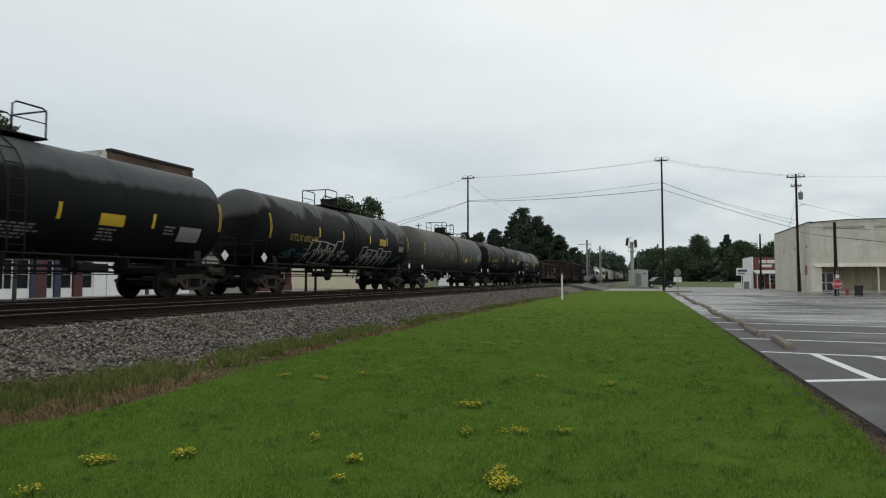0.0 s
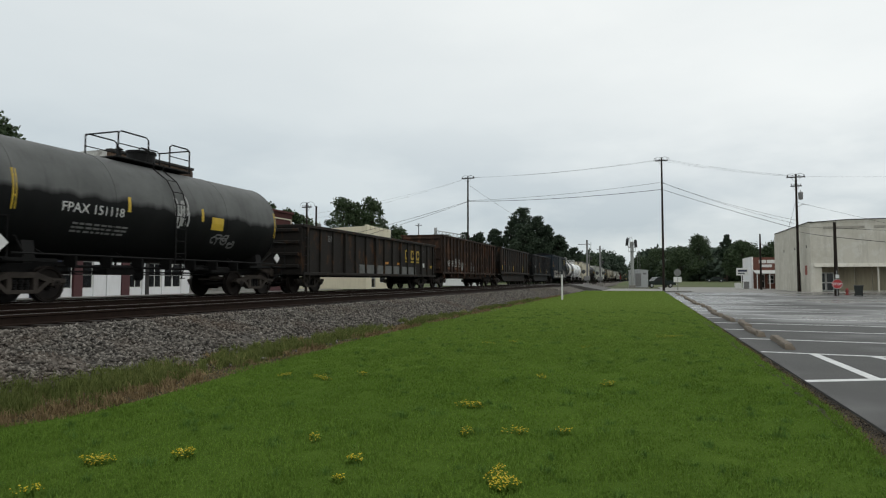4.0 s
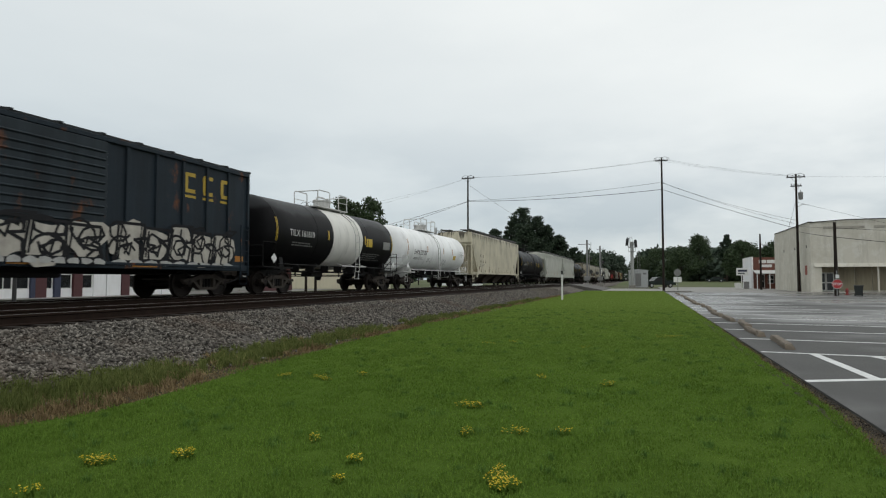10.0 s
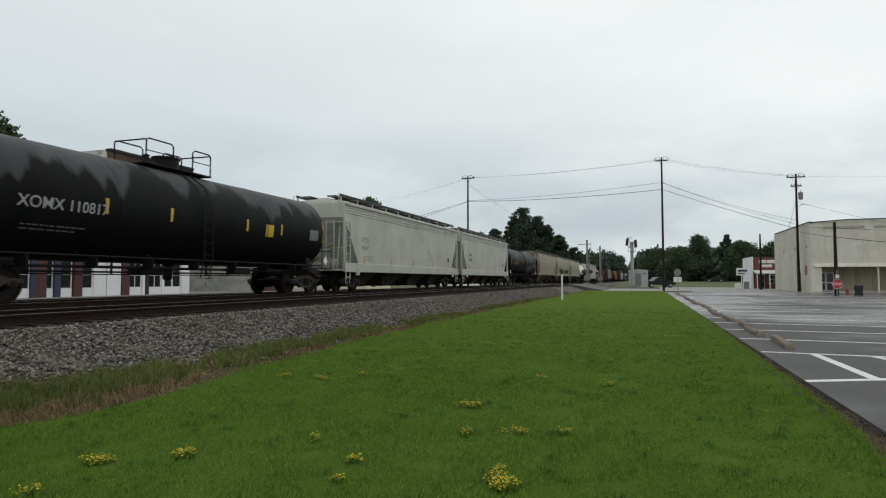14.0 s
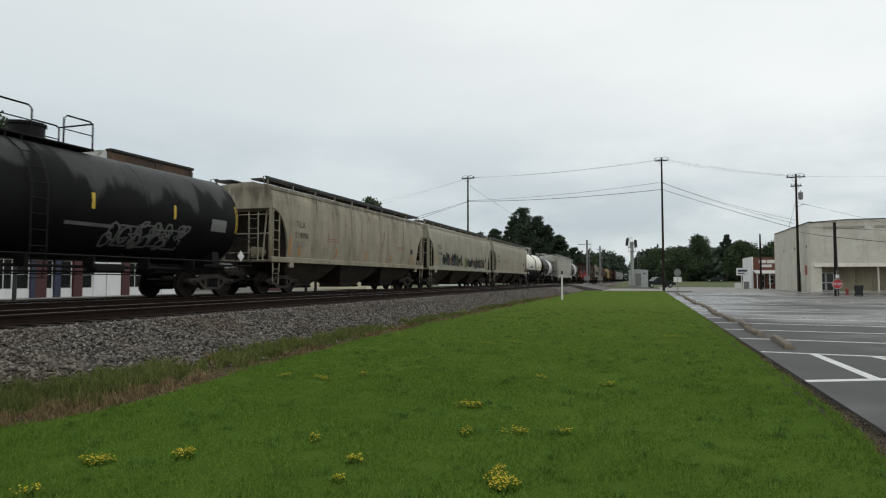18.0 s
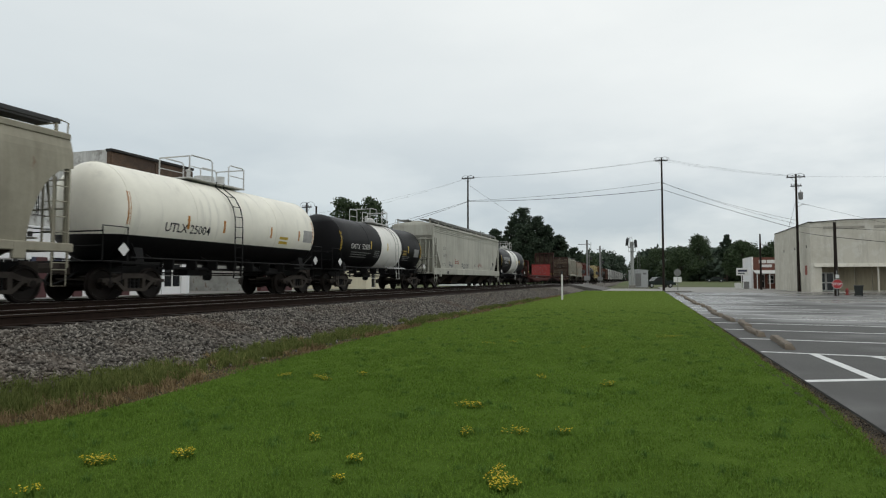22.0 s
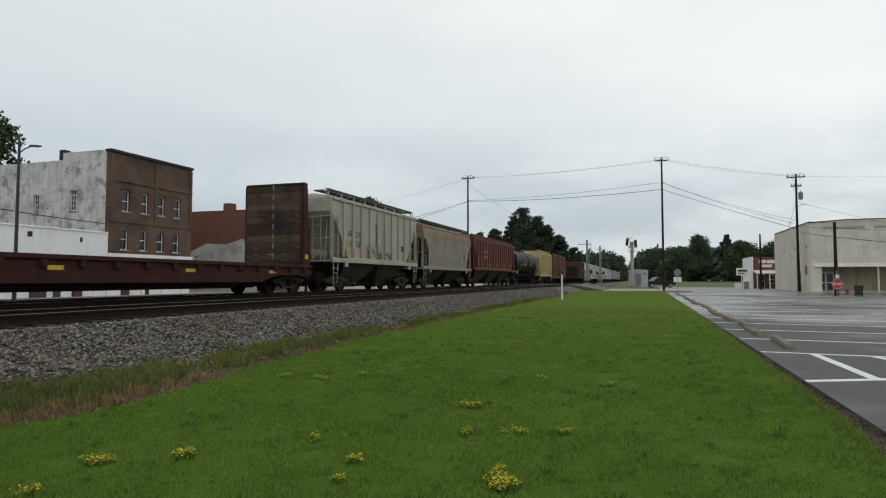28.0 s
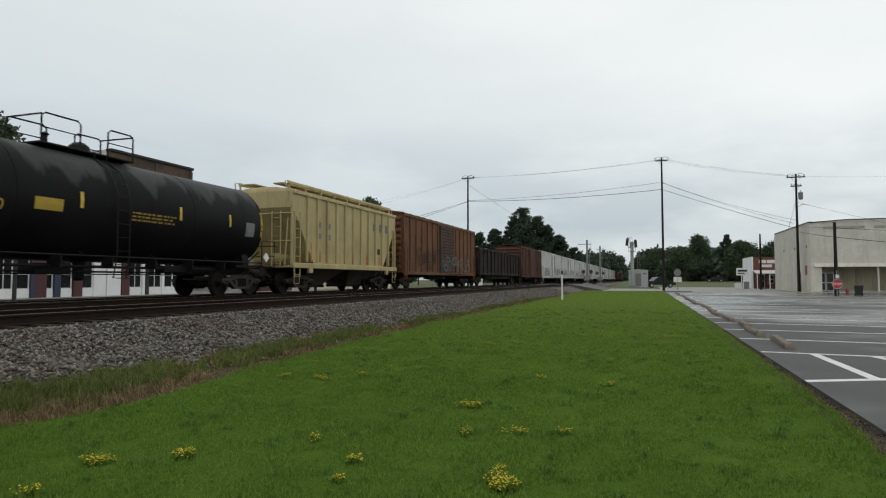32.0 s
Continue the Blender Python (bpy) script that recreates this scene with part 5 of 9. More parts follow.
def gondola_car(car, half, top, floor, paint_name, ribs=12, base=2.1, sloped=False, end_in=0.6, deep=True):
    """An open-topped car: outside ribs, top chord, side sill; sloped=True gives a mill tub with braced inset ends."""
    he = half - end_in
    w = 1.50
    z0 = floor
    if sloped:
        cut = 0.75
        rings = [[(-w + 0.06, -e, z), (w - 0.06, -e, z), (w - 0.06, e, z), (-w + 0.06, e, z)] for z, e in ((z0, he - cut), (top - 0.1, he - 0.06))]
        inner = [[(-w + 0.10, -e + 0.06, z), (w - 0.10, -e + 0.06, z), (w - 0.10, e - 0.06, z), (-w + 0.10, e - 0.06, z)] for (z, e) in ((top - 0.1, he - 0.06), (z0 + 1.0, he - cut * 0.7))]
        body = part("body", Mesh().loft(rings, caps=False).loft(inner, caps=True).add(rings[0], [(3, 2, 1, 0)]), paint_name, car)
        plate = [(-he + 0.22, z0), (he - 0.22, z0), (he, top - 0.1), (-he, top - 0.1)]
        for s in (-1, 1):
            part("side_plate", Mesh().prism(plate, s * (w - 0.06), s * w, "x"), paint_name, body)
        for s in (-1, 1):
            for x in (-1, 1):
                part("end_brace", Mesh().tube([(x * 1.40, s * (he + 0.02), top - 0.15), (x * 0.45, s * (he + 0.15), z0 + 0.05)], 0.09, 4), paint_name, car)
                part("end_post", Mesh().box(x * 0.42 - 0.06, x * 0.42 + 0.06, s * (he - 0.1) - 0.12, s * (he - 0.1) + 0.12, z0 - 0.06, z0 + 1.4, 0.01), paint_name, car)
            part("end_shelf", Mesh().box(-1.3, 1.3, s * (he - 0.05) - 0.14, s * (he - 0.05) + 0.14, z0 + 1.25, z0 + 1.35, 0.02), paint_name, car)
            part("end_handrail", Mesh().tube([(-1.4, s * (he + 0.55), z0), (-1.4, s * (he + 0.55), z0 + 0.95), (-0.3, s * (he + 0.55), z0 + 0.95), (-0.3, s * (he + 0.55), z0)], 0.025, 5), paint_name, car)
            ladder(car, -1.05, s * (he + 0.10), z0, top - 0.9, paint_name, along="x", name="end_ladder")
            lo, hi = sorted((s * (half - 0.7), s * (he - 0.6)))
            part("end_platform", Mesh().box(-1.5, 1.5, lo, hi, z0 - 0.16, z0 - 0.06, 0.01), paint_name, car)
    else:
        o = [(-w, -he), (w, -he), (w, he), (-w, he)]
        i_ = [(-w + 0.08, -he + 0.08), (w - 0.08, -he + 0.08), (w - 0.08, he - 0.08), (-w + 0.08, he - 0.08)]
        rings = [[(x, y, z0) for x, y in o], [(x, y, top - 0.05) for x, y in o], [(x, y, top - 0.05) for x, y in i_], [(x, y, top - 1.4) for x, y in i_]]
        body = part("body", Mesh().loft(rings), paint_name, car)
        for s in (-1, 1):
            for k in range(4):
                z = z0 + 0.35 + (top - z0 - 0.6) * k / 3
                lo, hi = sorted((s * he, s * (he + 0.09)))
                part("end_rib", Mesh().box(-1.4, 1.4, lo, hi, z - 0.08, z + 0.08, 0.03), paint_name, car)
    for s in (-1, 1):
        x0, x1 = sorted((s * 1.48, s * 1.62))
        part("top_chord", Mesh().box(x0, x1, -he, he, top - 0.14, top, 0.02), paint_name, body)
        part("side_sill", Mesh().box(x0, x1, -he + 0.05, he - 0.05, z0 - 0.02 - (0.02 if sloped else 0.02), z0 + (0.16 if sloped else 0.1), 0.02), paint_name, body)
        for i in range(ribs):
            y = -he + 0.35 + (2 * he - 0.7) * i / (ribs - 1)
            big = i % (2 if ribs > 16 else 3) == 0 and not sloped
            ww = 0.085 if big else 0.055
            x0, x1 = sorted((s * 1.49, s * (1.63 if big else 1.59)))
            low = z0 + 0.1 - (0.35 if big and deep else 0)
            part("rib", Mesh().box(x0, x1, y - ww, y + ww, low, top - 0.12, 0.015), paint_name, body)
    part("top_end_chord", Mesh().box(-1.55, 1.55, -he - 0.02, -he + 0.12, top - 0.13, top - 0.002, 0.02).box(-1.55, 1.55, he - 0.12, he + 0.02, top - 0.13, top - 0.002, 0.02), paint_name, body)
    if deep and not sloped:
        part("belly", Mesh().prism([(-half + 3.5, z0), (half - 3.5, z0), (half - 4.6, z0 - 0.38), (-half + 4.6, z0 - 0.38)], -1.2, 1.2, "x"), paint_name, car)
    if sloped:
        part("belly", Mesh().prism([(-half + 3.2, z0), (half - 3.2, z0), (half - 3.4, z0 - 0.55), (half - 4.4, z0 - 0.80), (-half + 4.4, z0 - 0.80), (-half + 3.4, z0 - 0.55)], -1.3, 1.3, "x"), paint_name, car)
    for s in (-1, 1):
        ladder(car, 1.60, s * (he - 0.28), z0 - 0.45, top - 0.2 if not sloped else z0 + 1.3, paint_name)
        stirrup(car, 1.56, s * (he - 0.28), 0.42, z0, paint_name)
    part("brake_pipe", Mesh().tube([(0.8, -half + 3, 0.72), (0.8, half - 3, 0.72)], 0.03, 6), "steel_dark", car)
    add_bogies(car, half, base)
    add_draft_gear(car, half, "steel_dark")
    return lambda z: 1.505


def box_car(car, half, top, floor, paint_name, door_mat, base=2.2, ribs=7, door=(-0.2, 3.0), louvre=True, smooth=False, roof_mat="roof_steel"):
    """A boxcar: ribbed sides, corrugated end, sliding door, ridged roof. smooth=True gives a reefer's flat panels."""
    he = half - 0.62
    w = 1.50
    body = part("body", Mesh().box(-w, w, -he, he, floor, top, 0.02), paint_name, car)
    roof = part("roof", Mesh().prism([(-w - 0.06, top), (w + 0.06, top), (w + 0.06, top + 0.05), (0, top + 0.24), (-w - 0.06, top + 0.05)], -he - 0.05, he + 0.05), roof_mat, car)
    k = int(2 * he / 1.2)
    for i in range(k + 1):
        y = -he + 2 * he * i / k
        part("roof_rib", Mesh().prism([(-w - 0.08, top + 0.03), (w + 0.08, top + 0.03), (w + 0.08, top + 0.08), (0, top + 0.30), (-w - 0.08, top + 0.08)], y - 0.05, y + 0.05), roof_mat, roof)
    for s in (-1, 1):
        x0, x1 = sorted((s * 1.49, s * 1.58))
        part("side_sill", Mesh().box(x0, x1, -he, he, floor - 0.14, floor + 0.06, 0.02), paint_name, body)
        part("eave", Mesh().box(x0, x1, -he, he, top - 0.14, top - 0.004, 0.02), paint_name, body)
        n = ribs * 2 + 1
        for i in range(n + 1):
            y = -he + 0.04 + (2 * he - 0.08) * i / n
            if door[0] - 0.2 < y < door[1] + 0.2:
                continue
            ww = 0.03 if smooth else 0.05
            x2, x3 = sorted((s * 1.495, s * (1.515 if smooth else 1.57)))
            part("rib", Mesh().box(x2, x3, y - ww, y + ww, floor + 0.06, top - 0.14, 0.008), paint_name, body)
        x2, x3 = sorted((s * 1.50, s * 1.62))
        d = part("door", Mesh().box(x2, x3, door[0], door[1], floor + 0.05, top - 0.16, 0.015), door_mat, car)
        if louvre:
            z = floor + 0.22
            while z < top - 0.3:
                xa, xb = sorted((s * 1.61, s * 1.66))
                part("door_ridge", Mesh().prism([(xa if s > 0 else xb, z - 0.05), (xb if s > 0 else xa, z), (xa if s > 0 else xb, z + 0.05)], door[0] + 0.1, door[1] - 0.1), door_mat, d)
                z += 0.21
        else:
            for y in (door[0] + 0.35, door[1] - 0.35):
                part("lock_bar", Mesh().tube([(s * 1.66, y, floor + 0.1), (s * 1.66, y, top - 0.25)], 0.025, 6), "steel_dark", d)
        part("door_track", Mesh().box(x2, x3, door[0] - 0.1, he - 0.6, floor - 0.04, floor + 0.035, 0.01), paint_name, car)
        # corrugated end
        for i in range(9):
            z = floor + 0.3 + (top - floor - 0.6) * i / 8
            part("end_corrugation", Mesh().prism([(s * he, z - 0.15), (s * (he + 0.10), z - 0.05), (s * (he + 0.10), z + 0.05), (s * he, z + 0.15)], -1.36, 1.36, "x"), paint_name, body)
        ladder(car, 1.60, s * (he - 0.28), floor - 0.3, floor + 1.5, paint_name)
        ladder(car, 1.1, s * (he + 0.13), floor - 0.1, floor + 1.5, paint_name, along="x", name="end_ladder")
        stirrup(car, 1.56, s * (he - 0.28), 0.42, floor - 0.1, paint_name)
    part("brake_pipe", Mesh().tube([(0.8, -half + 3, 0.76), (0.8, half - 3, 0.76)], 0.03, 6).box(0.3, 0.8, -1.2, 1.4, 0.62, 0.9, 0.03), "steel_dark", car)
    add_bogies(car, half, base)
    add_draft_gear(car, half, "steel_dark")
    return lambda z: 1.505


def bulkhead_flat(car, half, deck, left_top, right_top, paint_name, planks=True, red_face=False, base=2.3, strips=True):
    """A bulkhead flat car: deep side sills with stake pockets, and a framed bulkhead at each end."""
    he = half - 1.22
    body = part("deck", Mesh().box(-1.45, 1.45, -he, he, deck - 0.12, deck, 0.01), "plank_old", car)
    for s in (-1, 1):
        pts = [(-he, deck + 0.02), (he, deck + 0.02), (he, deck - 0.36), (he - 2.6, deck - 0.40), (he - 3.6, deck - 0.66), (-he + 3.6, deck - 0.66), (-he + 2.6, deck - 0.40), (-he, deck - 0.36)]
        m = Mesh().prism(pts, s * 1.46, s * 1.52, "x")
        x0, x1 = sorted((s * 1.46, s * 1.60))
        m.box(x0, x1, -he, he, deck - 0.07, deck + 0.05, 0.01)
        part("side_sill", m, paint_name, car)
        n = int(2 * he / 1.05)
        for i in range(n):
            y = -he + 0.6 + (2 * he - 1.2) * i / (n - 1)
            x2, x3 = sorted((s * 1.52, s * 1.62))
            part("stake_pocket", Mesh().box(x2, x3, y - 0.08, y + 0.08, deck - 0.26, deck - 0.08, 0.01), paint_name, car)
    for e, top in ((-1, left_top), (1, right_top)):
        frame_m = Mesh()
        for x in (-1.40, 1.40):
            pr = [(e * he, deck), (e * (he - 0.55), deck), (e * (he - 0.55), top - 0.15), (e * (he - 0.48), top), (e * (he - 0.28), top)]
            frame_m.prism(pr, x - 0.07, x + 0.07, "x")
        frame_m.box(-1.47, 1.47, min(e * (he - 0.26), e * (he - 0.54)), max(e * (he - 0.26), e * (he - 0.54)), top - 0.10, top + 0.02, 0.04)
        bh = part("bulkhead", frame_m, paint_name, car, "tall steel end bulkhead")
        for x in (-0.7, 0.0, 0.7):
            brace = Mesh().prism([(e * (he - 0.02), deck), (e * (he - 0.5), deck), (e * (he - 0.5), top - 0.1), (e * (he - 0.3), top - 0.1)], x - 0.05, x + 0.05, "x")
            part("brace", brace, paint_name, bh)
        n = int((top - deck) / 0.27)
        for i in range(n):
            z = deck + (top - deck - 0.1) * i / n
            z2 = deck + (top - deck - 0.1) * (i + 1) / n - 0.012
            ya, yb = sorted((e * (he - 0.62), e * (he - 0.545)))
            part("plank", Mesh().box(-1.34, 1.34, ya, yb, z, z2), "red_primer" if red_face and e > 0 else "plank_old", bh)
        for i in range(int((top - deck) / 0.42)):
            z = deck + 0.35 + i * 0.42
            ya, yb = sorted((e * (he - 0.628), e * (he - 0.62)))
            part("centre_mark", Mesh().box(-0.03, 0.03, ya, yb, z, z + 0.22), "letter_dim", bh)
        part("corner_marker", Mesh().box(1.475, 1.49, e * (he - 0.32) - 0.11, e * (he - 0.32) + 0.11, deck + 0.30, deck + 0.50), "stripe_yellow", bh)
        ladder(car, 1.2, e * (he + 0.03), deck - 0.3, deck + 1.6, paint_name, along="x", name="end_ladder")
        stirrup(car, 1.5, e * (he - 0.3), 0.42, deck - 0.2, paint_name)
    part("centre_sill", Mesh().prism([(-he + 0.6, deck - 0.1), (he - 0.6, deck - 0.1), (he - 3.0, 0.62), (he - 3.8, 0.26), (-he + 3.8, 0.26), (-he + 3.0, 0.62)], -0.42, 0.42, "x"), paint_name, car)
    for y in (-6.27, -2.35, 2.35, 6.85) if strips else ():
        part("reflector", Mesh().box(1.525, 1.535, y - 0.22, y + 0.22, deck - 0.33, deck - 0.22), "stripe_yellow", car)
    add_bogies(car, half, base)
    add_draft_gear(car, half, "steel_dark")
    return lambda z: 1.53
# ---- the train ----
def train_materials():
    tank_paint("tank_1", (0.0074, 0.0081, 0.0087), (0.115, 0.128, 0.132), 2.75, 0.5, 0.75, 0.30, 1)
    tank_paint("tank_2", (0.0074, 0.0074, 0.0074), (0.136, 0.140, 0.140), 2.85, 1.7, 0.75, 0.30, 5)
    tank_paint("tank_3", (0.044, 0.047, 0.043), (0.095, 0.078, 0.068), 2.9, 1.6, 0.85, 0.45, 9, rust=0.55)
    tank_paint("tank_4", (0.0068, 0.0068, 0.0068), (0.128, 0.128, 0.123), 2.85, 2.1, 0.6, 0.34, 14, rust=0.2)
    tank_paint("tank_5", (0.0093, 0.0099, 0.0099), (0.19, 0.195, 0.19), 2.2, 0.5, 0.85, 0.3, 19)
    tank_paint("tank_banded", (0.0070, 0.0070, 0.0077), (0.09, 0.095, 0.10), 2.9, 0.4, 0.45, 0.22, 23, band=(-1.15, 1.95, (0.68, 0.67, 0.63)))
    tank_paint("tank_white", (0.78, 0.79, 0.79), (0.6, 0.61, 0.6), 3.6, 0.6, 0.4, 0.28, 27)
    tank_paint("tank_14", (0.0062, 0.0062, 0.0068), (0.115, 0.122, 0.126), 2.95, 2.1, 0.65, 0.3, 31)
    tank_paint("tank_17", (0.0068, 0.0068, 0.0068), (0.110, 0.113, 0.113), 2.80, 2.4, 0.6, 0.3, 36)
    tank_paint("tank_cream", (0.74, 0.72, 0.63), (0.62, 0.60, 0.52), 3.5, 0.6, 0.4, 0.3, 41, belly=1.86)
    tank_paint("tank_short", (0.0070, 0.0070, 0.0077), (0.09, 0.095, 0.10), 2.9, 0.3, 0.4, 0.22, 44, band=(-0.75, 2.15, (0.72, 0.71, 0.67)))
    tank_paint("tank_24", (0.0070, 0.0070, 0.0077), (0.10, 0.105, 0.11), 2.8, 0.3, 0.5, 0.25, 47, band=(-1.2, 2.25, (0.70, 0.70, 0.66)))
    tank_paint("tank_30", (0.0074, 0.0074, 0.0074), (0.085, 0.088, 0.090), 3.0, 1.8, 0.6, 0.3, 52)
    paint("gon_rust", (0.034, 0.021, 0.015), (0.015, 0.012, 0.010), 0.7, 0.5, 0.7, 1, (0.085, 0.042, 0.024))
    paint("gon_black", (0.024, 0.021, 0.018), (0.014, 0.012, 0.011), 0.6, 0.35, 0.65, 3, (0.075, 0.036, 0.016))
    paint("gon_coal", (0.020, 0.021, 0.021), (0.012, 0.012, 0.012), 0.6, 0.2, 0.6, 5, (0.06, 0.033, 0.02))
    paint("box_blue", (0.020, 0.030, 0.040), (0.014, 0.016, 0.018), 0.5, 0.05, 0.5, 6)
    paint("box_door", (0.030, 0.040, 0.048), (0.014, 0.016, 0.018), 0.5, 0.1, 0.5, 7)
    paint("hop_cream", (0.64, 0.59, 0.45), (0.17, 0.15, 0.105), 0.38, 0.0, 0.55, 8, drips=(4.5, 0.85, 0.9))
    paint("hop_grey", (0.50, 0.51, 0.45), (0.26, 0.25, 0.215), 0.2, 0.0, 0.5, 10)
    paint("hop_stained", (0.36, 0.325, 0.24), (0.13, 0.105, 0.07), 0.7, 0.1, 0.55, 12, drips=(4.1, 0.7, 0.45))
    paint("hop_tan_grey", (0.37, 0.345, 0.265), (0.17, 0.15, 0.11), 0.45, 0.03, 0.55, 14)
    paint("hop_pale", (0.49, 0.485, 0.42), (0.27, 0.25, 0.20), 0.45, 0.0, 0.5, 16)
    paint("hop_ribbed", (0.40, 0.385, 0.32), (0.15, 0.145, 0.12), 0.35, 0.0, 0.5, 18)
    paint("hop_rusty", (0.285, 0.275, 0.225), (0.16, 0.10, 0.06), 0.5, 0.1, 0.6, 20, (0.17, 0.09, 0.045), upper=(3.0, (0.175, 0.105, 0.06), 0.7))
    paint("hop_red", (0.145, 0.044, 0.033), (0.085, 0.046, 0.040), 0.55, 0.0, 0.5, 22)
    paint("hop_tan", (0.50, 0.41, 0.20), (0.20, 0.15, 0.08), 0.35, 0.0, 0.5, 24)
    paint("box_rust", (0.20, 0.085, 0.032), (0.05, 0.03, 0.02), 0.75, 0.7, 0.7, 26, (0.10, 0.045, 0.025))
    paint("box_rust_door", (0.075, 0.070, 0.062), (0.05, 0.03, 0.02), 0.75, 0.5, 0.7, 27)
    paint("box_brown", (0.105, 0.050, 0.036), (0.035, 0.024, 0.02), 0.6, 0.3, 0.65, 28)
    paint("reefer", (0.60, 0.60, 0.58), (0.22, 0.21, 0.2), 0.55, 0.0, 0.5, 30)
    paint("flat_red", (0.048, 0.015, 0.012), (0.03, 0.02, 0.017), 0.7, 0.35, 0.65, 32, (0.06, 0.03, 0.02))
    paint("flat_bright", (0.105, 0.024, 0.020), (0.04, 0.018, 0.016), 0.7, 0.25, 0.65, 39, (0.07, 0.03, 0.02))
    paint("red_primer", (0.36, 0.045, 0.04), (0.12, 0.04, 0.035), 0.3, 0.0, 0.6, 33)
    paint("shaded_grime", (0.032, 0.026, 0.020), (0.022, 0.018, 0.015), 0.9, 0.1, 0.7, 34)
    paint("bay_grime", (0.078, 0.063, 0.048), (0.030, 0.024, 0.019), 0.8, 0.1, 0.7, 36)
    paint("walk_grey", (0.20, 0.205, 0.20), (0.09, 0.09, 0.085), 0.5, 0.0, 0.55, 40)
    paint("walkway", (0.07, 0.07, 0.072), (0.05, 0.05, 0.05), 0.4, 0.05, 0.6, 35)
    paint("roof_steel", (0.035, 0.040, 0.043), (0.02, 0.02, 0.02), 0.4, 0.1, 0.55, 37)
    paint("rail_white", (0.62, 0.62, 0.60), (0.2, 0.2, 0.19), 0.3, 0.0, 0.5, 38)


train_materials()
# coupler planes along the track at the start
COUPLERS = [1.5, 18.9, 36.29, 53.75, 70.78, 84.0, 102.25, 120.15, 138.63, 156.7, 174.45, 188.67, 203.55, 224.35, 242.75, 262.5, 280.55, 298.6, 316.65, 335.0,
            353.05, 365.8, 379.72, 400.25, 414.75, 436.4, 458.35, 470.5, 483.05, 500.9, 517.0, 529.05, 546.3, 565.4, 580.9]
TRAIN = []


def next_car(name, label, category, length=None):
    """The Empty of the next car, and half its length."""
    i = len(TRAIN)
    if length is not None:
        COUPLERS.append(COUPLERS[-1] + length)
    a, b = COUPLERS[i], COUPLERS[i + 1]
    car = thing(name, label, category, pose(TRACK, (a + b) / 2, RAIL), "cars of the passing train")
    TRAIN.append((car, (a + b) / 2))
    return car, (b - a) / 2


def build_train():
    # 1: grey-filmed black tank car
    car, h = next_car("tank_car", "black tank car with dusty grey crown and yellow strips", "tank car")
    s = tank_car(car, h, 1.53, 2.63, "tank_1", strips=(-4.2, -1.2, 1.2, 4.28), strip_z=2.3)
    patch(car, "warning_panel", 2.82, 2.2, 0.8, 0.32, s, "stripe_yellow")
    patch(car, "data_panel", 5.85, 2.0, 0.95, 0.45, s, "panel_grey")
    fine_print(car, -0.4, 1.88, 5, 1.1, s, "letter_dim", 0.045, 0.08)
    fine_print(car, 2.45, 1.92, 4, 0.6, s, "letter_dim", 0.045, 0.09)
    fine_print(car, 4.75, 2.15, 3, 0.5, s, "letter_dim")
    lettering(car, "UTLX 682210", 0.28, -5.1, 2.25, s, "letter_gold")
    # 2: graffiti tank car
    car, h = next_car("tank_car", "black tank car with white outline graffiti along its flank", "tank car")
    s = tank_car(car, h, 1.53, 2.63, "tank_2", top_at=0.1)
    lettering(car, "UTLX 682149", 0.28, -4.7, 2.2, s, "letter_gold")
    outlines(car, -4.3, -1.35, 1.3, 2.3, s, "spray_white", 4, 3, 0.05, 0.2, "white outlined graffiti")
    graffiti(car, -1.05, -0.1, 1.45, 1.95, s, "spray_white", None, 2, 8, 0.045)
    outlines(car, 0.8, 4.6, 1.25, 2.2, s, "spray_white", 6, 5, 0.05, 0.16, "white outlined graffiti")
    graffiti(car, 5.3, 6.1, 1.55, 1.95, s, "spray_blue", None, 2, 6, 0.06)
    graffiti(car, -6.0, -4.4, 1.5, 1.9, s, "spray_blue", None, 3, 16, 0.06)
    patch(car, "warning_panel", 3.4, 2.6, 0.8, 0.36, s, "letter_yellow")
    patch(car, "data_panel", 6.1, 2.35, 0.7, 0.3, s, "letter_dim")
    fine_print(car, 5.9, 2.8, 2, 0.5, s, "letter_dim", 0.03, 0.07)
    # 3: grey weathered tank car
    car, h = next_car("tank_car", "weathered grey tank car with brown rust stains", "tank car")
    s = tank_car(car, h, 1.53, 2.63, "tank_3", top_at=0.45, strip_z=2.3)
    patch(car, "data_frame", 5.06, 1.93, 0.34, 0.24, s, "letter_black")
    patch(car, "warning_panel", 2.76, 2.12, 0.85, 0.28, s, "stripe_yellow")
    patch(car, "data_panel", h - 2.4, 2.45, 0.8, 0.5, s, "panel_grey")
    lettering(car, "UTLX", 0.28, -4.4, 2.25, s, "letter_grey")
    # 4
    car, h = next_car("tank_car", "black tank car with pale streaks and yellow lettering", "tank car")
    s = tank_car(car, h, 1.53, 2.63, "tank_4")
    lettering(car, "UTLX 682210", 0.30, -4.64, 2.27, s, "letter_yellow")
    fine_print(car, -5.0, 2.0, 3, 1.5, s, "letter_gold", 0.035)
    graffiti(car, -3.2, -2.4, 1.65, 2.1, s, "spray_faint", None, 3, 12, 0.06)
    patch(car, "warning_panel", 3.31, 2.6, 0.7, 0.36, s, "letter_yellow")
    patch(car, "data_panel", 6.35, 2.45, 0.75, 0.4, s, "letter_dim")
    # 5: short tank car
    car, h = next_car("tank_car", "short black tank car with white lettering and a graffiti tag", "tank car")
    s = tank_car(car, h, 1.53, 2.63, "tank_5", dome="flat", base=2.0, crash=0.85, strips=(-1.9, 1.1))
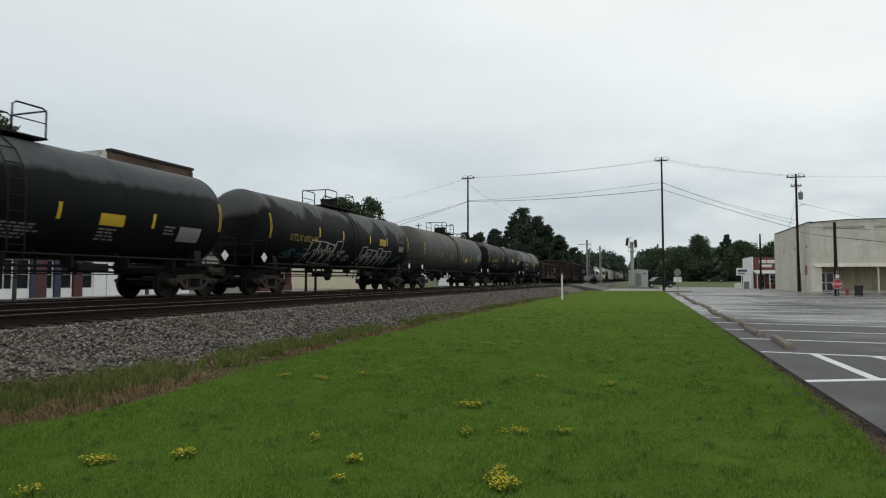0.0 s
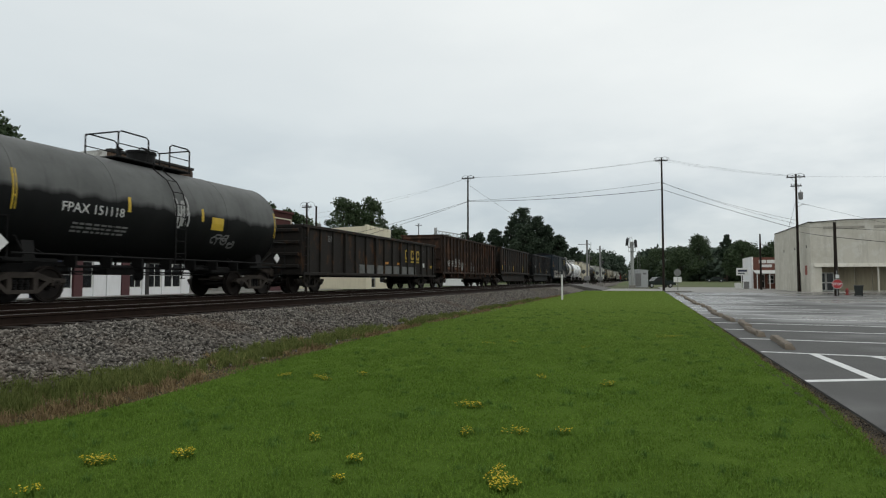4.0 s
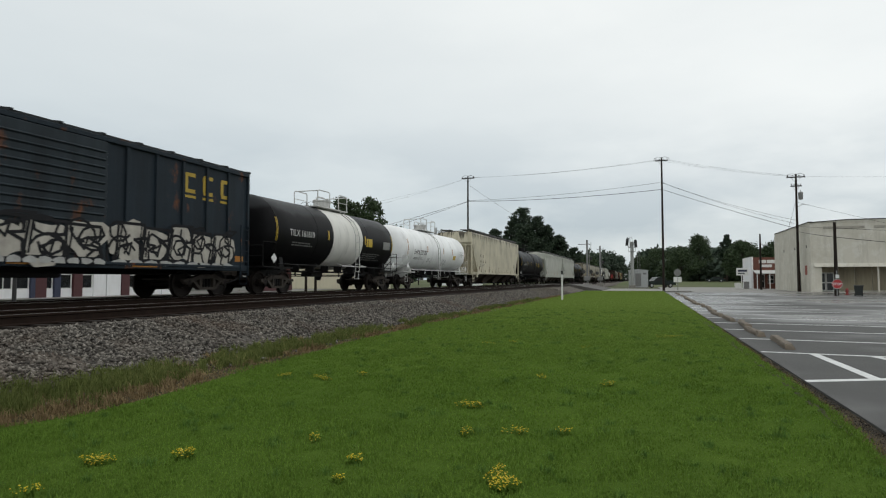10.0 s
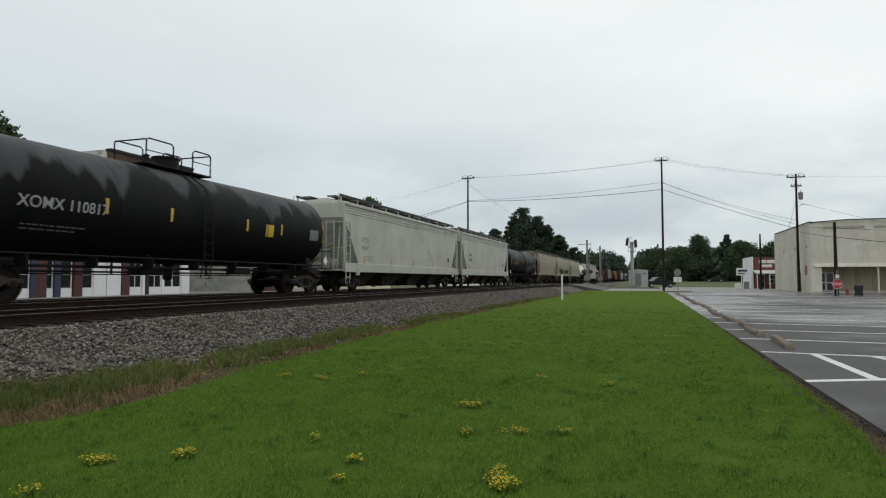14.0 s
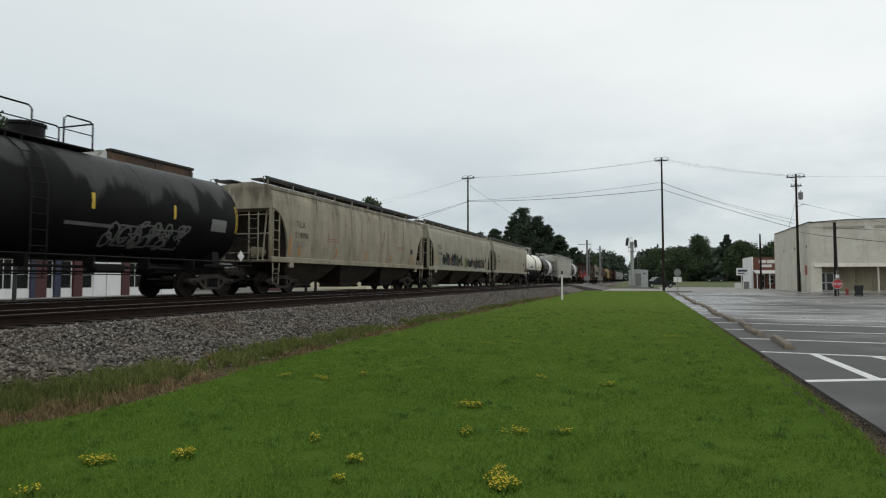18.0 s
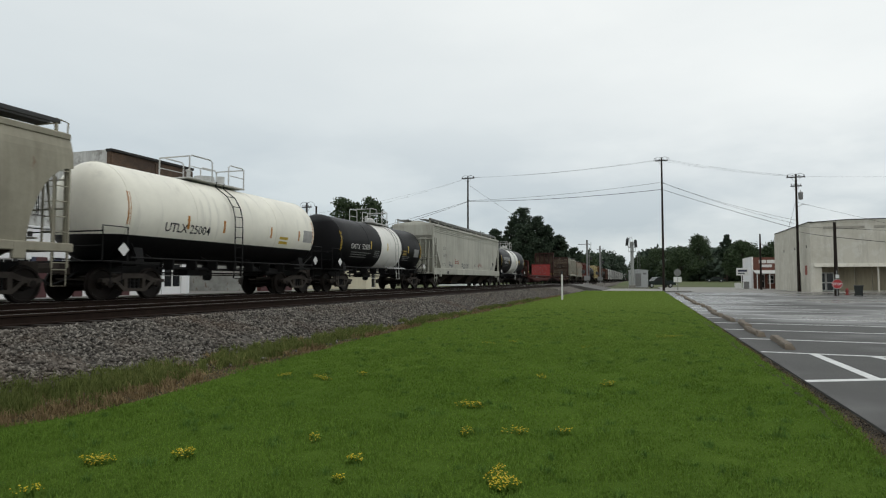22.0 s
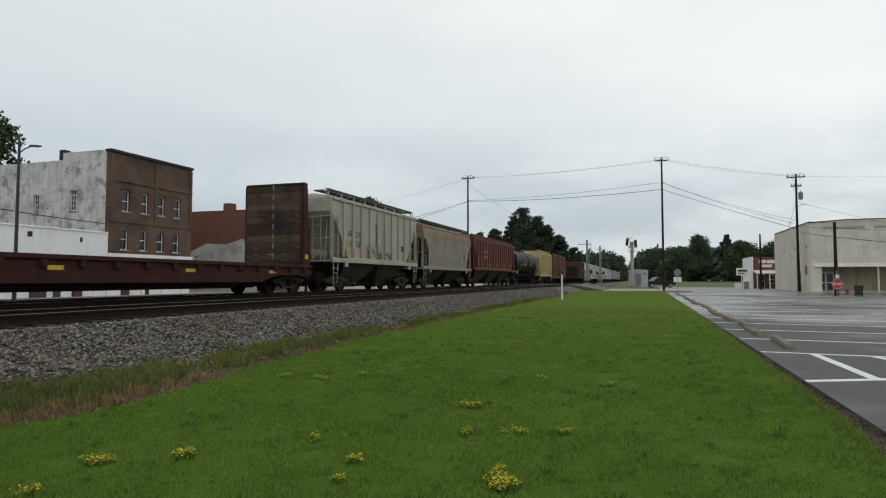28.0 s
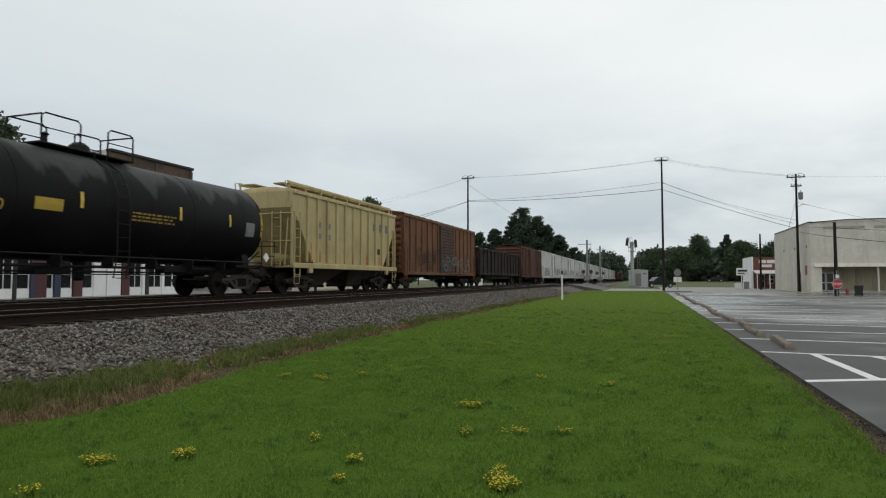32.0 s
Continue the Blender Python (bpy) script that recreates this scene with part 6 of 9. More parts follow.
    lettering(car, "FPAX 151118", 0.25, -3.03, 2.3, s, "letter_white")
    fine_print(car, -3.6, 2.0, 3, 2.0, s, "letter_dim")
    graffiti(car, -0.2, 0.5, 2.2, 3.3, s, "spray_white", None, 3, 21, 0.06)
    graffiti(car, 1.6, 3.0, 1.7, 2.1, s, "letter_dim", None, 3, 22, 0.05)
    patch(car, "warning_panel", 1.85, 2.45, 0.6, 0.42, s, "stripe_yellow")
    # 6: gondola with yellow lettering plates
    car, h = next_car("gondola_car", "black ribbed gondola with faded yellow letters and whitewashed lower side", "gondola")
    s = gondola_car(car, h, 2.93, 0.80, "gon_black", 15, deep=False)
    for y in (3.44, 4.37, 5.31):
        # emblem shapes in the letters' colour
        m = Mesh()
        for a, b, c, d in ((-0.3, 0.3, 0.48, 0.62), (-0.36, -0.2, -0.02, 0.5), (-0.3, 0.3, -0.1, 0.05), (-0.34, 0.34, -0.32, -0.2), (0.2, 0.34, 0.3, 0.5), (0.2, 0.34, 0.0, 0.16)):
            m.box(1.506, 1.512, y + a * 0.72, y + b * 0.72, 1.88 + c * 0.8, 1.88 + d * 0.8)
        part("emblem", m, "letter_yellow", car, "faded yellow emblem")
    for y in (0.4, 2.2):
        patch(car, "reflector", y, 1.5, 0.5, 0.12, s, "stripe_orange")
    patch(car, "whitewash", 1.0, 1.12, 8.0, 0.46, s, "whitewash")
    patch(car, "data_panel", 6.37, 1.5, 0.36, 0.26, s, "letter_white")
    fine_print(car, 5.7, 2.45, 2, 0.7, s, "letter_dim")
    patch(car, "marker", 7.85, 1.42, 0.36, 0.16, s, "letter_yellow")
    lettering(car, "BN", 0.3, -6.0, 2.3, s, "letter_dim")
    # 7: tall gondola with orange lettering
    car, h = next_car("gondola_car", "tall rusty brown gondola with ghosted orange letters", "gondola")
    s = gondola_car(car, h, 3.80, 1.05, "gon_rust", 19, end_in=0.95)
    lettering(car, "CV", 0.30, -6.28, 2.5, s, "faded_orange")
    lettering(car, "TX", 0.30, -5.43, 2.5, s, "faded_orange")
    lettering(car, "34", 0.28, -6.3, 2.05, s, "faded_orange")
    for y, ch in zip((-2.13, -1.23, -0.34, 0.54, 1.42, 2.3, 3.2, 4.05), "Rsultran"):
        lettering(car, ch, 0.5, y, 2.4, s, "faded_orange")
    for y0, y1, z0, z1, k in ((-6.55, -6.0, 1.6, 1.95, 2), (-5.8, -5.2, 1.6, 1.95, 2), (-4.8, -3.5, 1.6, 2.1, 4), (-3.1, -2.15, 1.35, 1.85, 3)):
        outlines(car, y0, y1, z0, z1, s, "spray_white", k, int(50 + y0 * 3), 0.05, 0.2)
    for y0, y1 in ((-0.6, -0.2), (0.3, 0.8), (3.3, 3.7), (4.4, 4.8)):
        graffiti(car, y0, y1, 1.3, 1.95, s, "spray_faint", None, 1, int(50 + y0 * 3), 0.05)
    for y in (-4.6, -6.3):
        patch(car, "rust_scrape", y, 1.42, 0.8, 0.16, s, "faded_orange")
    patch(car, "rust_panel", 7.4, 2.5, 1.1, 1.7, s, "rust_panel", "bare rust-orange end panel")
    # 8 and 9: mill tubs
    for i in range(2):
        car, h = next_car("gondola_car", ("black gondola with braced upright ends and a rusty orange panel", "dark grey gondola with braced upright ends and white letters")[i], "gondola")
        s = gondola_car(car, h, 3.86, 1.22, ("gon_black", "gon_coal")[i], 15, sloped=True, end_in=1.42)
        if i == 0:
            patch(car, "faded_panel", -6.28, 2.62, 0.55, 1.95, s, "orange_stain", "rusty orange lettered panel")
            graffiti(car, -3.3, -2.5, 1.6, 2.0, s, "spray_faint", None, 2, 77, 0.06)
            fine_print(car, -5.7, 2.3, 2, 0.5, s, "letter_orange", 0.1, 0.2)
        else:
            lettering(car, "CV", 0.27, -6.3, 2.17, s, "letter_white")
            lettering(car, "TX", 0.27, -5.52, 2.17, s, "letter_white")
            fine_print(car, -2.7, 2.7, 3, 0.8, s, "letter_orange", 0.12, 0.3)
            patch(car, "faded_panel", 6.5, 2.5, 0.4, 1.9, s, "orange_stain", "rusty orange lettered panel")
            patch(car, "data_panel", 4.8, 1.75, 0.5, 0.36, s, "letter_dim")
        for y in (-6.7, -3.95, -1.3, 1.4, 4.05, 6.65):
            patch(car, "reflector", y, 1.8, 0.1, 0.55, s, "stripe_yellow")
    # 10: dark blue boxcar with puffy graffiti
    car, h = next_car("box_car", "dark blue boxcar covered low down in cream graffiti", "boxcar")
    s = box_car(car, h, 4.42, 1.02, "box_blue", "box_door", door=(-1.6, 2.0))
    for y, wide in ((5.26, 0.5), (6.1, 0.5), (6.98, 0.5)):
        m = Mesh()
        for a, b, c, d in ((-0.25, 0.25, 0.25, 0.4), (-0.28, -0.12, -0.25, 0.3), (-0.25, 0.25, -0.4, -0.25), (-0.28, 0.28, -0.6, -0.5)):
            m.box(1.507, 1.513, y + a * 0.9, y + b * 0.9, 3.66 + c * 0.8, 3.66 + d * 0.8)
        part("emblem", m, "letter_yellow", car, "yellow emblem")
    for y in (-7.05, -6.65, -6.2, -5.8):
        patch(car, "mark_bar", y, 2.7, 0.26, 0.3, s, "letter_gold")
        patch(car, "mark_bar", y, 2.05, 0.24, 0.3, s, "letter_gold")
    for y0, y1, z1, k, seed, x in ((-6.6, -1.8, 2.2, 5, 31, 1.575), (-1.5, 1.95, 2.15, 3, 32, 1.665), (2.2, 7.35, 2.25, 5, 33, 1.575)):
        graffiti(car, y0, y1, 1.0, z1, lambda z, x=x: x, "spray_black", "spray_cream", k, seed, 0.07, "cream graffiti with dark outlines")
        outlines(car, y0 + 0.1, y1 - 0.2, 1.1, z1 - 0.1, lambda z, x=x: x + 0.004, "spray_black", k, seed + 40, 0.08, 0.1)
        fine = Mesh()
        for i in range(9):
            blob(fine, y0 + (y1 - y0) * (i + 0.5) / 9, 1.05, (y1 - y0) / 10, 0.16, lambda z, x=x: x, 0.016, random.Random(seed + i), 8)
        tagged(part("drip_paint", fine, "spray_white", car, "pale paint dabs along the sill"), kind="stuff")
    patch(car, "marker", -7.55, 1.35, 0.5, 0.2, s, "stripe_orange")
    patch(car, "marker", 7.79, 1.31, 0.45, 0.2, s, "stripe_orange")
    for y in (-4.2, -0.2, 3.4):
        patch(car, "marker", y, 1.0, 0.9, 0.13, lambda z: 1.585, "stripe_orange")
    # 11: banded tank car
    car, h = next_car("tank_car", "black tank car with a wide white middle band", "tank car")
    s = tank_car(car, h, 1.47, 2.55, "tank_banded", handrail_mat="rail_white", dome_mat="rail_white", dome="flat", base=2.0, crash=0.8, ladder_at=1.15, top_at=0.3, strips=(-1.6, 2.25), short_rail=True)
    lettering(car, "TILX 161619", 0.27, -3.86, 2.4, s, "letter_white")
    fine_print(car, -4.6, 2.1, 2, 1.8, s, "letter_dim")
    patch(car, "warning_panel", 2.76, 2.5, 0.7, 0.42, s, "stripe_yellow")
    patch(car, "data_panel", 5.0, 2.45, 0.9, 0.42, s, "panel_grey")
    fine_print(car, 2.2, 1.9, 4, 2.4, s, "letter_dim")
    # 12: white tank car
    car, h = next_car("tank_car", "glossy white tank car with black lettering and white rails", "tank car")
    s = tank_car(car, h, 1.43, 2.56, "tank_white", rail_mat="rail_white", handrail_mat="rail_white", stripes="stripe_orange", dome="flat", base=2.0, crash=0.8, ladder_at=-0.45, top_at=-0.3, strips=(-2.6, 0.8, 2.93))
    lettering(car, "SHPX 207297", 0.30, -3.87, 2.2, s, "letter_black")
    fine_print(car, -4.9, 1.98, 2, 1.6, s, "letter_grey", 0.035, 0.08)
    fine_print(car, -2.4, 2.0, 4, 0.9, s, "letter_grey", 0.025, 0.07)
    fine_print(car, 0.75, 2.0, 6, 1.0, s, "letter_grey", 0.025, 0.075)
    fine_print(car, 4.8, 2.7, 6, 0.9, s, "letter_grey", 0.02, 0.07)
    patch(car, "warning_panel", 3.48, 2.22, 0.6, 0.3, s, "stripe_yellow")
    # 13: cream covered hopper
    car, h = next_car("covered_hopper", "cream covered hopper with dark runs of grime under its roof edge", "hopper car")
    s = hopper_car(car, h, 4.48, 1.15, "hop_cream", "gusset", 4, 13, cut=1.9, roof=0.14, stripes="rust_panel")
    for y, z, tx in ((-6.87, 2.55, "EC"), (-6.03, 2.53, "UX"), (-6.86, 2.05, "84"), (-6.03, 2.04, "63"), (-5.19, 2.03, "45")):
        lettering(car, tx, 0.27, y, z, s, "letter_black")
    fine_print(car, -7.2, 1.9, 3, 0.4, s, "letter_grey", 0.04)
    fine_print(car, -6.4, 1.9, 2, 1.2, s, "letter_grey", 0.04)
    # 14
    car, h = next_car("tank_car", "long black tank car with ragged pale film and white lettering", "tank car")
    s = tank_car(car, h, 1.55, 2.63, "tank_14", top_at=-0.2, strips=(-3.93, -1.55, 2.2, 4.4), strip_z=2.55)
    lettering(car, "XOMX 110817", 0.29, -5.15, 2.3, s, "letter_pale")
    fine_print(car, -6.2, 1.88, 2, 1.8, s, "letter_grey", 0.03)
    patch(car, "warning_panel", 3.6, 2.45, 0.5, 0.46, s, "stripe_yellow")
    patch(car, "data_panel", h - 2.3, 2.5, 0.7, 0.45, s, "letter_dim")
    # 15, 16: pale grey hoppers
    for i in range(2):
        car, h = next_car("covered_hopper", "clean pale grey covered hopper with a tall roof walk", "hopper car")
        s = hopper_car(car, h, 4.30, 1.15, "hop_grey", "gusset", 4, 12, cut=1.7, frame_mat="hop_grey", ridges=True)
        lettering(car, ("UTCX", "DAKX")[i], 0.24, (-7.0, -5.85)[i], 2.5, s, "letter_grey" if i == 0 else "letter_black")
        lettering(car, ("48647", "289869")[i], 0.24, (-6.95, -5.8)[i], 2.1, s, "letter_grey" if i == 0 else "letter_black")
        fine_print(car, -6.9, 1.75, 3, 0.9, s, "letter_grey", 0.04)
        fine_print(car, 3.0, 2.2, 5, 0.7, s, "letter_grey", 0.03)
    # 17
    car, h = next_car("tank_car", "black tank car with ragged pale film and grey graffiti", "tank car")
    s = tank_car(car, h, 1.53, 2.63, "tank_17", top_at=0.85, strips=(-4.1, -1.4, 1.59, 4.53), strip_z=2.65)
    lettering(car, "UTLX 682508", 0.28, -5.3, 2.33, s, "letter_gold")
    graffiti(car, 2.2, 5.2, 1.5, 2.25, s, "spray_faint", None, 6, 41, 0.06)
    outlines(car, 2.5, 5.0, 1.55, 2.1, s, "spray_faint", 4, 47, 0.05)
    patch(car, "graffiti_line", 1.6, 2.03, 1.5, 0.09, s, "spray_faint")
    patch(car, "data_panel", 6.6, 2.4, 0.75, 0.4, s, "letter_dim")
    # 18..20: round-sided hoppers
    for i, (mat, mark, number, label) in enumerate((
            ("hop_stained", "TILX", "519096", "dirty beige round-sided covered hopper with red stencils"),
            ("hop_tan_grey", "TILX", "518940", "beige round-sided covered hopper with black and green graffiti"),
            ("hop_tan_grey", "RGCX", "519324", "beige-grey round-sided covered hopper"))):
        car, h = next_car("covered_hopper", label, "hopper car")
        s = hopper_car(car, h, 4.20, 1.42, mat, "round", 3, cut=1.5, roof=0.2)
        lettering(car, mark, 0.25, -6.38, 2.75, s, "letter_black")
        lettering(car, number, 0.25, -6.3, 2.3, s, "letter_black")
        fine_print(car, -6.9, 2.1, 3, 0.9, s, "letter_grey", 0.04)
        if i != 1:
            fine_print(car, -4.2, 2.4, 2, 1.1, s, "letter_red", 0.05, 0.12)
            fine_print(car, 4.1, 2.42, 2, 1.1, s, "letter_red", 0.05, 0.12)
        if i == 1:
            for yc, wd, zc2, hh in ((-5.1, 1.3, 1.95, 0.85), (-2.5, 2.0, 2.0, 0.8), (0.35, 1.0, 1.9, 0.9), (4.6, 1.6, 1.95, 0.75)):
                mm = Mesh()
                blob(mm, yc, zc2, wd, hh, s, 0.005, random.Random(int(yc * 10)))
                part("graffiti_fill", mm, "spray_green", car, "olive green spray fill")
            spikes(car, -5.5, -0.9, 1.45, 2.65, s, "spray_black", 7, 43, "jagged black graffiti", (0.13, 0.24))
            spikes(car, 0.9, 6.0, 1.45, 2.55, s, "spray_black", 7, 44, "jagged black graffiti", (0.13, 0.24))
            for y0, y1, k, seed in ((-5.3, -1.0, 5, 48), (1.0, 5.8, 6, 49)):
                spikes(car, y0, y1, 1.5, 2.3, lambda z: s(z) + 0.02, "spray_faint", k, seed, "grey highlight strokes", (0.05, 0.10), 3)
            graffiti(car, -5.6, 6.2, 1.42, 1.62, lambda z: s(z) + 0.02, "spray_white", None, 16, 45, 0.05)
            dabs = Mesh()
            for y, z in ((-3.95, 2.0), (-1.3, 1.85), (2.2, 1.9), (5.0, 1.85)):
                ribbon(dabs, [(y, z - 0.2), (y + 0.08, z + 0.05), (y + 0.04, z + 0.25)], 0.11, lambda q: s(q) + 0.03, 0.012)
            tagged(part("graffiti", dabs, "stripe_orange", car, "small orange spray marks"), kind="stuff")
    # 21: cream-white short tank car with black underside
    car, h = next_car("tank_car", "cream-white tank car with black lower half", "tank car")
    s = tank_car(car, h, 1.45, 2.56, "tank_cream", handrail_mat="steel_dark", stripes="stripe_orange", dome="twin", dome_mat="rail_white", base=1.95, crash=0.8, ladder_at=-0.26, top_at=-0.25, strips=(-2.65, -0.9, 1.9, 3.9), strip_z=2.4)
    lettering(car, "UTLX 25004", 0.28, -2.62, 2.06, s, "letter_black")
    patch(car, "warning_panel", 2.8, 2.15, 0.6, 0.28, s, "stripe_yellow")
    patch(car, "data_panel", 4.6, 2.42, 0.7, 0.5, s, "letter_pale")
    # 22: small banded tank car
    car, h = next_car("tank_car", "small glossy black tank car with a white middle band and dome", "tank car")
    s = tank_car(car, h, 1.36, 2.42, "tank_short", handrail_mat="rail_white", dome="round", dome_mat="rail_white", base=2.0, crash=0.95, ladder_at=1.26, top_at=0.45, top_long=0.8, strips=(-2.1, 0.11, 3.3), strip_z=2.42, short_rail=True)
    lettering(car, "GATX", 0.27, -3.94, 2.14, s, "letter_white")
    lettering(car, "52833", 0.27, -2.73, 2.16, s, "letter_white")
    fine_print(car, -4.3, 1.95, 3, 2.2, s, "letter_dim", 0.045, 0.11)
    fine_print(car, -1.6, 2.1, 4, 0.7, s, "letter_dim")
    patch(car, "warning_panel", 2.72, 2.2, 0.6, 0.28, s, "letter_gold")
    fine_print(car, 2.4, 1.95, 3, 1.2, s, "letter_dim")
    patch(car, "data_panel", 4.7, 2.25, 0.8, 0.5, s, "panel_grey")
    # 23: pale hopper with small tags
    car, h = next_car("covered_hopper", "pale grey covered hopper with small red and blue tags", "hopper car")
    s = hopper_car(car, h, 4.36, 1.15, "hop_pale", "gusset", 4, 12, cut=1.8, frame_mat="hop_pale", walk_mat="walk_grey", ridges=True, stripes=None)
    patch(car, "maker_plate", -6.7, 1.11, 0.36, 0.2, lambda z: 1.61, "letter_black")
    lettering(car, "CEFX", 0.22, -7.23, 2.72, s, "letter_grey")
    lettering(car, "51505", 0.23, -7.17, 2.22, s, "letter_grey")
    fine_print(car, -7.8, 1.7, 2, 0.9, s, "letter_grey", 0.04)
    graffiti(car, -6.4, -5.3, 1.5, 1.9, s, "spray_slate", None, 3, 61, 0.035)
    lettering(car, "Brok", 0.40, -4.2, 1.76, s, "letter_red", "graffiti")
    graffiti(car, -3.05, -1.1, 1.45, 1.85, s, "spray_slate", None, 5, 63, 0.035)
    graffiti(car, 0.7, 1.1, 1.6, 1.85, s, "spray_slate", None, 1, 65, 0.035)
    graffiti(car, 1.9, 3.4, 1.65, 1.95, s, "spray_pink", None, 4, 64, 0.035)
    graffiti(car, 6.5, 7.3, 1.5, 1.8, s, "spray_slate", None, 3, 66, 0.03)
    # 24: banded tank car with bold brand bars
    car, h = next_car("tank_car", "black tank car with white middle band and pale lettering bars", "tank car")
    s = tank_car(car, h, 1.45, 2.54, "tank_24", handrail_mat="rail_white", dome="twin", dome_mat="rail_white", base=2.0, crash=0.8, ladder_at=0.3, top_at=1.0, strips=(-2.45, 1.55, 3.2), strip_z=2.5, short_rail=True)
    for i in range(6):
        patch(car, "brand_bar", -4.75 + 0.5 * i, 2.76, 0.40, 0.36, s, "panel_grey", "pale grey brand bar")
    lettering(car, "PROX 42612", 0.26, -3.64, 2.24, s, "letter_white")
    fine_print(car, -4.8, 2.05, 2, 1.8, s, "letter_dim")
    patch(car, "warning_panel", 2.75, 2.62, 0.62, 0.28, s, "letter_gold")
    patch(car, "data_panel", h - 1.9, 2.45, 0.7, 0.35, s, "letter_dim")
    # 25, 26: bulkhead flats
    car, h = next_car("bulkhead_flat_car", "red empty flat car with low framed bulkheads", "flat car")
    s = bulkhead_flat(car, h, 1.15, 2.92, 3.0, "flat_bright", red_face=True, strips=False)
    for i, w in enumerate((0.26, 0.22, 0.24, 0.0, 0.2, 0.2, 0.2, 0.2)):
        if w:
            patch(car, "mark_bar", -4.6 + 0.32 * i, 0.92, w, 0.2, s, "letter_dim")
    m = Mesh()
    for yc, zc2, ra, rb in ((-0.5, 2.1, 0.42, 0.5), (-0.5, 2.1, 0.14, 0.16), (0.55, 2.1, 0.3, 0.62), (-1.15, 2.0, 0.12, 0.5)):
        m.tube([(yc + ra * math.cos(k * 0.52), h - 1.22 - 0.63, zc2 + rb * math.sin(k * 0.52)) for k in range(12)], 0.025, 4)
    part("graffiti", m, "spray_pink", car, "pale sprayed loops")
    car, h = next_car("bulkhead_flat_car", "dark red empty flat car with tall weathered plank bulkheads", "flat car")
    bulkhead_flat(car, h, 1.15, 4.80, 4.72, "flat_red")
    # 27: short ribbed hopper
    car, h = next_car("covered_hopper", "short pale grey ribbed two-bay hopper with a black tag", "hopper car")
    s = hopper_car(car, h, 4.40, 1.55, "hop_ribbed", "ribbed", 2, 10, cut=1.75, base=1.95)
    w2 = lambda z: 1.515
    for y, z, tx in ((-3.64, 2.67, "AR"), (-2.75, 2.67, "UX"), (-3.64, 2.2, "10"), (-2.74, 2.2, "128")):
        lettering(car, tx, 0.32, y, z, w2, "letter_black")
    graffiti(car, -2.05, 0.05, 1.7, 2.35, lambda z: 1.60, "spray_black", None, 5, 71, 0.035)
    graffiti(car, 0.6, 1.3, 1.75, 2.05, lambda z: 1.60, "spray_black", None, 2, 72, 0.05)
    for y in (-0.58, 0.68):
        patch(car, "dark_run", y, 2.95, 0.09, 1.2, w2, "letter_black")
    # 28: rusty round hopper
    car, h = next_car("covered_hopper", "short grey round-sided hopper stained with orange rust", "hopper car")
    s = hopper_car(car, h, 4.15, 1.42, "hop_rusty", "round", 2, cut=1.5, base=1.95, roof=0.2)
    lettering(car, "249", 0.26, -3.6, 2.0, s, "letter_grey")
    patch(car, "faded_panel", 3.6, 2.85, 0.9, 0.75, s, "panel_slate", "dull slate painted-out panel")
    for i, y in enumerate((1.3, 1.6, 1.85, 2.15, 2.4, 2.65)):
        patch(car, "washed_run", y, 2.95 - 0.08 * (i % 3), 0.14, 0.9 + 0.15 * (i % 2), s, "panel_wash", "pale washed run")
    # 29: red hopper
    car, h = next_car("covered_hopper", "dark red ribbed covered hopper with white letters", "hopper car")
    s = hopper_car(car, h, 4.14, 1.58, "hop_red", "ribbed", 3, 16, cut=1.6, frame_mat="hop_red", walk_mat="hop_red", stripes="stripe_yellow", roof=0.13)
    for y, z, tx in ((-4.57, 2.98, "IT"), (-3.78, 2.98, "FX"), (-4.57, 2.52, "466"), (-3.78, 2.52, "464")):
        lettering(car, tx, 0.21, y, z, w2, "letter_white")
    fine_print(car, -5.8, 2.0, 3, 0.5, w2, "letter_dim", 0.04)
    fine_print(car, 1.0, 1.75, 1, 1.8, w2, "letter_dim", 0.04)
    # 30
    car, h = next_car("tank_car", "black tank car with yellow lettering and dull pale film", "tank car")
    s = tank_car(car, h, 1.50, 2.58, "tank_30", dome="round", base=2.1, top_at=-0.25, strips=(-1.24, 2.3, 4.7))
    lettering(car, "ACFX 76980", 0.27, -4.25, 2.16, s, "letter_yellow")
    fine_print(car, -5.4, 1.85, 3, 1.9, s, "letter_gold", 0.03)
    patch(car, "warning_panel", -2.15, 2.42, 0.75, 0.3, s, "letter_yellow")
    fine_print(car, 0.4, 2.45, 3, 1.9, s, "letter_gold", 0.05)
    patch(car, "data_panel", h - 2.2, 2.4, 0.5, 0.5, s, "letter_dim")
    # 31: tan ribbed hopper
    car, h = next_car("covered_hopper", "tan yellow ribbed two-bay covered hopper", "hopper car")
    s = hopper_car(car, h, 4.24, 1.22, "hop_tan", "ribbed", 2, 11, cut=1.75, base=1.95, frame_mat="hop_tan", walk_mat="hop_tan")
    for y in (2.6, 3.42, 4.2):
        patch(car, "emblem", y, 3.35, 0.5, 0.42, w2, "letter_grey", "grey emblem")
    for y in (-3.3, -2.45):
        patch(car, "mark_bar", y, 3.0, 0.4, 0.25, w2, "letter_grey")
        patch(car, "mark_bar", y, 2.5, 0.4, 0.25, w2, "letter_grey")
    # 32: rusty orange boxcar
    car, h = next_car("box_car", "rust-orange boxcar with a grey door and pale graffiti", "boxcar")
    s = box_car(car, h, 4.55, 1.02, "box_rust", "box_rust_door", door=(-1.2, 1.9), roof_mat="box_rust")
    graffiti(car, -1.0, 5.7, 1.2, 2.3, lambda z: 1.665, "spray_faint", None, 6, 81, 0.1)
